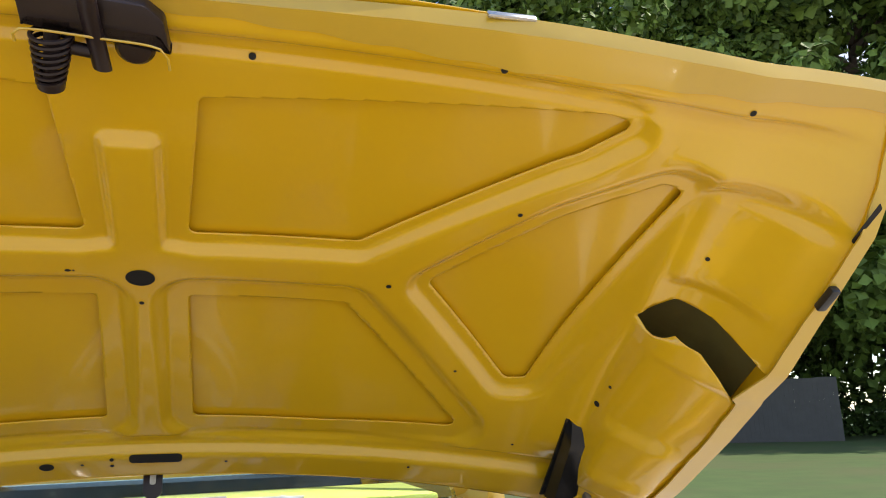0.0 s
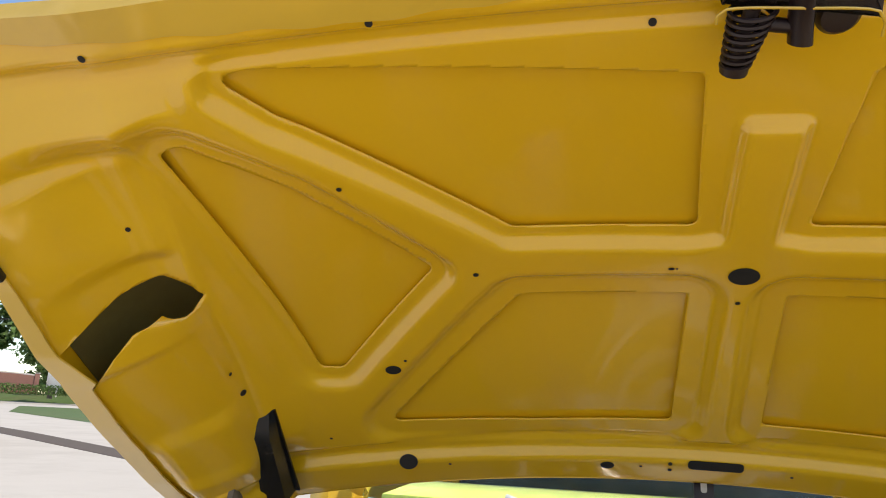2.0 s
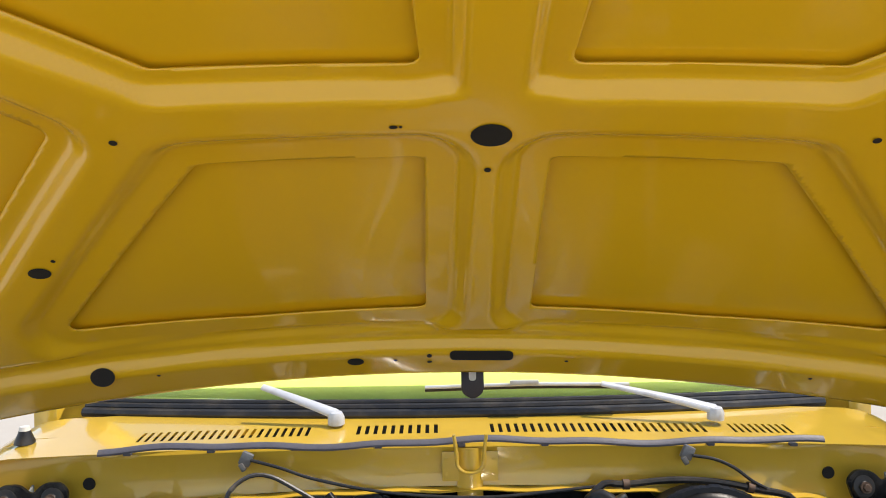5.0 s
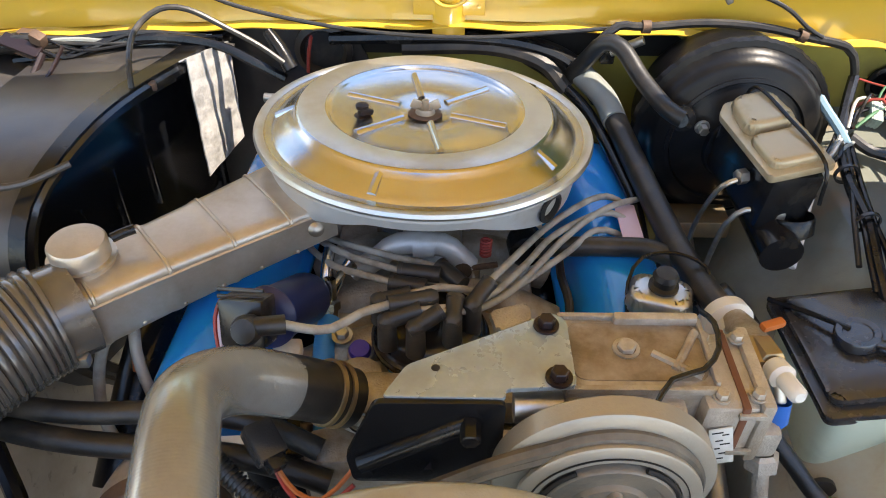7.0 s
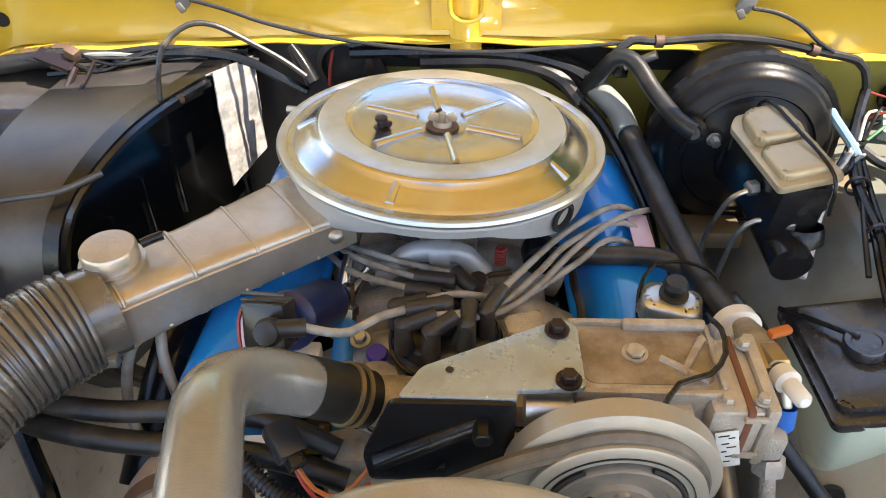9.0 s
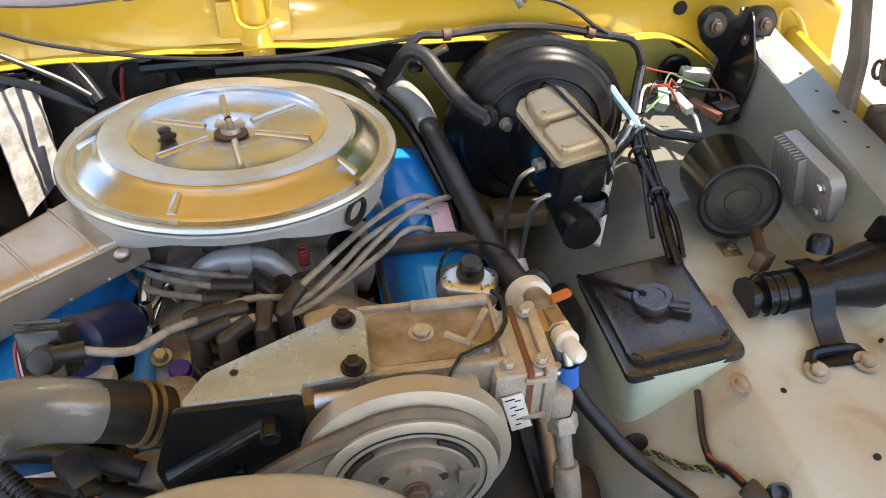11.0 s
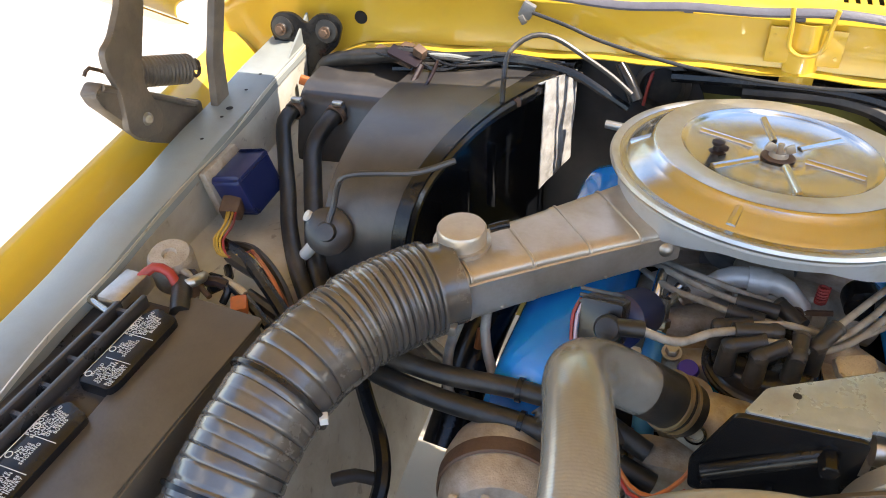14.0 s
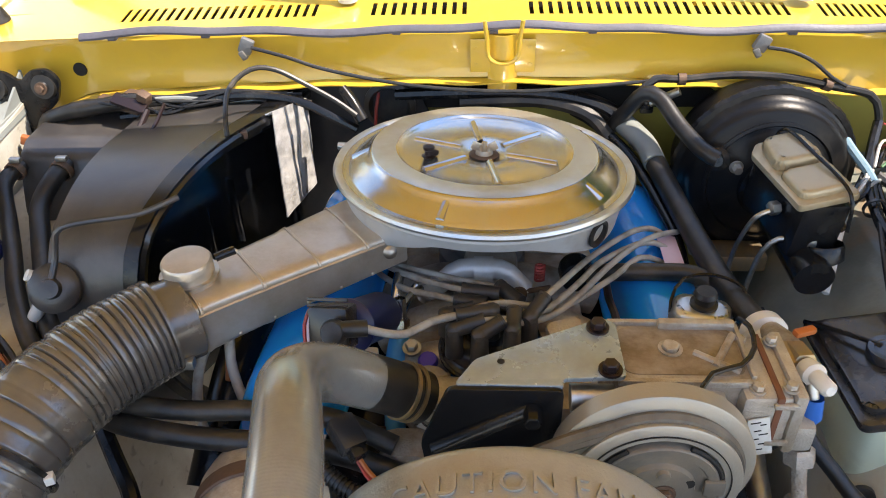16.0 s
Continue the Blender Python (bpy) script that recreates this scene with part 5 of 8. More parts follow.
for k, (y, zt) in enumerate(((-0.20, 1.06), (-0.27, 1.05), (-0.34, 1.035), (-0.40, 0.98))):
    xx = -0.345 + 0.32 * (y + 0.13) - 0.045
    child("face_rib", box((xx + 0.004, y, zt - 0.105), (0.012, 0.007, 0.12), 0.003), GLOSS, hb)

for p in ((-0.439, -0.383, 1.082), (-0.374, -0.215, 1.098)):
    child("rim_clip", box(p, (0.022, 0.012, 0.012), 0.003, (0, 0, 20)), RUST, hb, "rusty spring clip")


def foil(u, v):
    y = lerp(-0.150, -0.048, u)
    edge = -0.345 + 0.32 * (y + 0.13) + 0.012
    if v < 0.2:
        d = 0.2 - v
        return (edge - 0.30 * d, y + 0.02 * d, 1.105 - 0.22 * (y + 0.15) - 0.15 * d + 0.0015 * math.sin(40 * u + 30 * d))
    d = (v - 0.2) / 0.8
    return (edge + 0.0012 * math.sin(9 * d + 5 * u) * math.sin(9 * u), y - 0.010 * d + 0.0015 * math.sin(15 * d) + 0.0008 * math.sin(37 * d), 1.105 - 0.22 * (y + 0.15) - (0.190 - 0.030 * u) * d)


child("foil_tape", sheet(foil, 24, 60, 0.002), FOIL, hb, "crumpled white foil tape")


# ---- cowl dressings ----
ws = thing("weatherstrip", (0, -0.035, 1.19), "wavy grey rubber weatherstrip along the cowl edge", "weatherstrip")
child("strip", tube([(x, -0.036, 1.1955 - 0.010 * (x / 0.7) ** 2 + 0.004 * math.sin(11 * x + 1) + 0.002 * math.sin(31 * x)) for x in np.linspace(-0.672, 0.685, 40)], 0.0075, 8, squash=0.55), GASKET, ws)
for x_ in np.linspace(-0.62, 0.63, 9):
    child("clip", box((x_, -0.030, 1.188 - 0.010 * (x_ / 0.7) ** 2), (0.014, 0.012, 0.006), 0.002), GASKET, ws)


def wire(name, pts, r, material, label, category="hose", seg=8, group=""):
    t = thing(name, tuple(pts[0]), label, category, group)
    child("sheath", tube(pts, r, seg), material, t)
    return t


for sx in (-0.395, 0.425):
    nz = thing("washer_nozzle", (sx, -0.05, 1.17), "small grey washer nozzle on the cowl", "nozzle", "washer nozzles")
    child("nozzle_body", add(box((sx, -0.046, 1.172), (0.022, 0.012, 0.026), 0.004, (0, 25, 0)), box((sx - 0.006, -0.050, 1.158), (0.010, 0.010, 0.016), 0.003, (0, -30, 0))), SILVER_GREY, nz)
wire("washer_hose", [(-0.385, -0.054, 1.172), (-0.33, -0.058, 1.158), (-0.27, -0.060, 1.138), (-0.17, -0.060, 1.116), (-0.07, -0.062, 1.104), (0.06, -0.063, 1.100), (0.19, -0.066, 1.112), (0.295, -0.062, 1.120)], 0.0032, RUBBER, "thin dark washer hose along the cowl")
wire("washer_hose", [(0.433, -0.054, 1.168), (0.47, -0.06, 1.163), (0.505, -0.066, 1.148), (0.535, -0.07, 1.125), (0.56, -0.075, 1.112)], 0.0032, RUBBER, "thin dark washer hose hanging from a nozzle")
hn = wire("wiring_harness", [(0.235, -0.085, 1.105), (0.262, -0.072, 1.124), (0.305, -0.064, 1.120), (0.39, -0.062, 1.126), (0.47, -0.064, 1.122), (0.54, -0.070, 1.110), (0.60, -0.076, 1.098), (0.617, -0.082, 1.075), (0.622, -0.085, 1.055)], 0.0065, RUBBER, "wrapped black wiring harness along the cowl flange", "wiring")
for p, a in (((0.305, -0.064, 1.120), (1, 0, 0)), ((0.532, -0.069, 1.112), (1, 0, -0.3))):
    child("clip", clampband(p, a, 0.007, 0.012), RUST, hn)
wire("vacuum_line", [(-0.384, -0.245, 1.10), (-0.388, -0.22, 1.135), (-0.395, -0.16, 1.150), (-0.37, -0.125, 1.164), (-0.335, -0.115, 1.160), (-0.29, -0.115, 1.136), (-0.245, -0.115, 1.108), (-0.213, -0.12, 1.085)], 0.0040, RUBBER, "thin grey vacuum line arching over the heater case")
wire("wire_bundle", [(-0.62, -0.075, 1.060), (-0.56, -0.07, 1.066), (-0.50, -0.065, 1.078), (-0.44, -0.07, 1.094), (-0.38, -0.075, 1.098), (-0.31, -0.085, 1.092), (-0.26, -0.10, 1.075), (-0.215, -0.11, 1.055)], 0.007, BLACK, "black wire bundle over the heater case", "wiring")
wire("wire_bundle", [(-0.76, -0.05, 1.03), (-0.70, -0.05, 1.058), (-0.64, -0.055, 1.068), (-0.58, -0.055, 1.074), (-0.50, -0.055, 1.085), (-0.40, -0.06, 1.088), (-0.30, -0.05, 1.07)], 0.009, RUBBER, "black wire bundle along the firewall", "wiring")
wire("wire_bundle", [(-0.16, -0.02, 1.075), (-0.05, -0.03, 1.083), (0.06, -0.03, 1.083), (0.15, -0.04, 1.075), (0.21, -0.05, 1.05), (0.25, -0.07, 1.00)], 0.010, BLACK, "black wire bundle behind the air cleaner", "wiring")
wire("wire_bundle", [(-0.05, -0.02, 1.062), (0.08, -0.03, 1.068), (0.16, -0.05, 1.055), (0.20, -0.07, 1.02)], 0.012, RUBBER, "thick black loom behind the air cleaner", "wiring")
rl = thing("relay", (-0.62, -0.07, 1.075), "small brown relay clipped on the firewall", "relay")
child("relay_body", add(box((-0.615, -0.075, 1.083), (0.075, 0.02, 0.012), 0.003, (0, 12, -12)), box((-0.595, -0.066, 1.088), (0.022, 0.02, 0.03), 0.003, (0, 5, -10))), RUST, rl)
child("lead", tube([(-0.58, -0.08, 1.08), (-0.55, -0.10, 1.07), (-0.50, -0.11, 1.055), (-0.45, -0.10, 1.07)], 0.003, 6), BLACK, rl)
pad = thing("firewall_pad", (-0.17, 0.0, 0.75), "black insulation pad on the firewall", "pad")
child("pad", prism(round_poly([(-0.38, 0.70), (-0.10, 0.70), (-0.10, 1.03), (-0.13, 1.09), (-0.38, 1.09)], 0.02), 0.002, 0.010, 0.003, Euler((radians(90), 0, 0)).to_matrix().to_4x4()), BLACK_BOX, pad)
for x_, z_ in ((-0.34, 1.06), (-0.15, 1.07), (-0.34, 0.90), (-0.15, 0.90)):
    child("pad_button", lathe([(0, 0.004), (0.009, 0.003), (0.011, 0)], (x_, -0.0105, z_), (0, -1, 0), 16), RUBBER, pad)
fh = thing("firewall_grommet", (-0.175, 0.0, 1.05), "round black firewall grommet", "grommet")
child("ring", lathe([(0.045, 0), (0.045, 0.010), (0.036, 0.014), (0.030, 0.004), (0, 0.004)], (-0.172, -0.008, 1.052), (0, -1, 0), 32), RUBBER, fh)
child("red_wire", tube([(-0.19, -0.01, 1.075), (-0.195, -0.02, 1.05), (-0.198, -0.025, 1.02)], 0.003, 6), RED, fh)
fh2 = thing("firewall_grommet", (0.723, 0.0, 0.97), "dark open firewall hole with a rim", "grommet")
child("ring", lathe([(0.030, 0), (0.030, 0.006), (0.024, 0.008), (0.02, 0.002), (0, 0.002)], (0.723, -0.002, 1.002), (0, -1, 0), 32), BLACK, fh2)
pl_ = thing("boot_plug", (-0.225, -0.1, 1.08), "black rubber elbow boot", "boot")
child("boot", tube([(-0.238, -0.088, 1.117), (-0.222, -0.10, 1.098), (-0.205, -0.115, 1.072)], 0.010, 12, rfun=lambda s: 0.008 + 0.10 * min(s, 0.035)), BLACK, pl_)
child("pipe", tube([(-0.245, -0.13, 1.035), (-0.215, -0.135, 1.035)], 0.007, 10), STEEL, pl_)

# wipers
WIPER = mat("silver_paint", (0.62, 0.63, 0.64), 0.35, 0.2, var=0.1, scale=30, dirt=(0.45, 0.44, 0.42), dirt_amt=0.3, dirt_scale=20)
for bx, by, tx, ty, tz in ((-0.244, 0.080, -0.40, 0.115, 1.275), (0.522, 0.075, 0.30, 0.115, 1.272)):
    w = thing("wiper", (bx, by, 1.21), "silver painted wiper arm on its pivot", "wiper", "wipers")
    child("arm", tube([(bx, by, 1.224), (lerp(bx, tx, 0.35), lerp(by, ty, 0.3), 1.243), (tx, ty, tz)], 0.011, 10, rfun=lambda s: 0.012 - 0.03 * min(s, 0.2) * 0.9, squash=0.6), WIPER, w)
    child("pivot_cap", lathe([(0.017, 0), (0.017, 0.014), (0.012, 0.024), (0, 0.026)], (bx, by, 1.205), (0, -0.1, 1), 24), WIPER, w)
    if bx > 0:
        child("blade", tube([(0.36, 0.125, 1.268), (0.15, 0.118, 1.272), (-0.065, 0.125, 1.267)], 0.004, 8), WIPER, w)
        child("blade_rubber", tube([(0.36, 0.128, 1.262), (0.15, 0.122, 1.266), (-0.065, 0.128, 1.261)], 0.004, 8), RUBBER, w)
        child("link", box((0.14, 0.112, 1.278), (0.06, 0.008, 0.008), 0.002), WIPER, w)

# ---- hoses on the brake side ----
ah = wire("suction_hose", [(0.10, -0.02, 1.075), (0.17, -0.03, 1.062), (0.213, -0.045, 1.045), (0.252, -0.10, 1.025), (0.272, -0.20, 1.005), (0.290, -0.32, 0.992), (0.306, -0.42, 0.985), (0.322, -0.51, 0.992)], 0.0165, RUBBER, "thick black suction hose with a grey sleeve", seg=20)
child("sleeve", tube([(0.222, -0.055, 1.040), (0.252, -0.10, 1.025), (0.262, -0.15, 1.015)], 0.0178, 20), GREY_RAIL, ah, "faded grey sleeve")
child("white_coupling", lathe([(0.019, 0), (0.026, 0.001), (0.027, 0.016), (0.024, 0.018), (0.018, 0.020), (0.017, 0.032), (0, 0.032)], (0.323, -0.518, 0.994), (0.12, -1, 0.12), 32), WHITE, ah)
wire("vacuum_hose", [(0.14, -0.03, 1.05), (0.176, -0.05, 1.035), (0.228, -0.11, 1.008), (0.258, -0.22, 0.985), (0.272, -0.30, 0.97), (0.28, -0.38, 0.93)], 0.0085, BLACK, "thin black hose beside the suction hose", seg=12)
wire("booster_hose", [(0.205, -0.05, 1.03), (0.225, -0.075, 1.075), (0.243, -0.088, 1.106), (0.266, -0.10, 1.104), (0.292, -0.145, 1.078), (0.318, -0.195, 1.062), (0.338, -0.21, 1.055)], 0.0125, RUBBER, "black vacuum hose to the brake booster", seg=14)
tp = thing("vacuum_tee", (0.29, -0.06, 1.08), "grey vacuum tee on the firewall", "fitting")
child("pipe", tube([(0.262, -0.055, 1.075), (0.285, -0.06, 1.088), (0.305, -0.065, 1.100)], 0.007, 10), STEEL, tp)
child("foot", box((0.258, -0.05, 1.068), (0.022, 0.02, 0.022), 0.004), BLACK, tp)
wire("breather_hose", [(0.13, -0.385, 0.972), (0.17, -0.388, 0.978), (0.228, -0.392, 0.982), (0.27, -0.40, 0.985), (0.305, -0.41, 0.97)], 0.0125, RUBBER, "black rubber breather hose across the valve cover", seg=14)
oc = thing("oil_cap", (0.262, -0.485, 0.97), "bright metal oil filler cap with a breather", "cap")
child("skirt", lathe([(0.034, 0.956), (0.036, 0.962), (0.031, 0.968)], (0.262, -0.483, 0), seg=40), STEEL, oc)
cap_ = prism(round_poly([(-0.036, -0.026), (0.036, -0.026), (0.036, 0.026), (-0.036, 0.026)], 0.020, 6), 0.966, 0.998, 0.012, Matrix.Translation((0.262, -0.483, 0)) @ Matrix.Rotation(radians(-18), 4, "Z"), 3)
child("pressed_shell", cap_, HAZE, oc, "bright pressed metal shell")
child("breather", lathe([(0.017, 0.994), (0.017, 1.002), (0.013, 1.004), (0.013, 1.012), (0.015, 1.014), (0.012, 1.020), (0, 1.020)], (0.264, -0.480, 0), seg=28), RUBBER, oc)
wire("ground_wire", [(0.225, -0.50, 0.965), (0.226, -0.47, 0.995), (0.245, -0.445, 1.012), (0.285, -0.44, 1.014), (0.318, -0.455, 1.006), (0.318, -0.475, 0.99), (0.295, -0.492, 0.975)], 0.0022, BLACK, "thin looping wire over the oil cap", "wiring")
wire("ground_wire", [(0.165, -0.35, 0.94), (0.16, -0.42, 0.955), (0.165, -0.46, 0.95), (0.16, -0.52, 0.93)], 0.0055, RUBBER, "corrugated wire loom on the valve cover", "wiring")
lb_ = thing("valve_cover_label", (0.245, -0.36, 0.975), "pale lavender sticker on the valve cover", "label")
child("sticker", box((0.252, -0.345, 0.9835), (0.03, 0.08, 0.0012), 0.0004, (0, 14, 0)), LAVENDER, lb_)

# brake lines and wiring by the booster
wire("brake_line", [(0.378, -0.335, 1.045), (0.362, -0.335, 1.035), (0.354, -0.325, 1.00), (0.352, -0.31, 0.95), (0.350, -0.31, 0.89), (0.33, -0.32, 0.83)], 0.0035, STEEL, "bent steel brake line", "pipe")
wire("brake_line", [(0.415, -0.352, 1.010), (0.395, -0.348, 1.008), (0.378, -0.345, 0.985), (0.372, -0.34, 0.93), (0.368, -0.34, 0.86)], 0.0038, STEEL, "bent steel brake line", "pipe")
nt_ = thing("line_nut", (0.38, -0.33, 1.045), "grey flare nut on the master cylinder", "fitting")
child("nut", lathe([(0.010, 0), (0.010, 0.012), (0.006, 0.014), (0, 0.014)], (0.392, -0.325, 1.044), (-1, -0.3, 0), 6), STEEL, nt_)
pv = thing("brake_switch", (0.45, -0.36, 0.99), "black round switch under the master cylinder", "switch")
child("block", box((0.425, -0.352, 1.006), (0.03, 0.025, 0.018), 0.003), STEEL, pv)
child("drum", lathe([(0.024, 0), (0.026, 0.004), (0.026, 0.022), (0.018, 0.028), (0, 0.028)], (0.452, -0.358, 1.008), (0.1, -0.3, -1), 28), BLACK, pv)
bd = thing("booster_bolt", (0.395, -0.2, 1.03), "small bright bolt on the booster face", "bolt")
child("stud", hexbolt((0.372, -0.196, 1.035), (0, -1, 0), 0.007, 0.014), STEEL, bd)
wire("wire_bundle", [(0.622, -0.085, 1.055), (0.600, -0.13, 1.035), (0.575, -0.19, 1.012), (0.565, -0.26, 0.995), (0.562, -0.34, 0.985), (0.556, -0.40, 0.965), (0.56, -0.44, 0.94)], 0.008, BLACK, "black taped wire bundle down the inner fender", "wiring")
wire("wire_bundle", [(0.585, -0.17, 1.02), (0.57, -0.25, 1.0), (0.548, -0.33, 0.985), (0.535, -0.40, 0.96)], 0.004, RUBBER, "thin wire down the inner fender", "wiring")
wire("wire_bundle", [(0.575, -0.20, 1.012), (0.53, -0.24, 0.995), (0.505, -0.29, 0.975), (0.49, -0.33, 0.955), (0.47, -0.37, 0.93)], 0.005, WHITE, "frayed pale wires by the brake booster", "wiring")
wire("wire_bundle", [(0.59, -0.185, 1.015), (0.62, -0.20, 1.0), (0.65, -0.215, 1.0), (0.70, -0.24, 1.0)], 0.008, RUBBER, "black sheathed cable to the canister", "wiring")
rj = random.Random(12)
for k in range(9):
    m_, lab = ((WHITE, "frayed pale wire by the brake booster"), (BLACK, "thin black wire by the brake booster"), (GREY_RAIL, "frayed grey wire by the brake booster"))[k % 3]
    j_ = lambda: rj.uniform(-0.014, 0.014)
    wire("loose_wire", [(0.585 + j_(), -0.185 + j_(), 1.018 + j_() * 0.5), (0.556 + j_(), -0.215 + j_(), 1.012 + j_() * 0.5), (0.522 + j_(), -0.255 + j_(), 0.992 + j_()), (0.500 + j_(), -0.285 + j_(), 0.972 + j_()), (0.486 + j_(), -0.305 + j_(), 0.955 + j_()), (0.47 + j_(), -0.33 + j_(), 0.925)], rj.uniform(0.0018, 0.0034), m_, lab, "wiring", 6, "loose wires")
for k in range(6):
    j_ = lambda: rj.uniform(-0.02, 0.02)
    wire("loose_wire", [(0.600 + j_() * 0.5, -0.17, 1.020), (0.62 + j_(), -0.14 + j_(), 1.035 + j_()), (0.655 + j_(), -0.13 + j_(), 1.03 + j_()), (0.69 + j_(), -0.15 + j_(), 1.01)], 0.0024, (BLACK, WHITE, RED, BLACK, GREENW, BLACK)[k], ("thin black", "dirty white", "thin red", "thin black", "thin green", "thin black")[k] + " wire at the connectors", "wiring", 6, "loose wires")
for k in range(3):
    wire("loose_wire", [(0.572 + 0.008 * k, -0.20, 1.008), (0.560 + 0.010 * k, -0.27, 0.992), (0.556 + 0.008 * k, -0.34, 0.982), (0.548 + 0.012 * k, -0.39, 0.97), (0.55 + 0.01 * k, -0.43, 0.945)], 0.0042, BLACK, "black wire down the inner fender", "wiring", 8, "loose wires")
for q_ in ((0.566, -0.25, 0.996), (0.562, -0.34, 0.984)):
    tw = thing("cable_tie", q_, "black cable tie round a wire bundle", "tie")
    child("band", clampband(q_, (0, -1, -0.1), 0.014, 0.005), BLACK_BOX, tw)
wire("blue_cable", [(0.545, -0.13, 1.06), (0.555, -0.155, 1.045), (0.572, -0.185, 1.025), (0.583, -0.20, 1.008)], 0.007, mat("pale_blue_sleeve", (0.22, 0.36, 0.45), 0.45, var=0.3, scale=50), "pale blue taped cable beside the booster", "wiring")
CREAM = mat("cream_connector", (0.50, 0.52, 0.43), 0.5, var=0.2, scale=40, dirt=(0.25, 0.23, 0.17), dirt_amt=0.5, dirt_scale=30)
MINT = mat("mint_connector", (0.34, 0.46, 0.38), 0.5, var=0.2, scale=40, dirt=(0.22, 0.23, 0.17), dirt_amt=0.5, dirt_scale=30)
for i, (c, s, rot, m_, lab) in enumerate((((0.735, -0.055, 1.020), (0.050, 0.018, 0.018), (10, 5, -8), CREAM, "cream multi pin wiring connector"), ((0.640, -0.140, 1.025), (0.018, 0.036, 0.018), (20, 10, -12), MINT, "mint green wiring connector"),
                                         ((0.672, -0.150, 1.020), (0.014, 0.040, 0.014), (10, -20, 12), WHITE, "dirty white wiring connector"), ((0.705, -0.165, 1.015), (0.012, 0.055, 0.012), (5, 0, 30), BROWN, "brown bullet connector on a wire"))):
    cx = thing("wire_connector", c, lab, "connector")
    b0 = box(c, s, 0.002, rot)
    child("shell", b0, m_, cx)
    for k in (-1, 0, 1):
        rib_b = box((k * s[0] * 0.3, 0, 0), (0.002, s[1] * 1.04, s[2] * 1.06))
        rib_b.transform(Matrix.Translation(c) @ Euler([radians(q_) for q_ in rot]).to_matrix().to_4x4())
        child("rib", rib_b, m_, cx)
rw = [((0.622, -0.085, 1.055), (0.66, -0.075, 1.040), (0.71, -0.060, 1.022)), ((0.65, -0.12, 1.035), (0.665, -0.10, 1.048), (0.69, -0.095, 1.035), (0.73, -0.10, 1.02)), ((0.655, -0.125, 1.03), (0.665, -0.11, 1.043), (0.675, -0.12, 1.03)), ((0.76, -0.055, 1.02), (0.775, -0.07, 1.0), (0.765, -0.12, 0.99))]
for k, p in enumerate(rw):
    wire("signal_wire", p, 0.0017, (RED, GREENW, RED, ORANGE)[k], ("red", "green", "red", "orange")[k] + " insulated wire at the connectors", "wiring")
wire("signal_wire", [(0.64, -0.115, 1.04), (0.67, -0.10, 1.03), (0.72, -0.11, 1.02), (0.775, -0.115, 1.01), (0.77, -0.16, 0.99)], 0.0035, BLACK, "black wire at the connectors", "wiring")
wire("signal_wire", [(0.71, -0.06, 1.015), (0.68, -0.10, 1.01), (0.69, -0.16, 1.005), (0.685, -0.20, 0.995)], 0.003, WHITE, "white wire at the connectors", "wiring")
rc = thing("relay", (0.75, -0.13, 0.99), "small black relay on the inner fender", "relay")
child("relay_body", box((0.752, -0.145, 0.995), (0.04, 0.03, 0.03), 0.004, (0, 0, 15)), BLACK, rc)
cbr = thing("canister_bracket", (0.64, -0.42, 0.935), "small bolted canister foot", "bracket")
child("foot", box((0.643, -0.418, shelf_z(-0.418) + 0.004), (0.028, 0.03, 0.003), 0.001), STEEL, cbr)
child("bolt", hexbolt((0.643, -0.423, shelf_z(-0.42) + 0.005), (0, 0, 1), 0.006, 0.007), BRASS, cbr)

# actuator strap and stubs
child("strap", sheet(lambda u, v: (lerp(0.668, 0.700, u) + 0.01 * v, [-0.500, -0.520, -0.545, -0.562, -0.572, -0.60, -0.622, -0.632][round(v * 7)], [0.985, 0.994, 0.990, 0.975, 0.955, 0.937, 0.930, 0.932][round(v * 7)]), 3, 7, 0.003), BLACK, pu)
child("strap_foot", add(tube([(0.652, -0.630, 0.929), (0.655, -0.615, 0.936), (0.718, -0.610, 0.930), (0.722, -0.626, 0.922)], 0.007, 8), box((0.686, -0.622, 0.929), (0.05, 0.018, 0.006), 0.002)), BLACK, pu)
for p in ((0.650, -0.638, 0.931), (0.718, -0.632, 0.929)):
    child("bolt", hexbolt(p, (0, -0.15, 1), 0.009, 0.008, 1.7), DUSTY, pu, "bolt with a large stained washer")
child("vent_stub", lathe([(0.016, 0), (0.016, 0.014), (0.012, 0.022), (0, 0.024)], (0.72, -0.49, 0.985), (0.1, 0.4, 1), 20), BLACK, pu)
child("clip_linkage", add(box((0.655, -0.475, 0.965), (0.035, 0.018, 0.025), 0.004, (0, 20, 30)), tube([(0.66, -0.46, 0.97), (0.675, -0.42, 0.965), (0.69, -0.40, 0.955)], 0.008, 8)), RUST, pu)
for k in range(3):
    child("rib", clampband((0.630 + 0.012 * k, -0.526, 0.9545 + 0.0007 * k), (1, 0.04, 0.06), 0.0255, 0.003), BLACK, pu)

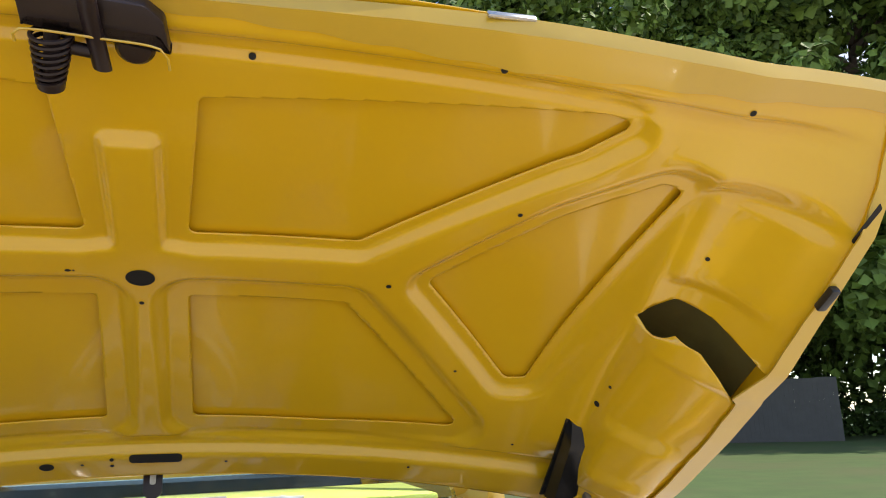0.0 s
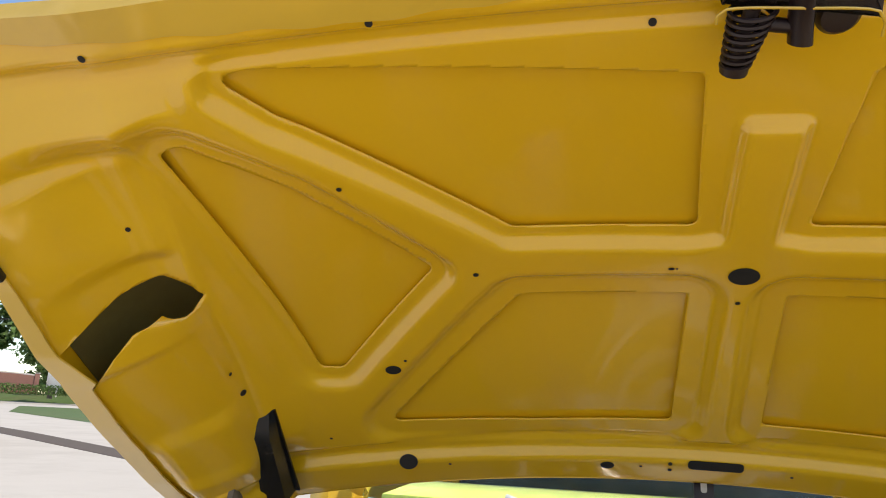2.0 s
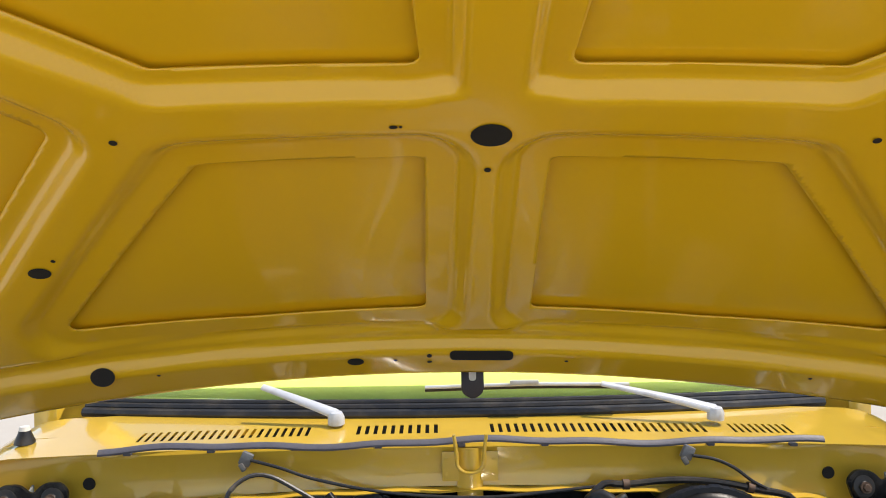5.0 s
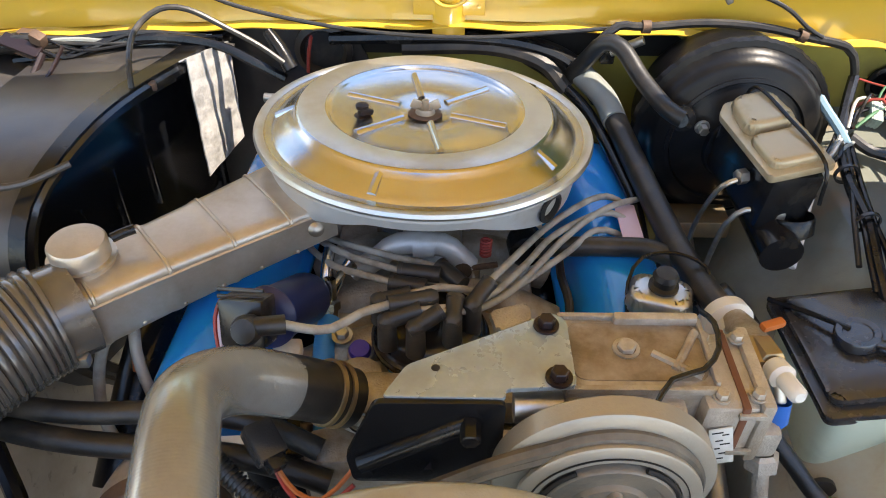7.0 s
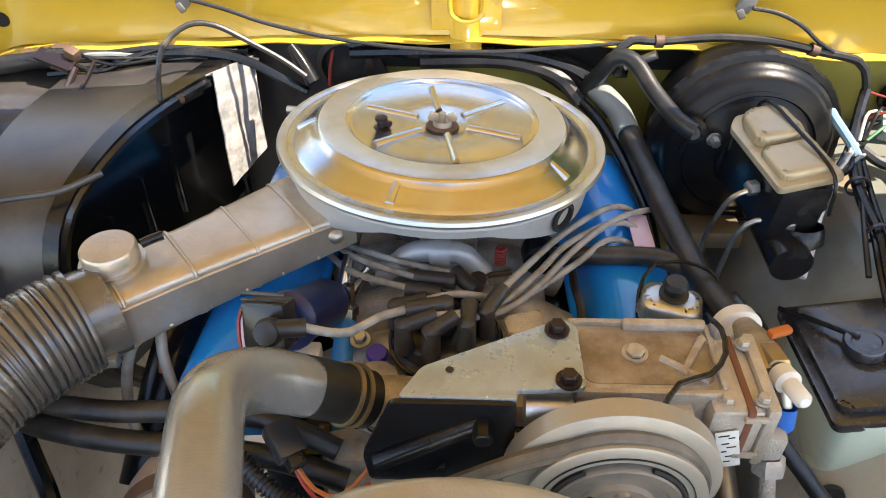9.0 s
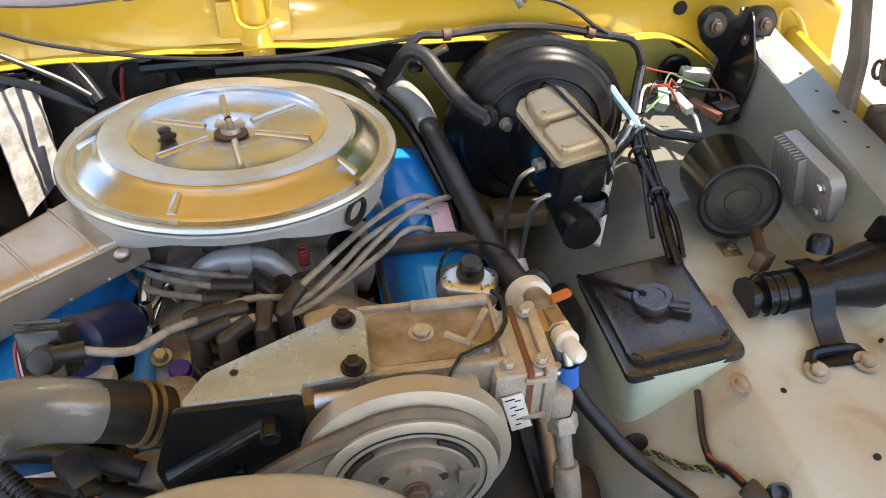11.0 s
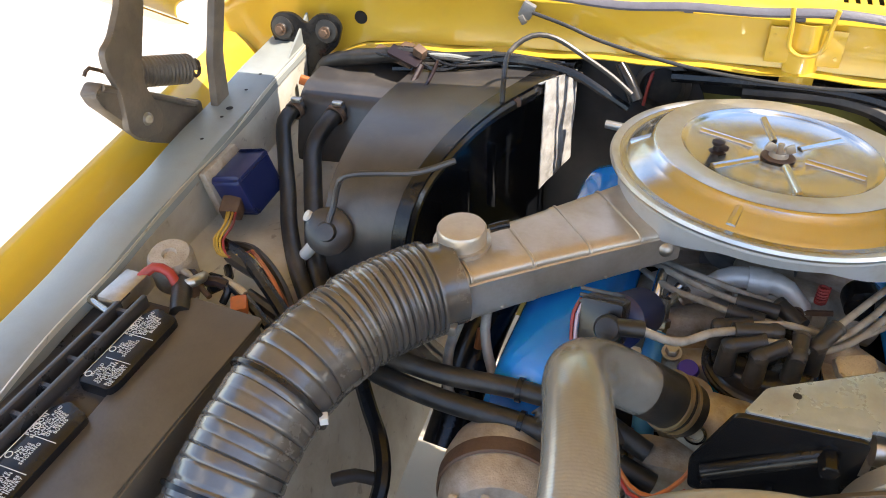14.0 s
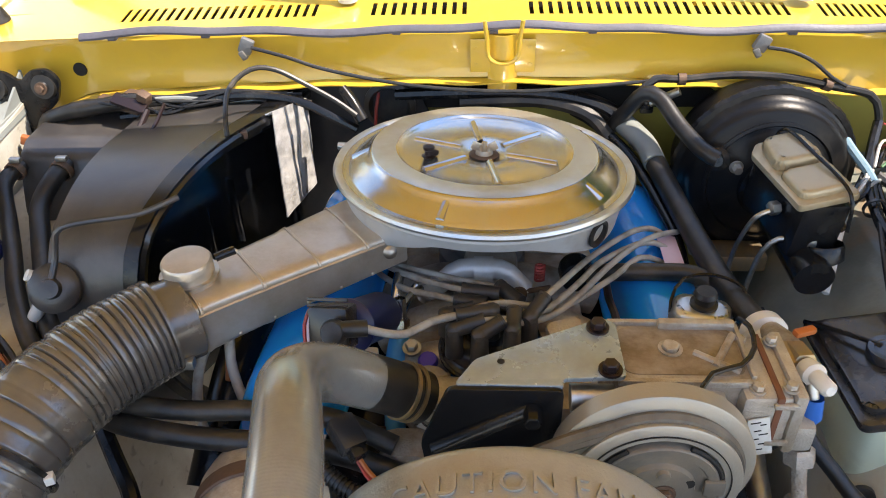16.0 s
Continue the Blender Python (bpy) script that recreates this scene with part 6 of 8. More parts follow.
# fender shelf holes
for x, y, r in ((0.599, -0.656, 0.0036), (0.653, -0.755, 0.0038), (0.615, -0.50, 0.0025), (0.76, -0.60, 0.0025), (0.645, -0.80, 0.004), (-0.62, -0.60, 0.004)):
    z = shelf_z(y) + 0.002
    child("drain_hole", lathe([(0, 0.0006), (r, 0.0006), (r, -0.004)], (x, y, z + 0.004 * math.sin(7 * y + 9 * abs(x)) + 0.003 * math.sin(23 * y)), (0.02, -0.2, 1), 16), HOLE, body, "dark round hole")
RUST_TAB = mat("bright_rust", (0.30, 0.17, 0.08), 0.6, 0.1, var=0.4, scale=60, bump=0.3, dirt=(0.42, 0.36, 0.28), dirt_amt=0.4, dirt_scale=40)
rs = thing("tank_bolt", (0.565, -0.665, 0.92), "rusty tank mounting tab", "bolt")
child("tab", (lathe([(0, 0.007), (0.006, 0.006), (0.008, 0.002), (0.014, 0.001), (0.014, 0)], (0.556, -0.637, 0.926), (0.1, -0.1, 1), 18)), RUST_TAB, rs)
wire("tank_strap", [(0.432, -0.41, 0.912), (0.46, -0.450, 0.930), (0.492, -0.492, 0.945)], 0.0035, BLACK, "thin black cap tether on the tank lid", "tether")
wire("pump_wire", [(0.522, -0.612, 0.890), (0.517, -0.630, 0.887), (0.509, -0.662, 0.876), (0.505, -0.694, 0.871), (0.515, -0.718, 0.880), (0.520, -0.742, 0.886)], 0.0045, RUBBER, "black cable below the washer tank", "wiring")
for k in range(3):
    strand = []
    for q in range(25):
        f = q / 24
        c_ = Vector((0.452 + 0.059 * f, -0.636 - 0.085 * f + 0.004 * math.sin(9 * f), 0.815 + 0.058 * f + 0.003 * math.sin(3.1 * f)))
        w_ = 26 * f + k * 2.09
        strand.append(tuple(c_ + Vector((0.0022 * math.cos(w_), 0.0022 * math.cos(w_), 0.0028 * math.sin(w_)))))
    wire("pump_wire", strand, 0.0015, (GREENW, RUBBER, TAN)[k], ("thin green", "thin black", "thin tan")[k] + " wire of the twisted pump lead", "wiring", 6)
wire("pump_wire", [(0.503, -0.690, 0.875), (0.507, -0.702, 0.877), (0.514, -0.715, 0.884), (0.519, -0.740, 0.889)], 0.0020, RED, "red wire below the washer tank", "wiring")
pm = thing("washer_pump", (0.44, -0.64, 0.8), "black washer pump grommet", "pump")
child("grommet", lathe([(0.017, 0), (0.016, 0.006), (0.008, 0.009), (0, 0.009)], (0.452, -0.622, 0.815), (-0.1, -0.9, 0.2), 20), RUBBER, pm)
pc_ = thing("wire_connector", (0.523, -0.760, 0.88), "black plug at the end of the pump wiring", "connector")
child("shell", add(box((0.523, -0.760, 0.893), (0.024, 0.030, 0.020), 0.004, (6, -40, 20)), lathe([(0.011, 0), (0.011, 0.012), (0.008, 0.012), (0.008, 0.004), (0, 0.004)], (0.539, -0.765, 0.902), (0.0, -0.5, 0.8), 20)), BLACK_BOX, pc_)
wire("heater_hose", [(0.350, -0.56, 0.94), (0.374, -0.605, 0.90), (0.400, -0.635, 0.875), (0.428, -0.662, 0.85), (0.487, -0.725, 0.83), (0.55, -0.80, 0.815)], 0.0095, RUBBER, "long black hose running forward by the tank", seg=12)
wire("heater_hose", [(0.30, -0.56, 0.84), (0.36, -0.56, 0.85), (0.42, -0.46, 0.86), (0.43, -0.36, 0.84)], 0.014, RUBBER, "black hose below the brake lines", seg=12)
wire("heater_hose", [(0.335, -0.42, 0.90), (0.36, -0.40, 0.90), (0.38, -0.39, 0.91), (0.395, -0.40, 0.89)], 0.009, RUBBER, "short black hose behind the compressor", seg=12)
stc = thing("steering_shaft", (0.42, -0.4, 0.8), "dusty steel steering shaft low in the bay", "shaft")
child("shaft", tube([(0.40, -0.05, 0.86), (0.385, -0.30, 0.80), (0.37, -0.60, 0.70)], 0.016, 14), STEEL, stc)
child("yellow_bracket", box((0.40, -0.20, 0.872), (0.09, 0.05, 0.03), 0.005), BRASS, stc, "yellow zinc bracket")
child("white_boot", tube([(0.362, -0.345, 0.895), (0.368, -0.375, 0.868), (0.376, -0.40, 0.84)], 0.014, 12), WHITE, stc, "pale stained boot")

# ---- compressor details ----
child("top_rib", box((0.215, -0.60, 1.069), (0.08, 0.010, 0.012), 0.003), DUSTY, cp)
# shallow dirty pocket on the crankcase top with a raised border
for c_, d_ in (((0.190, -0.5945, 1.0665), (0.136, 0.006, 0.007)), ((0.1235, -0.637, 1.0665), (0.005, 0.080, 0.007)), ((0.2565, -0.637, 1.0665), (0.005, 0.080, 0.007))):
    child("pocket_rim", box(c_, d_, 0.002), ALU, cp)
child("pocket_floor", prism(round_poly([(0.130, -0.672), (0.252, -0.672), (0.252, -0.602), (0.130, -0.602)], 0.014), 1.0648, 1.0662, 0.0004), GRIME, cp, "oily brown pocket floor")
for p0, p1 in (((0.222, -0.66, 1.066), (0.250, -0.615, 1.068)), ((0.205, -0.64, 1.066), (0.245, -0.668, 1.066))):
    child("web", tube([p0, p1], 0.004, 8), DUSTY, cp)
child("edge_rim", box((0.190, -0.6805, 1.063), (0.135, 0.006, 0.008), 0.002), ALU, cp)
child("top_bolt", hexbolt((0.182, -0.635, 1.0655), (0, 0, 1), 0.009, 0.006, 1.4), DUSTY, cp)
for p in ((0.258, -0.618, 1.060), (0.290, -0.618, 1.062), (0.290, -0.686, 1.062), (0.258, -0.686, 1.060)):
    child("head_bolt", hexbolt(p, (0, 0, 1), 0.006, 0.007, 1.3), ALU, cp)
for z in (1.052, 1.000):
    child("head_fin", box((0.284, -0.7000, z), (0.024, 0.005, 0.006), 0.0015), ALU, cp)
child("rear_plate", box((0.298, -0.651, 1.024), (0.012, 0.098, 0.080), 0.004), ALU, cp)
LM = Matrix.Translation((0.2668, -0.7005, 1.009)) @ Euler((0, radians(-15), 0)).to_matrix().to_4x4()
lb0 = box((0, 0, 0), (0.021, 0.0015, 0.054), 0.0004)
lb0.transform(LM)
lab = child("label", lb0, WHITE, cp, "small white paper label")
for x_, w_, z in ((-0.003, 0.010, 0.022), (0.004, 0.006, 0.018), (-0.002, 0.007, 0.010), (0.003, 0.009, 0.004), (-0.004, 0.005, -0.002), (0.002, 0.010, -0.010), (-0.002, 0.006, -0.018)):
    lb1 = box((x_, -0.001, z), (w_, 0.0006, 0.0013))
    lb1.transform(LM)
    child("printed_bar", lb1, HOLE, lab)
wire("clutch_wire", [(0.262, -0.592, 1.072), (0.268, -0.61, 1.076), (0.265, -0.64, 1.074), (0.245, -0.665, 1.073), (0.215, -0.675, 1.071), (0.195, -0.70, 1.06)], 0.0028, BLACK, "black clutch wire over the compressor", "wiring")
fb = thing("service_valve", (0.335, -0.61, 1.0), "brass and steel service valve with a blue cap", "valve")
child("elbow", tube([(0.327, -0.535, 1.002), (0.328, -0.57, 1.018), (0.324, -0.605, 1.034)], 0.015, 16), DUSTY, fb)
child("hex_block", lathe([(0.014, 0), (0.016, 0.003), (0.016, 0.030), (0.013, 0.032), (0, 0.032)], (0.324, -0.600, 1.034), (0.1, -0.95, 0.15), 6), BRASS, fb)
child("stem", lathe([(0.012, 0), (0.013, 0.016), (0.009, 0.020), (0.0085, 0.044), (0.005, 0.048), (0, 0.048)], (0.327, -0.635, 1.042), (0.1, -0.95, 0.25), 20), WHITE, fb, "pale capped valve stem")
child("flange_body", box((0.314, -0.615, 1.030), (0.022, 0.036, 0.034), 0.005, (0, 0, 8)), BRASS, fb)
child("red_cap", box((0.340, -0.585, 1.048), (0.026, 0.010, 0.008), 0.003, (0, 0, 20)), ORANGE, fb, "orange-red plastic tag")
child("blue_cap", lathe([(0.0105, 0), (0.0105, 0.024), (0.008, 0.028), (0, 0.028)], (0.330, -0.660, 1.024), (0.05, -0.25, -1), 10), mat("blue_cap_plastic", (0.02, 0.14, 0.50), 0.4), fb, "bright blue service cap")
child("blue_cap_neck", tube([(0.327, -0.650, 1.040), (0.330, -0.660, 1.022)], 0.006, 10), STEEL, fb)
child("discharge_block", box((0.318, -0.672, 0.988), (0.026, 0.030, 0.036), 0.006), ALU, fb)
child("discharge_nut", lathe([(0.013, 0), (0.017, 0.004), (0.017, 0.018), (0.012, 0.020)], (0.324, -0.676, 0.966), (0.10, -0.35, -0.9), 6), ALU, fb)
child("discharge_pipe", tube([(0.326, -0.684, 0.945), (0.329, -0.702, 0.905), (0.331, -0.72, 0.86), (0.332, -0.74, 0.80)], 0.0085, 14), ALU, fb)
child("ferrule", tube([(0.328, -0.700, 0.910), (0.331, -0.722, 0.862)], 0.016, 16, rfun=lambda s: 0.0135 + 0.0015 * abs(math.sin(s * 300))), ALU, fb)
child("small_valve", lathe([(0.006, 0), (0.006, 0.018), (0.004, 0.020), (0.004, 0.028), (0, 0.028)], (0.316, -0.660, 1.003), (0, -0.2, 1), 12), STEEL, fb)
# pulley face details
for k in range(3):
    a = radians(120 * k + 35)
    child("slot", tube([(PC[0] + 0.0605 * math.cos(a + q_), PC[1] - 0.0445, PC[2] + 0.0605 * math.sin(a + q_)) for q_ in np.linspace(-0.55, 0.55, 12)], 0.0026, 6, raw=True), HOLE, pl)
    a += 0.9
    child("rivet", lathe([(0.007, 0), (0.006, 0.004), (0, 0.005)], (PC[0] + 0.026 * math.cos(a), PC[1] - 0.050, PC[2] + 0.026 * math.sin(a)), (0, -1, 0), 14), CLUTCH, pl)
    child("rivet_hole", lathe([(0, 0.001), (0.0055, 0.001), (0.006, 0)], (PC[0] + 0.030 * math.cos(a + 1.0), PC[1] - 0.0495, PC[2] + 0.030 * math.sin(a + 1.0)), (0, -1, 0), 12), HOLE, pl)
child("hub_nut", hexbolt((PC[0] + 0.004, PC[1] - 0.051, PC[2]), (0, -1, 0), 0.009, 0.008, 1.4), RUST, pl)
child("clutch_tab", box((PC[0] + 0.052, PC[1] - 0.049, PC[2] + 0.006), (0.020, 0.005, 0.020), 0.002), CLUTCH, pl)
# belt round the groove, running down to the crank
be = thing("drive_belt", (0.1, -0.745, 0.95), "worn black v-belt round the compressor pulley", "belt")
BY = PC[1] - 0.029
BC = [(PC[0] + 0.079 * math.cos(a), BY, PC[2] + 0.079 * math.sin(a)) for a in np.linspace(radians(122), radians(-60), 40)]
BL = [(-0.22, BY, 0.855), (-0.10, BY, 0.935), (0.0, BY, 1.000), (0.06, BY, 1.040)] + BC + [(0.15, BY, 0.83), (0.08, BY, 0.68)]
BELT = mat("belt_rubber", (0.05, 0.045, 0.038), 0.55, var=0.3, scale=50, dirt=(0.18, 0.15, 0.11), dirt_amt=0.6, dirt_scale=20)
child("upper_run", tube(BL[:5], 0.0075, 8), BELT, be)
child("pulley_wrap", tube(BC, 0.0075, 8), BELT, be)
child("lower_run", tube([BC[-1]] + BL[-2:], 0.0075, 8), BELT, be)
child("inner_rib", tube([(x, y - 0.006, z - 0.003) for x, y, z in BL[:5]], 0.004, 6), BELT, be)
# bracket arm
child("arm", tube([(0.036, -0.713, 1.057), (-0.01, -0.715, 1.030), (-0.062, -0.717, 0.998)], 0.008, 8, squash=0.5), BLACK, br)
for p in ((-0.055, -0.709, 0.985), (0.0, -0.709, 0.99), (0.05, -0.709, 0.99)):
    child("bolt", hexbolt(p, (0, -1, 0), 0.006, 0.008), BLACK, br)
child("spacer", tube([(0.075, -0.69, 1.050), (0.118, -0.69, 1.050)], 0.014, 16), STEEL, br)

# ---- shroud lettering ----
def letters(text, size, thick):
    cu = bpy.data.curves.new("letters", "FONT")
    cu.body, cu.size, cu.extrude, cu.align_x, cu.align_y, cu.space_character = text, size, thick, "CENTER", "CENTER", 1.15
    ob = bpy.data.objects.new("letters", cu)
    scene.collection.objects.link(ob)
    me = bpy.data.meshes.new_from_object(ob.evaluated_get(bpy.context.evaluated_depsgraph_get()))
    bpy.data.objects.remove(ob)
    bm = bmesh.new()
    bm.from_mesh(me)
    bpy.data.meshes.remove(me)
    return bm


lt = letters("CAUTION FAN", 0.029, 0.0012)
for v in lt.verts:
    x, y, z = v.co
    a = x / SH_R
    r = SH_R + 0.0015 + z
    v.co = (SH_C.x + r * math.sin(a), -0.842 + y, SH_C.z + r * math.cos(a))
child("raised_letters", lt, SHROUD, fs, "raised warning letters", flat=True)
child("warning_sticker", sheet(lambda u, v: (SH_C.x + (SH_R + 0.001) * math.sin(lerp(0.10, 0.42, u)), -0.868 - 0.03 * v - 0.008 * (2 * u - 1) ** 2, SH_C.z + (SH_R + 0.001) * math.cos(lerp(0.10, 0.42, u))), 10, 2, 0.0006), mat("orange_sticker", (0.62, 0.30, 0.08), 0.5, var=0.1), fs, "orange warning sticker")

hr = thing("hinge_reinforcement", (0.79, -0.08, 1.0), "black painted reinforcement plate below the hood hinge", "plate")
hrb = prism(round_poly([(-0.030, 1.128), (-0.060, 1.122), (-0.128, 1.062), (-0.142, 1.020), (-0.138, 0.965), (-0.095, 0.945), (-0.045, 0.950), (-0.028, 1.03)], 0.012), -0.002, 0.002, 0.001)
for v_ in hrb.verts:
    v_.co = Vector((0.7815 + 0.245 * (v_.co.y - 1.0) + v_.co.z, v_.co.x, v_.co.y))
child("plate", hrb, BLACK, hr)
for y_, z_ in ((-0.075, 1.085), (-0.105, 0.990), (-0.060, 0.985)):
    child("bolt", hexbolt((0.779 + 0.245 * (z_ - 1.0), y_, z_), (-1, 0, 0.24), 0.006, 0.005), RUST, hr)

# ---- engine top: carburettor, distributor, coil, wires ----
cbt = thing("carburettor", (AX, -0.30, 0.92), "grey cast carburettor under the air cleaner", "carburettor")
child("throat", lathe([(0.065, 0.92), (0.065, 0.95), (0.055, 0.96), (0.055, 1.0)], (AX, AY, 0), seg=32), SILVER_GREY, cbt)
child("fuel_bowl", box((0.0, -0.365, 0.962), (0.075, 0.05, 0.045), 0.010), ALU, cbt)
child("cross_pipe", tube([(-0.085, -0.408, 0.958), (-0.062, -0.408, 0.978), (-0.040, -0.402, 0.992), (0.012, -0.402, 0.992), (0.030, -0.406, 0.980), (0.046, -0.408, 0.962)], 0.014, 14), PAN, cbt, "pale cast cross pipe")
child("front_plate", box((0.0, -0.398, 0.966), (0.070, 0.020, 0.022), 0.004), PAN, cbt)
child("pipe_band", clampband((-0.010, -0.402, 0.992), (1, 0, 0), 0.0150, 0.026), PAN, cbt)
child("threaded_end", tube([(-0.096, -0.410, 0.948), (-0.074, -0.409, 0.968)], 0.011, 12, 0.002, rfun=lambda s: 0.010 + 0.0015 * math.sin(s * 2500)), STEEL, cbt)
child("choke_spring", tube([(0.066 + 0.006 * math.cos(a), -0.400 + 0.006 * math.sin(a), 0.972 + 0.0007 * a) for a in np.linspace(0, 2 * math.pi * 6, 70)], 0.0018, 6, raw=True), RED, cbt, "small red spring")
child("choke_housing", lathe([(0.022, 0), (0.024, 0.006), (0.024, 0.03), (0.018, 0.034), (0, 0.034)], (0.118, -0.355, 0.965), (0.1, -1, 0), 24), BLACK, cbt)
child("lever", add(box((0.056, -0.418, 0.969), (0.05, 0.004, 0.007), 0.001, (0, -12, 0)), lathe([(0.011, 0), (0.011, 0.004), (0, 0.004)], (0.038, -0.420, 0.966), (0, -1, 0), 16)), RUST, cbt)
child("linkage_rod", tube([(0.045, -0.40, 0.955), (0.055, -0.42, 0.935), (0.062, -0.425, 0.91)], 0.004, 8), STEEL, cbt)
child("bracket", box((0.068, -0.41, 0.935), (0.018, 0.012, 0.06), 0.003), ALU, cbt)
# air cleaner side port
child("side_port", lathe([(0.016, 0), (0.019, 0.001), (0.019, 0.004), (0.014, 0.005), (0.013, -0.004), (0, -0.004)], (0.133, -0.418, 1.058), (0.74, -0.67, -0.05), 24), HOLE, ac, "round dark port")

# the engine sits tail down, so the lid leans back
ac.matrix_basis = pose(-0.0098, -0.283, 1.115, -4.49, 0, 0) @ pose(0, 0, 0, 0, 1.83, 0) @ Matrix.Translation((-AX, -AY, -1.1155)) @ Matrix.Translation(ac.location)

ds = thing("distributor", (0.0, -0.523, 0.93), "black distributor cap on a blue housing", "distributor")
DX, DY = 0.0, -0.523
child("base", lathe([(0.040, 0.87), (0.050, 0.91), (0.056, 0.935), (0.057, 0.957)], (DX, DY, 0), seg=40), BLUE, ds, "blue painted housing")
child("cap", lathe([(0.062, 0.956), (0.064, 0.960), (0.064, 0.966), (0.060, 0.969), (0.057, 0.985), (0.052, 0.990), (0.030, 0.992), (0, 0.992)], (DX, DY, 0), seg=48), CAP, ds, "dusty black plastic cap")
child("cap_lip", lathe([(0.063, 0.958), (0.0665, 0.959), (0.0665, 0.963), (0.063, 0.964)], (DX, DY, 0), seg=48, close=True), CAP, ds)
child("cap_step", lathe([(0.061, 0.970), (0.063, 0.972), (0.061, 0.975)], (DX, DY, 0), seg=48), CAP, ds)
child("clip", box((DX + 0.012, DY - 0.065, 0.968), (0.018, 0.004, 0.010), 0.001, (0, 0, 10)), BRASS, ds, "small brass clip")


def boot(p, e, lab="dusty black rubber elbow ignition boot", zb=0.985):
    p, e = Vector(p), Vector(e)
    d = (e - p).normalized()
    b_ = thing("ignition_boot", tuple(p), lab, "boot", "ignition boots")
    child("stub", tube([Vector((p.x, p.y, zb)), p + Vector((0, 0, 0.004))], 0.0100, 14, rfun=lambda s: 0.0112 - 0.03 * s), BOOT, b_)
    child("knuckle", lathe([(0, -0.010), (0.007, -0.0085), (0.010, -0.003), (0.010, 0.003), (0.007, 0.0085), (0, 0.010)], tuple(p), tuple(d), 14), BOOT, b_)
    child("elbow", tube([p - d * 0.003, e], 0.0092, 14), BOOT, b_)
    child("elbow_end", lathe([(0.0065, 0.0), (0.0098, 0.0), (0.0098, 0.004), (0.0065, 0.004)], tuple(e - d * 0.003), tuple(d), 14, close=True), BOOT, b_)


def plug(pts, r=0.0042):
    t = thing("ignition_wire", tuple(pts[0]), "grey silicone ignition wire", "wire", "ignition wires")
    child("sheath", tube(pts, r, 10), WIRE_GREY, t)


boot((-0.015, -0.571, 1.024), (0.011, -0.556, 1.033))
boot((0.023, -0.560, 1.026), (0.026, -0.536, 1.034))
boot((0.044, -0.538, 1.025), (0.063, -0.513, 1.035))
boot((-0.045, -0.561, 1.023), (-0.010, -0.553, 1.031))
boot((-0.055, -0.523, 1.014), (-0.022, -0.518, 1.020))
boot((-0.001, -0.536, 1.032), (-0.043, -0.548, 1.034), "centre black rubber ignition boot with the coil wire")
R_END = [[(0.142, -0.385, 1.008), (0.205, -0.325, 1.005), (0.245, -0.300, 0.985), (0.275, -0.30, 0.945), (0.285, -0.31, 0.90)],
         [(0.150, -0.392, 1.000), (0.215, -0.345, 0.998), (0.255, -0.335, 0.975), (0.280, -0.35, 0.935), (0.29, -0.36, 0.89)],
         [(0.157, -0.400, 0.996), (0.200, -0.36, 1.004), (0.240, -0.325, 0.998), (0.290, -0.275, 0.965), (0.31, -0.26, 0.92)],
         [(0.160, -0.415, 0.988), (0.205, -0.37, 0.99), (0.245, -0.36, 0.97), (0.262, -0.375, 0.945)]]
for lead, mid in zip(([(0.061, -0.515, 1.034), (0.085, -0.475, 1.026)],
                      [(-0.012, -0.5535, 1.031), (0.012, -0.549, 1.030), (0.040, -0.530, 1.016), (0.072, -0.505, 1.014), (0.110, -0.455, 1.010)],
                      [(0.009, -0.557, 1.032), (0.030, -0.546, 1.022), (0.062, -0.520, 1.006), (0.100, -0.480, 1.000)],
                      [(-0.024, -0.5185, 1.020), (0.010, -0.512, 1.024), (0.045, -0.507, 1.016), (0.085, -0.488, 0.996)]), R_END):
    plug(lead + mid)
for sleeve, run in ((((0.036, -0.486, 1.004), (0.012, -0.460, 1.006)), [(-0.030, -0.440, 1.000), (-0.085, -0.418, 0.998), (-0.135, -0.380, 0.985), (-0.165, -0.32, 0.955), (-0.18, -0.28, 0.94)]),
                    (((0.010, -0.472, 1.006), (-0.033, -0.466, 1.006)), [(-0.060, -0.452, 1.002), (-0.105, -0.425, 0.996), (-0.143, -0.375, 0.975), (-0.17, -0.32, 0.948), (-0.185, -0.28, 0.93)]),
                    (((-0.006, -0.491, 1.004), (-0.042, -0.484, 1.004)), [(-0.068, -0.468, 0.998), (-0.112, -0.438, 0.985), (-0.150, -0.385, 0.965), (-0.17, -0.33, 0.94)])):
    b_ = thing("ignition_boot", sleeve[0], "straight dusty black rubber ignition boot", "boot", "ignition boots")
    child("sleeve", tube(list(sleeve), 0.0098, 14), BOOT, b_)
    child("end_ring", lathe([(0.0065, 0.0), (0.0105, 0.0), (0.0105, 0.005), (0.0065, 0.005)], sleeve[1], tuple(Vector(sleeve[1]) - Vector(sleeve[0])), 14, close=True), BOOT, b_)
    plug([sleeve[1]] + run)
plug([(-0.142, -0.604, 1.062), (-0.118, -0.599, 1.050), (-0.096, -0.593, 1.045), (-0.070, -0.570, 1.043), (-0.042, -0.548, 1.034)], 0.0048)
cl_ = thing("ignition_coil", (-0.17, -0.56, 1.0), "dark ignition coil with a grey clip connector", "coil")
child("can", lathe([(0, -0.09), (0.028, -0.088), (0.030, -0.08), (0.030, 0.0), (0.033, 0.002), (0.033, 0.008), (0.029, 0.012), (0.020, 0.016), (0, 0.018)], (-0.166, -0.552, 1.020), (-0.25, -0.75, 0.45), 36), BLUE_DARK, cl_)
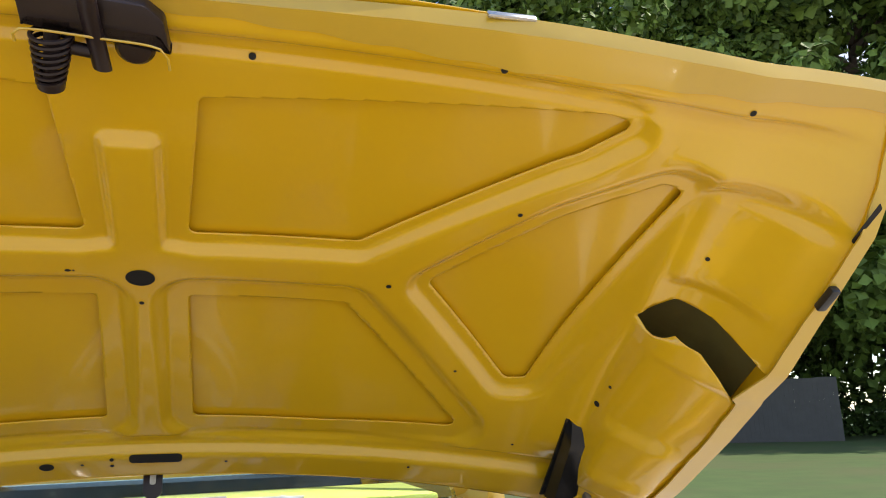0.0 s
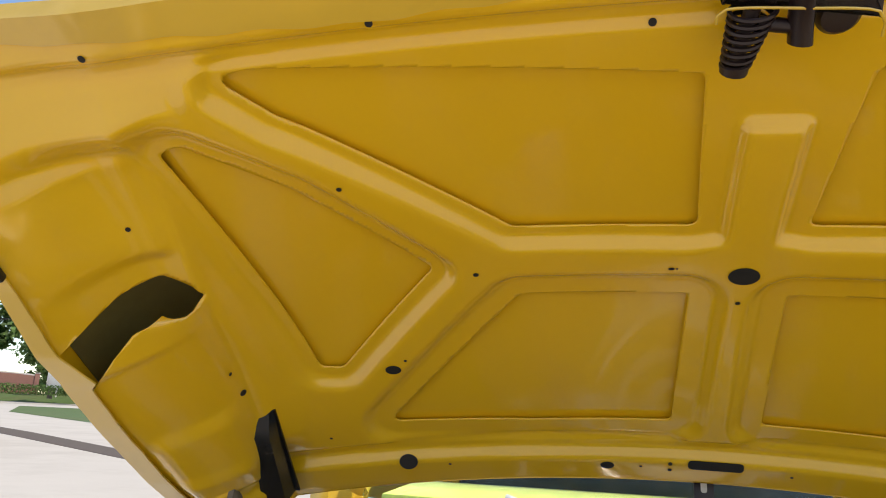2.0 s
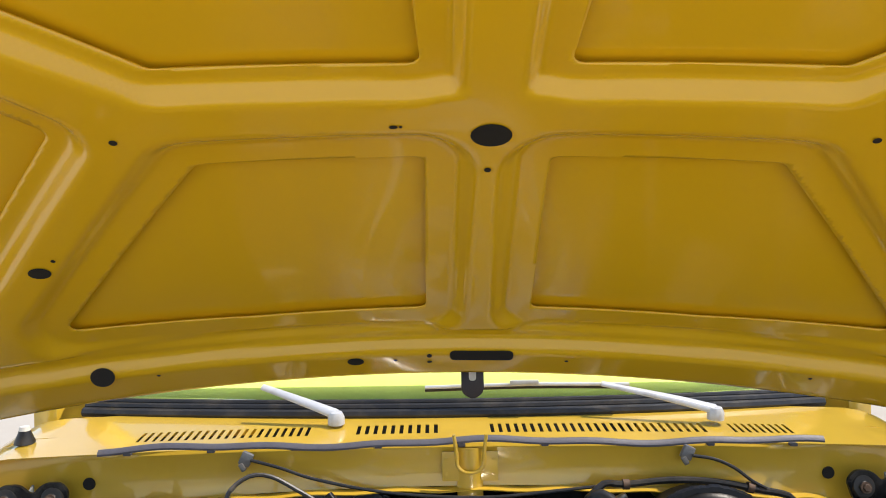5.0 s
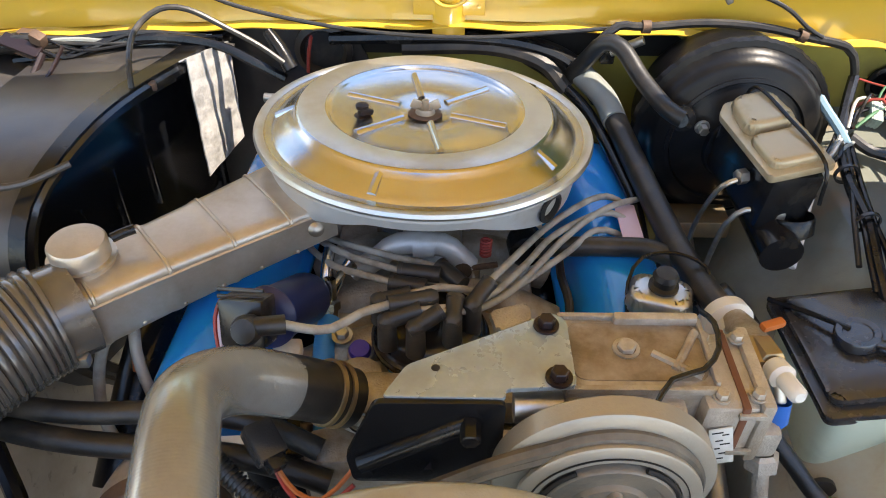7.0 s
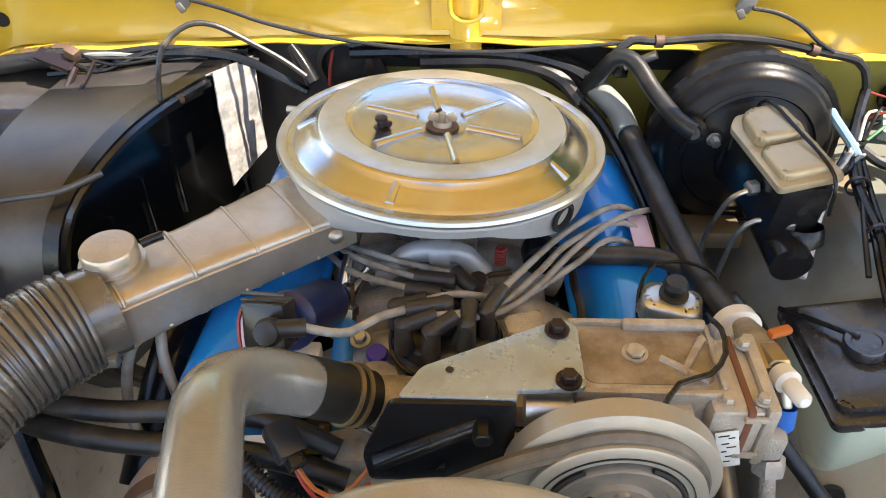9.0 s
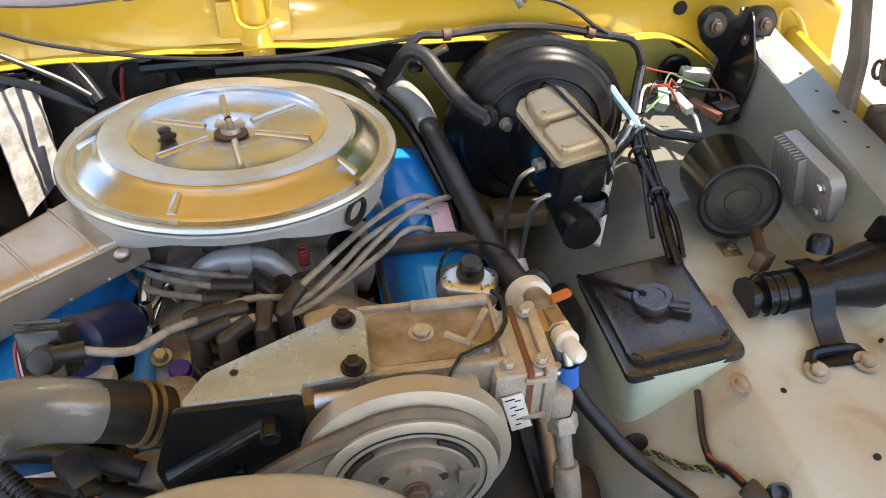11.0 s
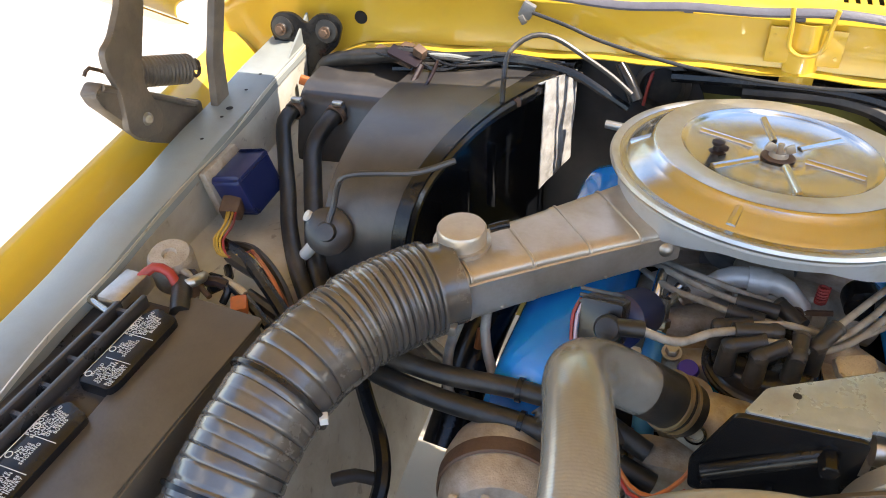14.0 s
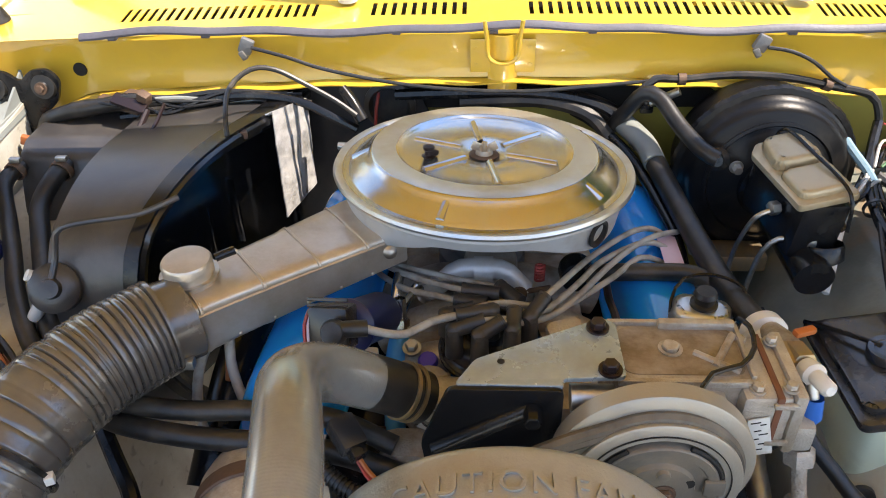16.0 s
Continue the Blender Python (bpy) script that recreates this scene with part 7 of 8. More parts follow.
child("connector", box((-0.180, -0.583, 1.046), (0.048, 0.032, 0.050), 0.005, (-25, -8, -12)), CAP, cl_)
for k in range(3):
    child("connector_rib", box((-0.186, -0.570 - 0.004 * k, 1.074 - 0.006 * k), (0.050, 0.004, 0.004), 0.001, (-25, -8, -12)), CAP, cl_)
child("tower_boot", lathe([(0.014, 0), (0.015, 0.012), (0.012, 0.020), (0, 0.022)], (-0.172, -0.606, 1.058), (-0.1, -0.8, 0.6), 20), RUBBER, cl_)
child("boot_arm", tube([(-0.173, -0.613, 1.066), (-0.160, -0.612, 1.067), (-0.138, -0.606, 1.064)], 0.0095, 12), RUBBER, cl_)
child("red_lead", tube([(-0.208, -0.570, 1.060), (-0.214, -0.580, 1.045), (-0.212, -0.595, 1.02), (-0.207, -0.60, 0.995)], 0.0022, 6), RED, cl_)
child("pink_lead", tube([(-0.204, -0.572, 1.060), (-0.209, -0.583, 1.045), (-0.207, -0.598, 1.02), (-0.203, -0.603, 0.995)], 0.0022, 6), LAVENDER, cl_)
child("bracket", box((-0.150, -0.575, 0.985), (0.03, 0.03, 0.02), 0.004), WHITE, cl_, "pale plastic clip")

fr = thing("frame_rail", (0.33, -0.45, 0.55), "dark grimy chassis rail beside the engine", "chassis rail")
child("rail", box((0.325, -0.45, 0.60), (0.15, 1.00, 0.12), 0.012), BLACK_BOX, fr)
child("control_arm", tube([(0.30, -0.80, 0.68), (0.40, -0.62, 0.70), (0.50, -0.55, 0.66)], 0.026, 14), RUST, fr, "rusty suspension arm")
child("brake_pipe", tube([(0.36, -0.92, 0.665), (0.355, -0.60, 0.667), (0.36, -0.20, 0.668)], 0.004, 8), STEEL, fr)
th = thing("thermostat_housing", (-0.07, -0.60, 0.94), "dusty cast thermostat housing", "housing")
child("body", lathe([(0.036, -0.05), (0.038, -0.02), (0.034, 0.02), (0.028, 0.045)], (-0.040, -0.620, 0.955), (-0.85, -0.1, 0.35), 28), DUSTY, th)
child("tower", lathe([(0.030, 0.90), (0.026, 0.955), (0.024, 0.966), (0, 0.968)], (-0.075, -0.585, 0), seg=24), DUSTY, th)
child("bolt", hexbolt((-0.080, -0.597, 0.970), (0, -0.1, 1), 0.008, 0.008), BRASS, th)
child("purple_sensor", lathe([(0.012, 0), (0.013, 0.006), (0.011, 0.010), (0, 0.010)], (-0.079, -0.536, 0.945), (0, -0.2, 1), 24), PURPLE, th, "purple plastic sensor cap")
child("sensor_boss", lathe([(0.018, 0.90), (0.015, 0.945), (0, 0.946)], (-0.079, -0.536, 0), seg=20), DUSTY, th)
child("port_ring", lathe([(0.010, 0), (0.012, 0.002), (0.012, 0.005), (0.009, 0.006), (0.008, 0.001), (0, 0.001)], (-0.068, -0.650, 0.975), (-0.1, -0.9, 0.4), 20), CHROME, th)
wire("coolant_hose", [(-0.119, -0.485, 0.945), (-0.122, -0.52, 0.935), (-0.120, -0.56, 0.915), (-0.117, -0.60, 0.885), (-0.108, -0.63, 0.850), (-0.095, -0.645, 0.80)], 0.013, BLUE_HOSE, "blue silicone coolant hose", seg=16)
wire("coolant_hose", [(-0.135, -0.60, 0.90), (-0.135, -0.63, 0.87), (-0.12, -0.66, 0.84), (-0.09, -0.67, 0.82)], 0.007, RUST, "reddish brown small hose", seg=10)
fl = thing("fuel_fitting", (-0.119, -0.485, 0.96), "shiny metal hose fitting on the manifold", "fitting")
child("barrel", lathe([(0.010, -0.02), (0.010, 0.0), (0.013, 0.002), (0.013, 0.012), (0.009, 0.014), (0.008, 0.04)], (-0.119, -0.480, 0.955), (0.02, 0.35, 0.9), 6), CHROME, fl)
child("branch", tube([(-0.117, -0.470, 0.978), (-0.105, -0.450, 0.985), (-0.092, -0.435, 0.985)], 0.005, 8), CHROME, fl)
ear = thing("manifold_ear", (0.085, -0.535, 0.96), "cast aluminium mounting ear with a hole", "bracket")
child("ear", prism(round_poly([(-0.025, -0.012), (0.02, -0.014), (0.026, 0.008), (-0.02, 0.014)], 0.008), 0, 0.010, 0.003, Matrix.Translation((0.085, -0.535, 1.000)) @ Euler((0.3, 0, 0.5)).to_matrix().to_4x4()), ALU, ear)
# manifold runners
for k, y in enumerate((-0.24, -0.33, -0.42, -0.50)):
    for s_ in (-1, 1):
        child("runner", tube([(0.0, y, 0.925), (s_ * 0.08, y - 0.01, 0.925), (s_ * 0.15, y - 0.02, 0.895)], 0.024, 14), DUSTY, eng)
child("timing_cover", box((0.0, -0.645, 0.80), (0.26, 0.05, 0.26), 0.02), DUSTY, eng)

# lower hoses, alternator
hh = wire("heater_hose", [(-0.52, -0.60, 0.955), (-0.47, -0.625, 0.950), (-0.43, -0.642, 0.945), (-0.35, -0.655, 0.940), (-0.25, -0.662, 0.938), (-0.17, -0.668, 0.93), (-0.10, -0.68, 0.91)], 0.0130, RUBBER, "thick black heater hose below the duct", seg=16)
child("hose_tie", clampband((-0.25, -0.662, 0.938), (1, -0.08, 0), 0.0132, 0.006), BLACK, hh, "thin black tie strap")
hh = wire("heater_hose", [(-0.48, -0.61, 0.950), (-0.42, -0.625, 0.958), (-0.35, -0.630, 0.955), (-0.26, -0.628, 0.955), (-0.18, -0.635, 0.95), (-0.11, -0.655, 0.93)], 0.0120, RUBBER, "black heater hose below the duct", seg=16)
child("hose_tie", clampband((-0.26, -0.628, 0.955), (1, -0.08, 0), 0.0122, 0.006), BLACK, hh, "thin black tie strap")
al = thing("alternator", (-0.27, -0.72, 0.86), "dusty cast alternator housing", "alternator")
child("housing", lathe([(0, -0.06), (0.058, -0.055), (0.066, -0.03), (0.066, 0.03), (0.055, 0.05), (0.03, 0.055), (0, 0.055)], (-0.262, -0.715, 0.885), (0.2, -1, 0.15), 40), DUSTY, al)
child("stator_band", lathe([(0.067, -0.012), (0.0695, -0.01), (0.0695, 0.01), (0.067, 0.012)], (-0.262, -0.715, 0.885), (0.2, -1, 0.15), 40, close=True), RUST, al)
for k in range(8):
    a = 2 * math.pi * k / 8
    child("vent_fin", box((-0.262 + 0.05 * math.cos(a), -0.770, 0.893 + 0.05 * math.sin(a)), (0.010, 0.006, 0.010), 0.002), ALU, al)
cl2 = wire("wire_loom", [(-0.23, -0.665, 0.975), (-0.20, -0.69, 0.955), (-0.16, -0.715, 0.935), (-0.11, -0.73, 0.925), (-0.06, -0.735, 0.935)], 0.008, RUBBER, "split corrugated wire loom", "wiring", 12)
CL = curve_pts([(-0.23, -0.665, 0.975), (-0.20, -0.69, 0.955), (-0.16, -0.715, 0.935), (-0.11, -0.73, 0.925), (-0.06, -0.735, 0.935)], 0.005)
for k in range(0, len(CL) - 1, 1):
    child("ring", clampband(CL[k], (CL[k + 1] - CL[k]), 0.0078, 0.0022), RUBBER, cl2)
pg = thing("wire_connector", (-0.155, -0.68, 0.96), "black two pin connector with orange wires", "connector")
child("shell", box((-0.160, -0.672, 0.968), (0.030, 0.040, 0.022), 0.004, (20, 10, 40)), BLACK_BOX, pg)
child("latch", box((-0.148, -0.688, 0.962), (0.018, 0.022, 0.018), 0.003, (20, 10, 40)), BLACK, pg)
child("orange_lead", tube([(-0.142, -0.697, 0.957), (-0.125, -0.712, 0.945), (-0.10, -0.718, 0.943), (-0.075, -0.70, 0.958), (-0.068, -0.69, 0.968)], 0.0026, 6), ORANGE, pg)
child("red_lead", tube([(-0.146, -0.695, 0.955), (-0.125, -0.718, 0.940), (-0.095, -0.722, 0.940), (-0.07, -0.71, 0.955)], 0.0026, 6), RED, pg)
wire("spark_lead", [(-0.345, -0.545, 0.985), (-0.357, -0.55, 0.965), (-0.366, -0.565, 0.93), (-0.362, -0.59, 0.895), (-0.345, -0.61, 0.87)], 0.0065, WIRE_GREY, "grey hose looping below the intake duct", seg=10)
wire("spark_lead", [(-0.325, -0.53, 0.985), (-0.325, -0.545, 0.955), (-0.315, -0.565, 0.93), (-0.30, -0.585, 0.91)], 0.0065, WIRE_GREY, "grey hose below the intake duct", seg=10)
ex = thing("exhaust_heat_tube", (-0.345, -0.50, 0.85), "dark pipe below the duct", "pipe")
child("pipe", tube([(-0.33, -0.40, 0.92), (-0.345, -0.50, 0.88), (-0.36, -0.62, 0.80)], 0.03, 16), BLACK, ex)
child("copper_end", tube([(-0.335, -0.525, 0.935), (-0.337, -0.535, 0.91)], 0.006, 8), mat("copper", (0.75, 0.28, 0.12), 0.35, 0.9), ex)
wire("wire_bundle", [(-0.47, -0.62, 0.92), (-0.44, -0.66, 0.90), (-0.41, -0.70, 0.89), (-0.395, -0.74, 0.87), (-0.40, -0.80, 0.83)], 0.010, BLACK, "black taped loom on the inner fender", "wiring")
lc = thing("loom_clip", (-0.43, -0.735, 0.86), "black plastic loom clip", "clip")
child("clip", tube([(-0.40, -0.735, 0.87), (-0.43, -0.735, 0.868), (-0.455, -0.745, 0.862)], 0.008, 10), BLACK_BOX, lc)

# ---- blower side ----
for pts, r in (([(-0.748, -0.185, 1.030), (-0.757, -0.229, 1.020), (-0.729, -0.290, 0.990), (-0.688, -0.364, 0.980), (-0.656, -0.427, 0.967), (-0.611, -0.497, 0.957), (-0.568, -0.55, 0.945), (-0.53, -0.60, 0.93)], 0.0125),
               ([(-0.676, -0.180, 1.028), (-0.684, -0.215, 1.022), (-0.691, -0.261, 1.0), (-0.668, -0.317, 0.985), (-0.638, -0.382, 0.968), (-0.596, -0.468, 0.955), (-0.573, -0.505, 0.945), (-0.55, -0.55, 0.93)], 0.0145)):
    w = wire("heater_hose", pts, r, RUBBER, "black heater hose clamped to the heater case", seg=16)
    child("clamp", clampband(Vector(pts[0]) + Vector((-0.002, -0.016, -0.002)), (-0.2, -1, -0.2), r + 0.001, 0.010), RUST, w)
    child("clamp_ear", box(Vector(pts[0]) + Vector((0.004, -0.016, r + 0.005)), (0.018, 0.010, 0.008), 0.002), STEEL, w)
VMP, P1, P2 = Vector((-0.563, -0.475, 1.011)), (-0.595, -0.475, 1.032), (-0.604, -0.48, 0.966)
VL = [(-0.406, -0.4, 1.103), (-0.447, -0.43, 1.097), (-0.488, -0.445, 1.098), (-0.527, -0.455, 1.096), (-0.546, -0.46, 1.086), (-0.555, -0.465, 1.052)] + [tuple(VMP + Vector((0.002, -0.015, 0.012)))]
vm = thing("vacuum_motor", (-0.58, -0.44, 0.95), "round black vacuum valve with white ports", "valve")
child("disc", lathe([(0, -0.01), (0.027, -0.01), (0.033, -0.004), (0.033, 0.008), (0.027, 0.014), (0.014, 0.016), (0.012, 0.024), (0, 0.026)], VMP, (0.15, -0.8, 0.55), 36), HEATER, vm)
child("port", tube([VMP + Vector((-0.022, 0.006, 0.010)), P1], 0.008, 12), WHITE, vm, "pale plastic port")
child("port", tube([VMP + Vector((-0.018, -0.010, -0.015)), P2], 0.009, 12), WHITE, vm, "pale plastic port")
wire("vacuum_line", VL, 0.0042, HEATER, "thin grey vacuum line to the valve")
bk = thing("case_bracket", (-0.56, -0.17, 1.06), "black clip and wire guide on the heater case", "bracket")
child("guide", add(box((-0.530, -0.190, 1.070), (0.05, 0.03, 0.02), 0.005, (0, 10, 30)), tube([(-0.56, -0.20, 1.066), (-0.585, -0.205, 1.062), (-0.588, -0.235, 1.055), (-0.555, -0.238, 1.055), (-0.552, -0.205, 1.065)], 0.003, 6)), BLACK, bk)
child("rod", tube([(-0.53, -0.185, 1.08), (-0.525, -0.15, 1.09), (-0.53, -0.10, 1.095)], 0.003, 6), DARK_METAL, bk)
vr = thing("voltage_regulator", (-0.755, -0.37, 0.99), "dark blue regulator box on a rusty plate", "regulator")
child("plate", box((-0.781, -0.380, 0.998), (0.014, 0.092, 0.074), 0.005, (0, -14, 0)), DUSTY, vr)
child("cover", prism(round_poly([(-0.036, -0.026), (-0.030, -0.034), (0.030, -0.034), (0.036, -0.022), (0.036, 0.028), (-0.036, 0.028)], 0.006), 0.0, 0.050, 0.006, Matrix.Translation((-0.772, -0.378, 0.994)) @ frame_z((1, -0.1, 0.25), (0, 1, 0.08)) @ Matrix.Scale(1.12, 4)), BLUE_DARK, vr)
child("plug", box((-0.745, -0.43, 0.985), (0.03, 0.03, 0.025), 0.004, (20, 0, 10)), RUST, vr)
YWIRE = mat("yellow_wire", (0.58, 0.36, 0.04), 0.45, var=0.2, scale=40, dirt=(0.25, 0.17, 0.06), dirt_amt=0.4, dirt_scale=30)
for k, (m_, dx, lab) in enumerate(((YWIRE, 0.0, "yellow lead"), (YWIRE, 0.005, "yellow lead"), (RED, 0.010, "red lead"), (YWIRE, -0.004, "yellow lead"))):
    child("lead", tube([(-0.742 + dx, -0.442, 0.988), (-0.724 + dx, -0.480, 0.998 - 0.002 * k), (-0.717 + dx, -0.517, 0.996), (-0.700 + dx, -0.538, 0.991), (-0.686 + dx, -0.540, 0.990), (-0.672 + dx, -0.532 + dx, 0.991), (-0.658 + dx, -0.530, 0.986)], 0.0018, 6), m_, vr, lab)
so = thing("starter_solenoid", (-0.745, -0.585, 0.97), "dusty grey starter solenoid", "solenoid")
child("can", lathe([(0.028, -0.03), (0.030, -0.026), (0.030, 0.016), (0.026, 0.022), (0.010, 0.022), (0.008, 0.018), (0, 0.018)], (-0.745, -0.580, 0.995), (0.1, -0.15, 1), 32), ALU, so)
child("terminal", tube([(-0.720, -0.60, 0.985), (-0.700, -0.61, 0.985)], 0.008, 10), STEEL, so)
child("terminal_nut", lathe([(0.014, 0), (0.014, 0.010), (0, 0.010)], (-0.705, -0.612, 0.985), (1, -0.3, 0), 6), RUST, so)
child("cable_end", tube([(-0.72, -0.60, 0.99), (-0.70, -0.615, 1.0), (-0.69, -0.60, 1.0), (-0.70, -0.58, 0.985)], 0.007, 10), STEEL, so)
for pts, r, m_, lab in (([(-0.728, -0.500, 0.978), (-0.69, -0.52, 0.985), (-0.655, -0.54, 0.985), (-0.615, -0.57, 0.98), (-0.578, -0.598, 0.970), (-0.55, -0.62, 0.95)], 0.009, BLACK, "black taped loom behind the battery"),
                        ([(-0.72, -0.49, 0.965), (-0.68, -0.495, 0.97), (-0.64, -0.52, 0.97), (-0.60, -0.555, 0.965), (-0.57, -0.59, 0.95)], 0.007, RUBBER, "black wire behind the battery"),
                        ([(-0.665, -0.515, 0.985), (-0.635, -0.54, 0.99), (-0.605, -0.565, 0.985), (-0.585, -0.585, 0.975)], 0.003, ORANGE, "orange wire behind the battery"),
                        ([(-0.675, -0.575, 0.98), (-0.65, -0.585, 0.982), (-0.632, -0.594, 0.98)], 0.006, TAN, "tan bullet terminal on a wire"),
                        ([(-0.70, -0.57, 0.975), (-0.665, -0.58, 0.98), (-0.625, -0.60, 0.975), (-0.585, -0.625, 0.965)], 0.007, BLACK, "black cable behind the battery"),
                        ([(-0.71, -0.57, 0.98), (-0.70, -0.595, 0.985), (-0.675, -0.61, 0.98)], 0.004, RUST, "brown wire behind the battery"),
                        ([(-0.70, -0.53, 0.96), (-0.68, -0.56, 0.965), (-0.69, -0.59, 0.97)], 0.006, BLACK, "short black lead behind the battery")):
    wire("wire_bundle", pts, r, m_, lab, "wiring")
for pts, r, m_, lab in (([(-0.690, -0.532, 0.985), (-0.672, -0.540, 0.983), (-0.645, -0.547, 0.978), (-0.627, -0.550, 0.975), (-0.617, -0.556, 0.966)], 0.0095, RUBBER, "black connector sleeve behind the battery"),
                        ([(-0.612, -0.558, 0.970), (-0.596, -0.574, 0.966), (-0.580, -0.590, 0.960)], 0.0022, ORANGE, "orange wire from a black sleeve"),
                        ([(-0.606, -0.556, 0.969), (-0.590, -0.572, 0.965), (-0.574, -0.588, 0.958)], 0.0022, BROWN, "brown wire from a black sleeve"),
                        ([(-0.634, -0.587, 0.976), (-0.611, -0.591, 0.967), (-0.588, -0.596, 0.957)], 0.0085, RUBBER, "black sleeve on a tan terminal"),
                        ([(-0.729, -0.597, 0.985), (-0.722, -0.594, 1.000), (-0.710, -0.598, 1.000), (-0.703, -0.598, 0.987), (-0.698, -0.612, 0.972)], 0.0055, WIRE_GREY, "grey cable looped at the solenoid"),
                        ([(-0.718, -0.592, 0.984), (-0.712, -0.588, 0.996), (-0.702, -0.592, 0.996), (-0.694, -0.598, 0.980)], 0.0045, DARK_METAL, "dark strap at the solenoid"),
                        ([(-0.692, -0.588, 0.985), (-0.676, -0.586, 0.986), (-0.664, -0.586, 0.982)], 0.0075, DARK_METAL, "oily terminal stub at the solenoid"),
                        ([(-0.666, -0.585, 0.984), (-0.660, -0.590, 0.978), (-0.664, -0.602, 0.965)], 0.0055, BLACK, "short black lead at the solenoid")):
    wire("battery_wire", pts, r, m_, lab, "wiring")
ob_ = thing("orange_terminal", (-0.64, -0.615, 0.95), "orange plastic terminal cover", "cover")
child("cover", box((-0.630, -0.613, 0.978), (0.022, 0.030, 0.016), 0.005, (0, 0, 30)), ORANGE, ob_)

# ---- battery and its shield ----
bt = thing("battery", (-0.72, -0.82, 0.80), "black battery with printed vent caps and a hold-down", "battery")
BM = Matrix.Translation((-0.742, -0.800, 0)) @ Euler((0, 0, radians(-3))).to_matrix().to_4x4()


def bat(name, bm, m_, lab=""):
    bm.transform(BM)
    return child(name, bm, m_, bt, lab)


bat("case", box((-0.004, 0, 0.89), (0.148, 0.31, 0.20), 0.008), BATT)
for y0, y1, tag in ((0.005, 0.125, "SULFURIC ACID"), (-0.15, -0.03, "SHIELD EYES")):
    cap = bat("vent_cap", prism(round_poly([(0.018, y0), (0.062, y0), (0.066, y0 + 0.012), (0.066, y1), (0.030, y1 + 0.01), (0.018, y1 - 0.01)], 0.008), 0.985, 1.006, 0.003), BLACK, "black vent cap with white print")
    ym = (y0 + y1) / 2
    R90 = Matrix.Rotation(radians(90), 4, "Z")
    for k, (dy, lines) in enumerate(((-0.040, ("SHIELD", "EYES", "EXPLOSIVE", "GASES CAN", "CAUSE", "BLINDNESS", "OR INJURY")), (0.0, ("NO", "SPARKS", "FLAMES", "SMOKING")), (0.038, ("SULFURIC ACID", "CAN CAUSE", "BLINDNESS", "OR SEVERE", "BURNS")))):
        for q_, line in enumerate(lines):
            tl = letters(line, 0.0056, 0.0002)
            tl.transform(BM @ Matrix.Translation((0.031 + 0.0047 * q_, ym + dy, 1.0064)) @ R90)
            child("print", tl, WHITE, cap, flat=True)
        ic = lathe([(0.0032, 0), (0.0042, 0), (0.0042, 0.0004), (0.0032, 0.0004)], (0.0255, ym + dy - 0.008, 1.0062), (0, 0, 1), 16, close=True)
        ic.transform(BM)
        child("pictogram", ic, WHITE, cap)
    tl = letters("POISON", 0.0075, 0.0002)
    tl.transform(BM @ Matrix.Translation((0.0245, ym + 0.032, 1.0064)) @ R90)
    child("print", tl, WHITE, cap, flat=True)
    for dx_, dy_, sx_, sy_ in ((0.0205, 0.0, 0.0008, 0.10), (0.044, -0.021, 0.034, 0.0008), (0.044, 0.019, 0.034, 0.0008)):
        ln = box((dx_, ym + dy_, 1.0064), (sx_, sy_, 0.0004))
        ln.transform(BM)
        child("printed_line", ln, WHITE, cap)
hdn = bmesh.new()
for dx in (-0.016, 0.008):
    add(hdn, box((dx, -0.01, 1.006), (0.007, 0.30, 0.018), 0.002))
for k in range(7):
    add(hdn, box((-0.004, -0.14 + 0.042 * k, 1.004), (0.022, 0.005, 0.012)))
bat("hold_down", hdn, BATT, "black ribbed hold-down bar")
bat("post_clamp", add(lathe([(0.013, 0.99), (0.013, 1.012), (0.008, 1.014), (0, 1.014)], (-0.030, 0.135, 0), seg=20), box((-0.030, 0.146, 1.006), (0.036, 0.058, 0.020), 0.005)), STEEL, "grey lead terminal clamp")
bat("clamp_bolt", add(tube([(-0.062, 0.118, 1.006), (-0.018, 0.105, 1.006)], 0.005, 10), lathe([(0.009, 0), (0.009, 0.008), (0, 0.008)], (-0.060, 0.117, 1.006), (-1, 0.3, 0), 6)), CHROME, "bright clamp bolt")
bat("red_cable", tube([(-0.025, 0.165, 1.008), (-0.012, 0.185, 1.018), (0.008, 0.188, 1.012), (0.022, 0.18, 1.0)], 0.0065, 14), RED, "red battery cable")
bat("black_boot", tube([(0.010, 0.20, 0.985), (0.025, 0.185, 0.995), (0.050, 0.145, 0.992)], 0.013, 14), RUBBER)
sd = thing("battery_shield", (-0.635, -0.82, 0.9), "flat dusty black shield beside the battery", "shield")
SHP = mat("dusty_black_shield", (0.078, 0.066, 0.051), 0.38, var=0.3, scale=12, bump=0.1, dirt=(0.12, 0.098, 0.07), dirt_amt=0.5, dirt_scale=6)
child("top", prism(round_poly([(-0.685, -0.630), (-0.578, -0.640), (-0.590, -0.80), (-0.60, -0.97), (-0.685, -0.97)], 0.006), 0.990, 0.996, 0.002), SHP, sd)
child("flap", box((-0.590, -0.805, 0.955), (0.004, 0.32, 0.075), 0.001, (0, 0, -2.5)), SHP, sd)

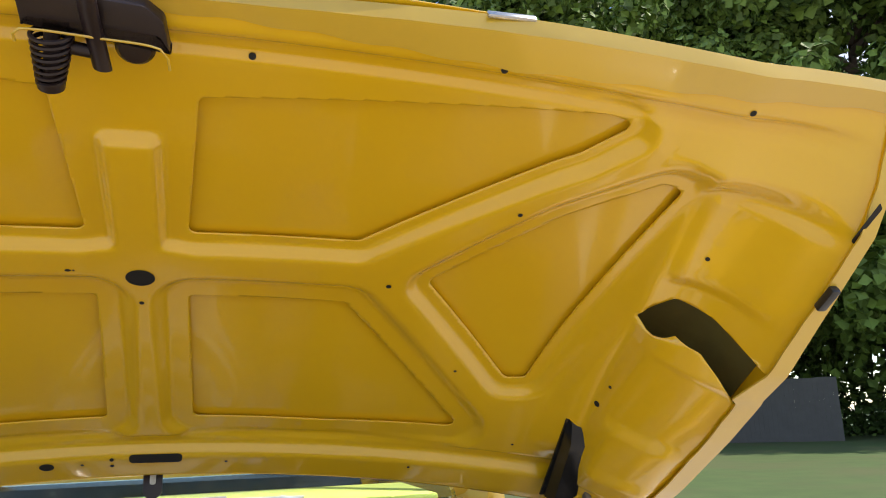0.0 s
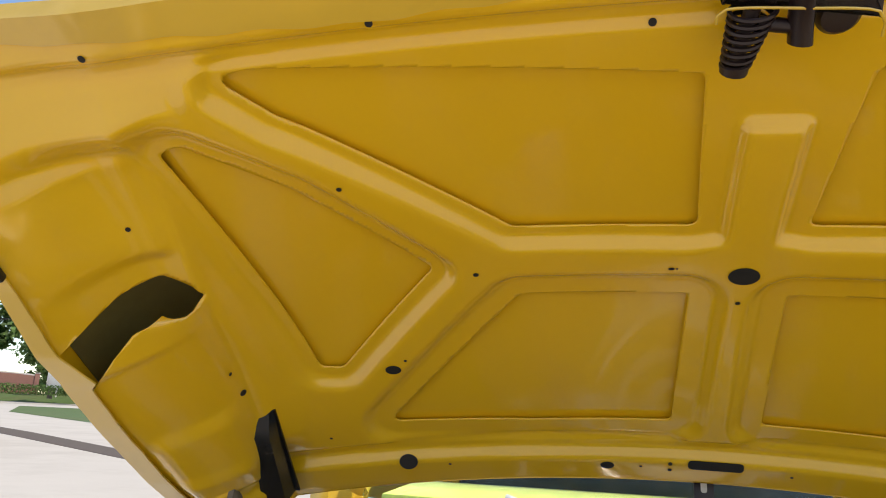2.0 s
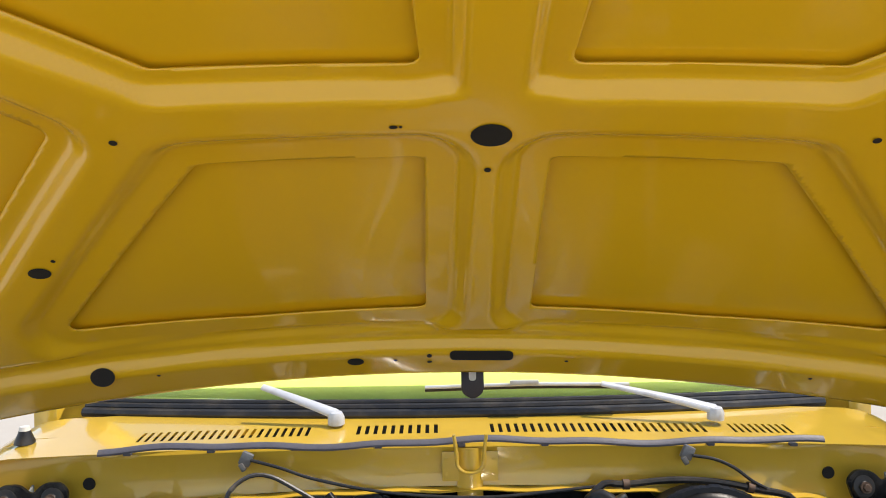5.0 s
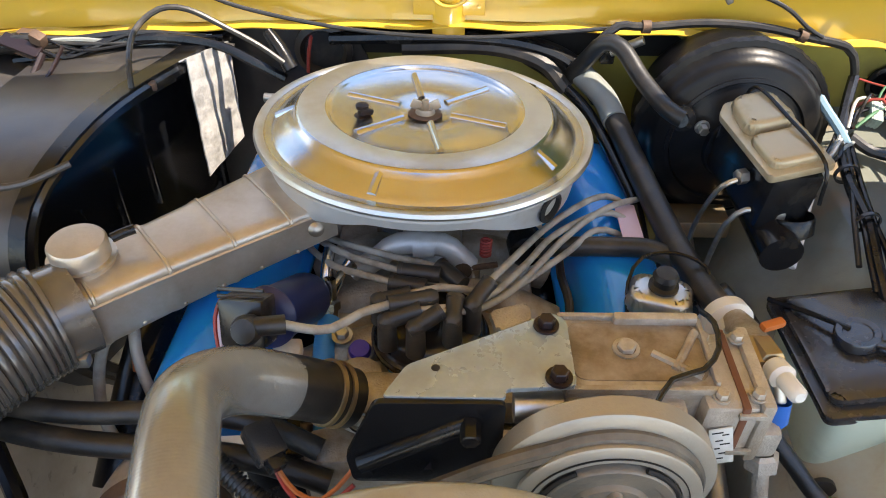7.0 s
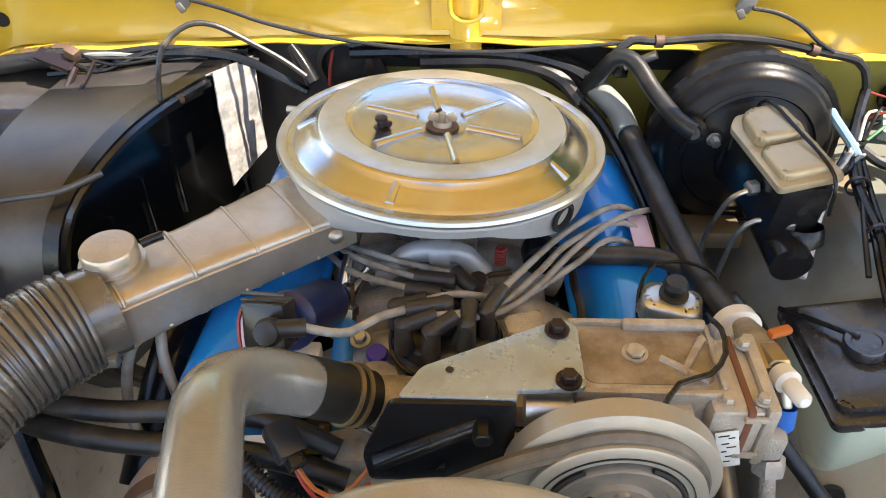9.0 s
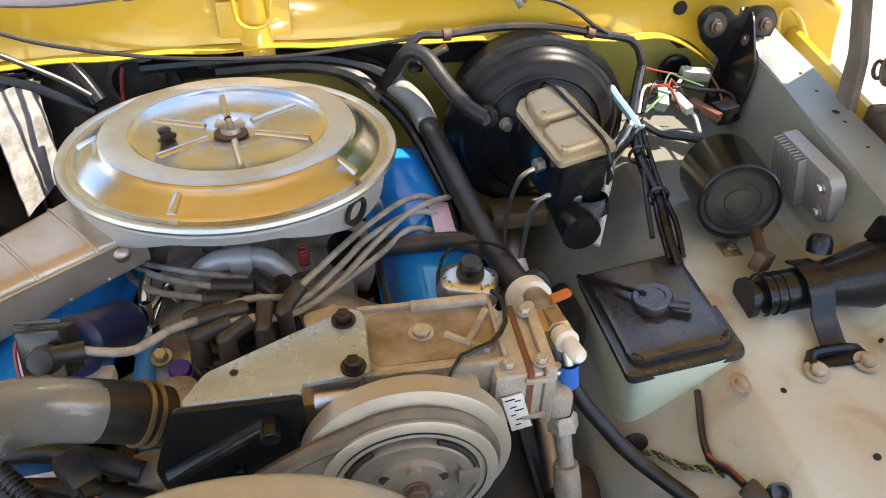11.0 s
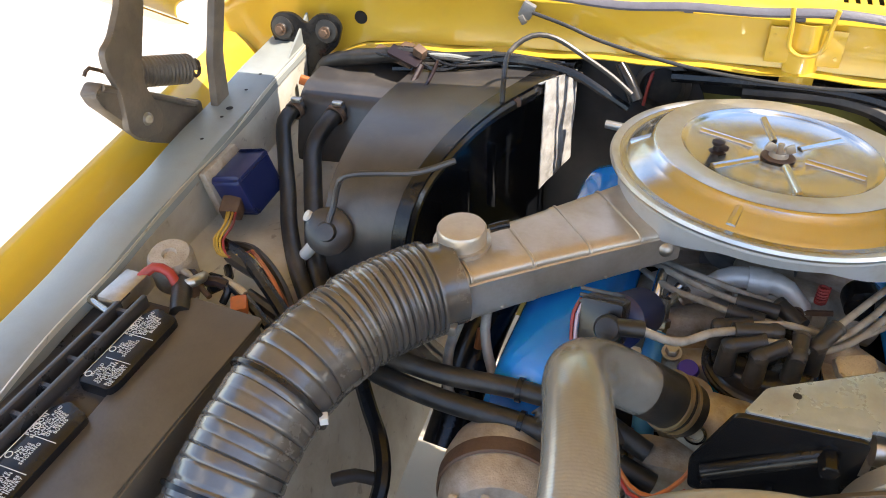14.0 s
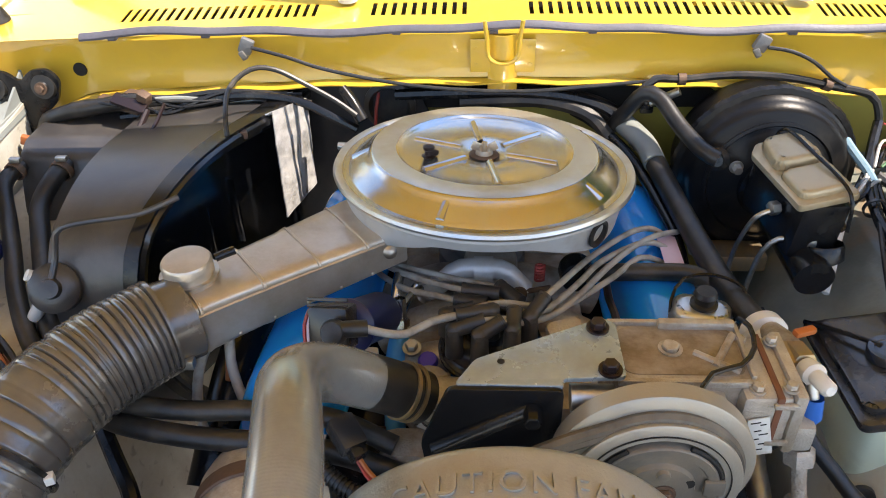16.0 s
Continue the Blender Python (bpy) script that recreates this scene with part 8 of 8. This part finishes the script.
# clutter over the heater case by the cowl
rl2 = thing("wire_clamp", (-0.60, -0.10, 1.09), "dark clamp bracket with a brown clip on the heater case", "clamp")
child("bracket", prism(round_poly([(-0.030, -0.012), (0.034, -0.008), (0.030, 0.012), (-0.034, 0.010)], 0.004), 0, 0.006, 0.001, Matrix.Translation((-0.585, -0.105, 1.096)) @ Euler((0.3, 0.2, -0.4)).to_matrix().to_4x4()), DARK_METAL, rl2)
child("clip", box((-0.560, -0.100, 1.106), (0.020, 0.016, 0.020), 0.003, (10, 20, -20)), RUST, rl2, "brown plastic clip")
child("stem", tube([(-0.552, -0.118, 1.092), (-0.556, -0.150, 1.078), (-0.562, -0.180, 1.066)], 0.005, 8), DARK_METAL, rl2)
rk = random.Random(31)
for k in range(7):
    o_ = rk.uniform(-0.02, 0.02)
    wire("loose_wire", [(-0.70 + rk.uniform(-0.03, 0.03), -0.06, 1.055 + rk.uniform(0, 0.02)), (-0.64 + o_, -0.075 + o_ * 0.6, 1.085 + rk.uniform(-0.01, 0.012)), (-0.585 + o_, -0.09 + o_ * 0.5, 1.098 + rk.uniform(-0.008, 0.01)), (-0.52 + o_, -0.088 + rk.uniform(-0.02, 0.01), 1.088 + rk.uniform(-0.01, 0.01)), (-0.43 + o_, -0.07, 1.098 + rk.uniform(-0.01, 0.006)), (-0.33 + o_, -0.055, 1.092)],
         rk.uniform(0.0022, 0.0052), (BLACK, RUBBER, BLACK, GREY_RAIL, BLACK, RUBBER, BLACK)[k], ("thin black", "black rubber", "thin black", "pale grey", "thin black", "black rubber", "thin black")[k] + " wire over the heater case", "wiring", 8, "loose wires")
hl = thing("taped_loom", (-0.70, -0.10, 1.04), "thick taped loom bending over the heater case", "wiring")
child("loom", tube([(-0.775, -0.06, 1.02), (-0.745, -0.075, 1.055), (-0.70, -0.085, 1.075), (-0.64, -0.085, 1.086), (-0.60, -0.08, 1.092)], 0.014, 14, rfun=lambda s: 0.0135 + 0.0009 * math.sin(420 * s)), RUBBER, hl)
for p_ in ((-0.782, -0.10, 1.03),):
    child("rust_tab", box(p_, (0.018, 0.012, 0.016), 0.003, (0, 20, 15)), ORANGE, hl, "orange plastic tab")
# small parts round the distributor and the intake
for p_, d_ in (((-0.10, -0.52, 0.955), (0, -0.2, 1)), ((0.13, -0.50, 0.955), (0, -0.2, 1))):
    mbt = thing("manifold_bolt", p_, "dusty hex bolt on the intake manifold", "bolt", "manifold bolts")
    child("head", hexbolt(p_, d_, 0.008, 0.010, 1.5), STEEL, mbt)

hbp = thing("hood_bumper", (-0.858, 0.058, 1.180), "black rubber hood bumper with a worn pale tip on the cowl", "bumper")
child("cone", lathe([(0.020, 0.0), (0.019, 0.006), (0.012, 0.022), (0.011, 0.026)], (-0.858, 0.058, 1.180), (0, 0, 1), 24), RUBBER, hbp)
child("tip", lathe([(0.011, 0.026), (0.009, 0.034), (0, 0.036)], (-0.858, 0.058, 1.180), (0, 0, 1), 20), WHITE, hbp, "worn pale tip")

hp = thing("heater_pipe", (-0.126, -0.455, 0.90), "chromed heater pipe with a clamp by the intake", "pipe")
child("riser", tube([(-0.124, -0.405, 0.985), (-0.127, -0.425, 0.972), (-0.127, -0.450, 0.945), (-0.125, -0.470, 0.90)], 0.0075, 14), CHROME, hp, "chromed steel riser")
child("side_branch", tube([(-0.100, -0.412, 0.972), (-0.110, -0.424, 0.960), (-0.122, -0.445, 0.940)], 0.006, 12), CHROME, hp)
child("clamp", clampband((-0.1262, -0.458, 0.930), (0.04, -0.35, -1), 0.0105, 0.016), STEEL, hp)

# ---- the distance: lawns, trees, fence, wall, parked car ----
GRASS = mat("lawn", (0.075, 0.125, 0.028), 0.85, var=0.35, scale=1.2, bump=0.6, bscale=30, dirt=(0.11, 0.12, 0.04), dirt_amt=0.4, dirt_scale=0.25)
LEAF = mat("leaves", (0.13, 0.20, 0.035), 0.6, var=0.35, scale=0.6, island=0.45, spec=0.3)
LEAF_B = mat("dark_leaves", (0.085, 0.145, 0.032), 0.6, var=0.35, scale=0.6, island=0.45, spec=0.3)
BARK = mat("bark", (0.16, 0.12, 0.085), 0.9, var=0.3, scale=3, bump=0.6, bscale=12)
FENCE = mat("weathered_fence", (0.10, 0.092, 0.085), 0.8, var=0.25, scale=2, bump=0.3, bscale=20)
BRICK = mat("far_brick", (0.26, 0.12, 0.085), 0.85, var=0.3, scale=6)
CARBLACK = mat("car_black", (0.004, 0.0045, 0.006), 0.25, coat=0.15, var=0.1)


def lawn(name, pts, z, lab):
    bm = bmesh.new()
    bm.faces.new([bm.verts.new((x, y, z)) for x, y in pts])
    bmesh.ops.triangulate(bm, faces=bm.faces)
    tagged(part(name, bm, GRASS, flat=True), lab, "lawn", kind="structure")


lawn("lawn", [(6.5, 6), (12, 5), (260, 5), (260, 300), (-10, 300), (-6, 60), (3.5, 20)], 0.012, "mown green lawn beside the driveway")
lawn("lawn", [(-24.0, 34.5), (-42.2, 49.0), (-60, 72), (-40, 80), (-12, 50)], 0.012, "green grass wedge between the driveways")
fl_ = sheet(lambda u, v: lerp(Vector((-300, 62, 0)), Vector((-12, 118, 0)), u) + Vector((-0.45, 0.55, 0)) * (200 * v ** 2) + Vector((0, 0, 0.016 + 1.25 * float(sstep(0.0, 0.3, v)))), 40, 30)
tagged(part("far_lawn", fl_, GRASS), "far green lawn rising under the trees", "lawn", kind="structure")
seam = bmesh.new()
add(seam, prism([(-28.6, 30.0), (-24.3, 25.2), (-20, 22.2), (-11.1, 15.5), (-8.5, 12.4), (-9.8, 14.5), (-12.8, 18.2), (-21, 24.6)], 0.0, 0.012))
tagged(part("driveway_joint", seam, mat("dark_joint", (0.10, 0.075, 0.055), 0.9), flat=True), "dark gutter joint across the driveway", "joint", kind="structure")
tagged(part("sidewalk", prism([(-300, 46), (-12, 104), (-12, 112), (-300, 54)], 0.0, 0.02), CONCRETE, flat=True), "pale concrete sidewalk across the lawn", "sidewalk", kind="structure")


def make_tree(height, spread, leaves, leaf, material, seed, lab):
    rnd = random.Random(seed)
    t = thing("tree", (0, 0, 0), lab, "tree", "background trees")
    trunk = tube([(0, 0, -0.3), (0.15, 0.1, height * 0.2), (-0.1, 0.2, height * 0.45), (0.2, 0.0, height * 0.75)], 0.4, 10, 1.0, rfun=lambda s: 0.030 * height * max(0.12, 1 - s / (height * 0.8)))
    tips = []
    for k in range(16):
        a, h0 = rnd.uniform(0, 6.28), height * rnd.uniform(0.14, 0.7)
        L = spread * rnd.uniform(0.5, 1.0) * (1.15 - h0 / height)
        p0 = Vector((0, 0, h0))
        p2 = p0 + Vector((math.cos(a) * L, math.sin(a) * L, L * rnd.uniform(0.15, 0.7)))
        p1 = p0.lerp(p2, 0.5) + Vector((0, 0, -0.05 * L))
        add(trunk, tube([p0, p1, p2], 0.1, 6, 1.2, rfun=lambda s, L=L: 0.009 * height * max(0.15, 1 - s / L)))
        tips += [p2, p1.lerp(p2, 0.4)]
    part("trunk", trunk, BARK, t)
    clumps = []
    for k in range(70):
        z = height * (0.10 + 0.88 * rnd.random() ** 0.9)
        f = math.sin(math.pi * min(1, (z / height) * 0.80 + 0.18)) ** 0.7
        a, r = rnd.uniform(0, 6.28), spread * f * math.sqrt(rnd.random())
        clumps.append((Vector((r * math.cos(a), r * math.sin(a), z)), rnd.uniform(0.09, 0.19) * spread * 1.6))
    clumps += [(p, 0.16 * spread) for p in tips]
    V, Fc = [], []
    for k in range(leaves):
        c, r = clumps[rnd.randrange(len(clumps))]
        d = Vector((rnd.gauss(0, 1), rnd.gauss(0, 1), rnd.gauss(0, 0.75))).normalized() * r * (0.55 + 0.5 * rnd.random())
        p = c + d
        if p.z < 0.6:
            continue
        n = (d.normalized() + Vector((rnd.gauss(0, .5), rnd.gauss(0, .5), rnd.gauss(0.3, .5)))).normalized()
        m = frame_z(n, (rnd.gauss(0, 1), rnd.gauss(0, 1), rnd.gauss(0, 1)))
        s = leaf * rnd.uniform(0.6, 1.4)
        b = len(V)
        for q in ((-0.5, -0.3, 0), (0.05, -0.5, 0.1), (0.55, 0.0, 0), (0.0, 0.45, 0.12)):
            V.append(tuple(p + m.to_3x3() @ (Vector(q) * s)))
        Fc.append((b, b + 1, b + 2, b + 3))
    me = bpy.data.meshes.new("crown")
    me.from_pydata(V, [], Fc)
    me.materials.append(material)
    cr = new("crown", me)
    cr.parent = t
    return t


big = make_tree(24, 7.5, 32000, 0.36, LEAF, 3, "tall broad green shade tree behind the lawn")
big2 = make_tree(21, 7.0, 30000, 0.36, LEAF_B, 5, "tall dark green shade tree behind the fence")
mid = make_tree(12.5, 5.0, 9000, 0.42, LEAF_B, 8, "round green tree beyond the road")
big.location, big2.location, mid.location = (29, 34, 0), (21, 38, 0), (-78, 100, 1)
big.scale, big2.scale = (1.2, 1.2, 1.2), (1.2, 1.2, 1.2)
for k, (x, y, r, s, src) in enumerate(((35, 31, 40, 1.0, big), (24, 45, 120, 1.05, big), (40, 24, 200, 0.95, big), (15, 43, 80, 1.0, big2), (31, 41, 260, 1.02, big2), (45, 29, 30, 0.9, big2), (48, 19, 300, 0.9, big), (18, 36, 10, 0.85, big), (9, 48, 150, 0.8, big),
                                       (-93, 93, 50, 1.3, mid), (-108, 111, 100, 1.5, mid), (-87, 117, 160, 1.6, mid), (-69, 114, 220, 1.3, mid), (-126, 99, 20, 1.6, mid), (-57, 126, 310, 1.4, mid), (-99, 138, 70, 2.0, mid), (-120, 126, 140, 2.1, mid), (-75, 142, 250, 1.8, mid), (-45, 132, 190, 1.6, mid))):
    copy_thing(src, pose(x, y, 0, 0, 0, r) @ Matrix.Scale(s * (1.0 if src is mid else 1.2), 4))
# undergrowth below the trees by the fence
rnd = random.Random(4)
V, Fc = [], []
for k in range(9000):
    t = rnd.random()
    c = Vector((lerp(29, 60, t), lerp(35, 20, t), 0)) + Vector((rnd.gauss(0, 1.2), rnd.gauss(0, 1.2), 0))
    c.z = abs(rnd.gauss(0, 1.4)) * (0.6 + 0.6 * abs(math.sin(9 * t)))
    m = frame_z((rnd.gauss(0, 1), rnd.gauss(0, 1), rnd.gauss(0.4, 1)), (rnd.gauss(0, 1), rnd.gauss(0, 1), 0)).to_3x3()
    b = len(V)
    V += [tuple(c + m @ (Vector(q) * 0.4 * rnd.uniform(0.5, 1.3))) for q in ((-0.5, -0.3, 0), (0.05, -0.5, 0.1), (0.55, 0.0, 0), (0.0, 0.45, 0.1))]
    Fc.append((b, b + 1, b + 2, b + 3))
me = bpy.data.meshes.new("undergrowth")
me.from_pydata(V, [], Fc)
me.materials.append(LEAF_B)
tagged(new("undergrowth", me), "dense dark green undergrowth below the trees", "bushes", kind="stuff")
# board fence
fe = thing("board_fence", (24.5, 31.9, 0), "weathered grey board fence at the back of the lawn", "fence")
f0, f1 = Vector((10.5, 42.5, 0)), Vector((26.6, 26.9, 0))
nb = 110
fd = (f1 - f0).normalized()
fang = math.degrees(math.atan2(fd.y, fd.x))
for k in range(nb):
    p = f0.lerp(f1, (k + 0.5) / nb)
    child("board", box((p.x, p.y, 1.42), ((f1 - f0).length / nb * 0.985, 0.03, 2.84 + 0.03 * math.sin(k * 7.3)), 0, (0, 0, fang)), FENCE, fe)
# hedge, brick entrance wall
bw = thing("brick_wall", (-73, 83, 1.3), "red brick entrance wall with a curved cap between pillars", "wall")
w0, w1 = Vector((-76.7, 80.0, 1.3)), Vector((-69.8, 86.1, 1.3))
wd = (w1 - w0).normalized()
wang = math.degrees(math.atan2(wd.y, wd.x))
wm = Matrix.Translation(w0) @ Euler((0, 0, radians(wang))).to_matrix().to_4x4()
Lw = (w1 - w0).length
pts_ = [(0, 0)] + [(Lw, 0)] + [(Lw * (1 - k / 16), 2.25 + 0.22 * math.sin(math.pi * k / 16)) for k in range(17)]
wb = prism(pts_, -0.15, 0.15, 0, wm @ Euler((radians(90), 0, 0)).to_matrix().to_4x4())
child("wall_panel", wb, BRICK, bw)
child("coping", tube([wm @ Vector((Lw * k / 16, 0, 2.30 + 0.22 * math.sin(math.pi * k / 16))) for k in range(17)], 0.14, 6), CONCRETE, bw)
for x in (-0.2, Lw + 0.2):
    pb = box((x, 0, 1.28), (0.55, 0.55, 2.56), 0.02)
    pb.transform(wm)
    child("pillar", pb, BRICK, bw)
    pc2 = box((x, 0, 2.62), (0.66, 0.66, 0.10), 0.02)
    pc2.transform(wm)
    child("pillar_cap", pc2, CONCRETE, bw)
V, Fc = [], []
for k in range(3500):
    c = w0.lerp(w1, rnd.uniform(-0.35, 1.6)) + Vector((rnd.gauss(0, 0.3) + 0.3, rnd.gauss(0, 0.3) - 2.0, 0))
    c.z = 1.2 + rnd.uniform(0, 1.25)
    m = frame_z((rnd.gauss(0, 1), rnd.gauss(0, 1), rnd.gauss(0.4, 1)), (rnd.gauss(0, 1), rnd.gauss(0, 1), 0)).to_3x3()
    b = len(V)
    V += [tuple(c + m @ (Vector(q) * 0.22 * rnd.uniform(0.5, 1.3))) for q in ((-0.5, -0.3, 0), (0.05, -0.5, 0.1), (0.55, 0.0, 0), (0.0, 0.45, 0.1))]
    Fc.append((b, b + 1, b + 2, b + 3))
me = bpy.data.meshes.new("hedge")
me.from_pydata(V, [], Fc)
me.materials.append(LEAF_B)
tagged(new("hedge", me), "low clipped hedge in front of the brick wall", "hedge", kind="stuff")
hs = thing("building", (-66, 98, 0), "low grey building behind the hedge", "building")
child("wall", box((-66, 98, 3.2), (9, 7, 5.4), 0.03, (0, 0, 20)), FENCE, hs)
child("roof", prism([(-5.2, 5.9), (5.2, 5.9), (0, 8.0)], -4.2, 4.2, 0, Matrix.Translation((-66, 98, 0)) @ Euler((radians(90), 0, radians(20))).to_matrix().to_4x4()), BARK, hs)
sg = thing("sign_board", (-68, 88, 1.2), "small white sign board by the wall", "sign")
child("board", box((-68.0, 88.0, 3.2), (2.6, 0.12, 2.0), 0.02, (0, 0, 15)), WHITE, sg)
child("post", tube([(-68.0, 88.1, 1.0), (-68.0, 88.1, 2.4)], 0.10, 8), WHITE, sg)
cbl = thing("utility_line", (-60, 50, 0), "thin overhead utility line between wooden poles", "utility line")
for p_ in ((-90, 40), (-30, 75)):
    child("pole", tube([(*p_, -0.2), (*p_, 9.2)], 0.14, 8, 2.0), BARK, cbl)
child("cable", tube([(-90, 40, 9.0), (-60, 55, 7.9), (-30, 75, 8.6)], 0.05, 6, 2.0), BLACK, cbl)

# parked car on the far driveway, its nose towards the truck
car = thing("car", (-20.0, 16.3, 0), "black sport utility car parked on the driveway", "car")
CM = Matrix.Translation((-19.65, 16.65, 0)) @ Euler((0, 0, radians(40))).to_matrix().to_4x4() @ Matrix.Scale(1.12, 4)


def cpart(name, bm, m_, lab="", par=None):
    bm.transform(CM)
    return child(name, bm, m_, par or car, lab)


side = [(-2.2, 0.42), (2.15, 0.40), (2.28, 0.55), (2.26, 0.85), (2.10, 1.00), (1.05, 1.12), (0.45, 1.60), (-1.7, 1.68), (-2.15, 1.15), (-2.28, 0.80)]
cpart("body", prism(round_poly(side, 0.12, 4), -0.90, 0.90, 0.05, Euler((radians(90), 0, 0)).to_matrix().to_4x4()), CARBLACK)
for y in (-0.905, 0.905):
    cpart("side_window", prism(round_poly([(0.80, 1.16), (0.38, 1.54), (-1.6, 1.58), (-1.9, 1.16)], 0.06), -0.01, 0.01, 0, Matrix.Translation((0, y, 0)) @ Euler((radians(90), 0, 0)).to_matrix().to_4x4()), HOLE)
for y in (-0.62, 0.62):
    cpart("headlight", box((2.16, y, 0.84), (0.22, 0.36, 0.16), 0.04), WHITE)
    cpart("turn_lamp", box((2.12, y * 1.43, 0.84), (0.20, 0.06, 0.12), 0.02), ORANGE)
for x in (-1.38, 1.40):
    for y in (-0.84, 0.84):
        wh = cpart("wheel", lathe([(0.23, -0.11), (0.34, -0.10), (0.36, -0.05), (0.36, 0.05), (0.34, 0.10), (0.23, 0.11)], (x, y, 0.36), (0, 1, 0), 32, close=True), RUBBER)
        cpart("rim", lathe([(0, 0.06), (0.05, 0.07), (0.10, 0.05), (0.21, 0.09), (0.235, 0.10), (0.235, -0.05)], (x, y, 0.36), (0, 1 if y > 0 else -1, 0), 24), STEEL, "", wh)
        for k in range(5):
            a = 2 * math.pi * k / 5
            cpart("spoke_gap", box((x + 0.15 * math.cos(a), y * 1.105, 0.36 + 0.15 * math.sin(a)), (0.06, 0.02, 0.06), 0.01, (0, -math.degrees(a), 0)), HOLE, "", wh)
# chrome bar on the hood's nose
hbx = thing("hood_emblem", tuple(hpt(0.52, 1.06, 0.02)), "small chrome bar on the hood nose", "emblem")
child("bar", on_hood(box((0, 0, 0), (0.065, 0.006, 0.010), 0.002), 0.460, 1.084, -0.016), CHROME, hbx)
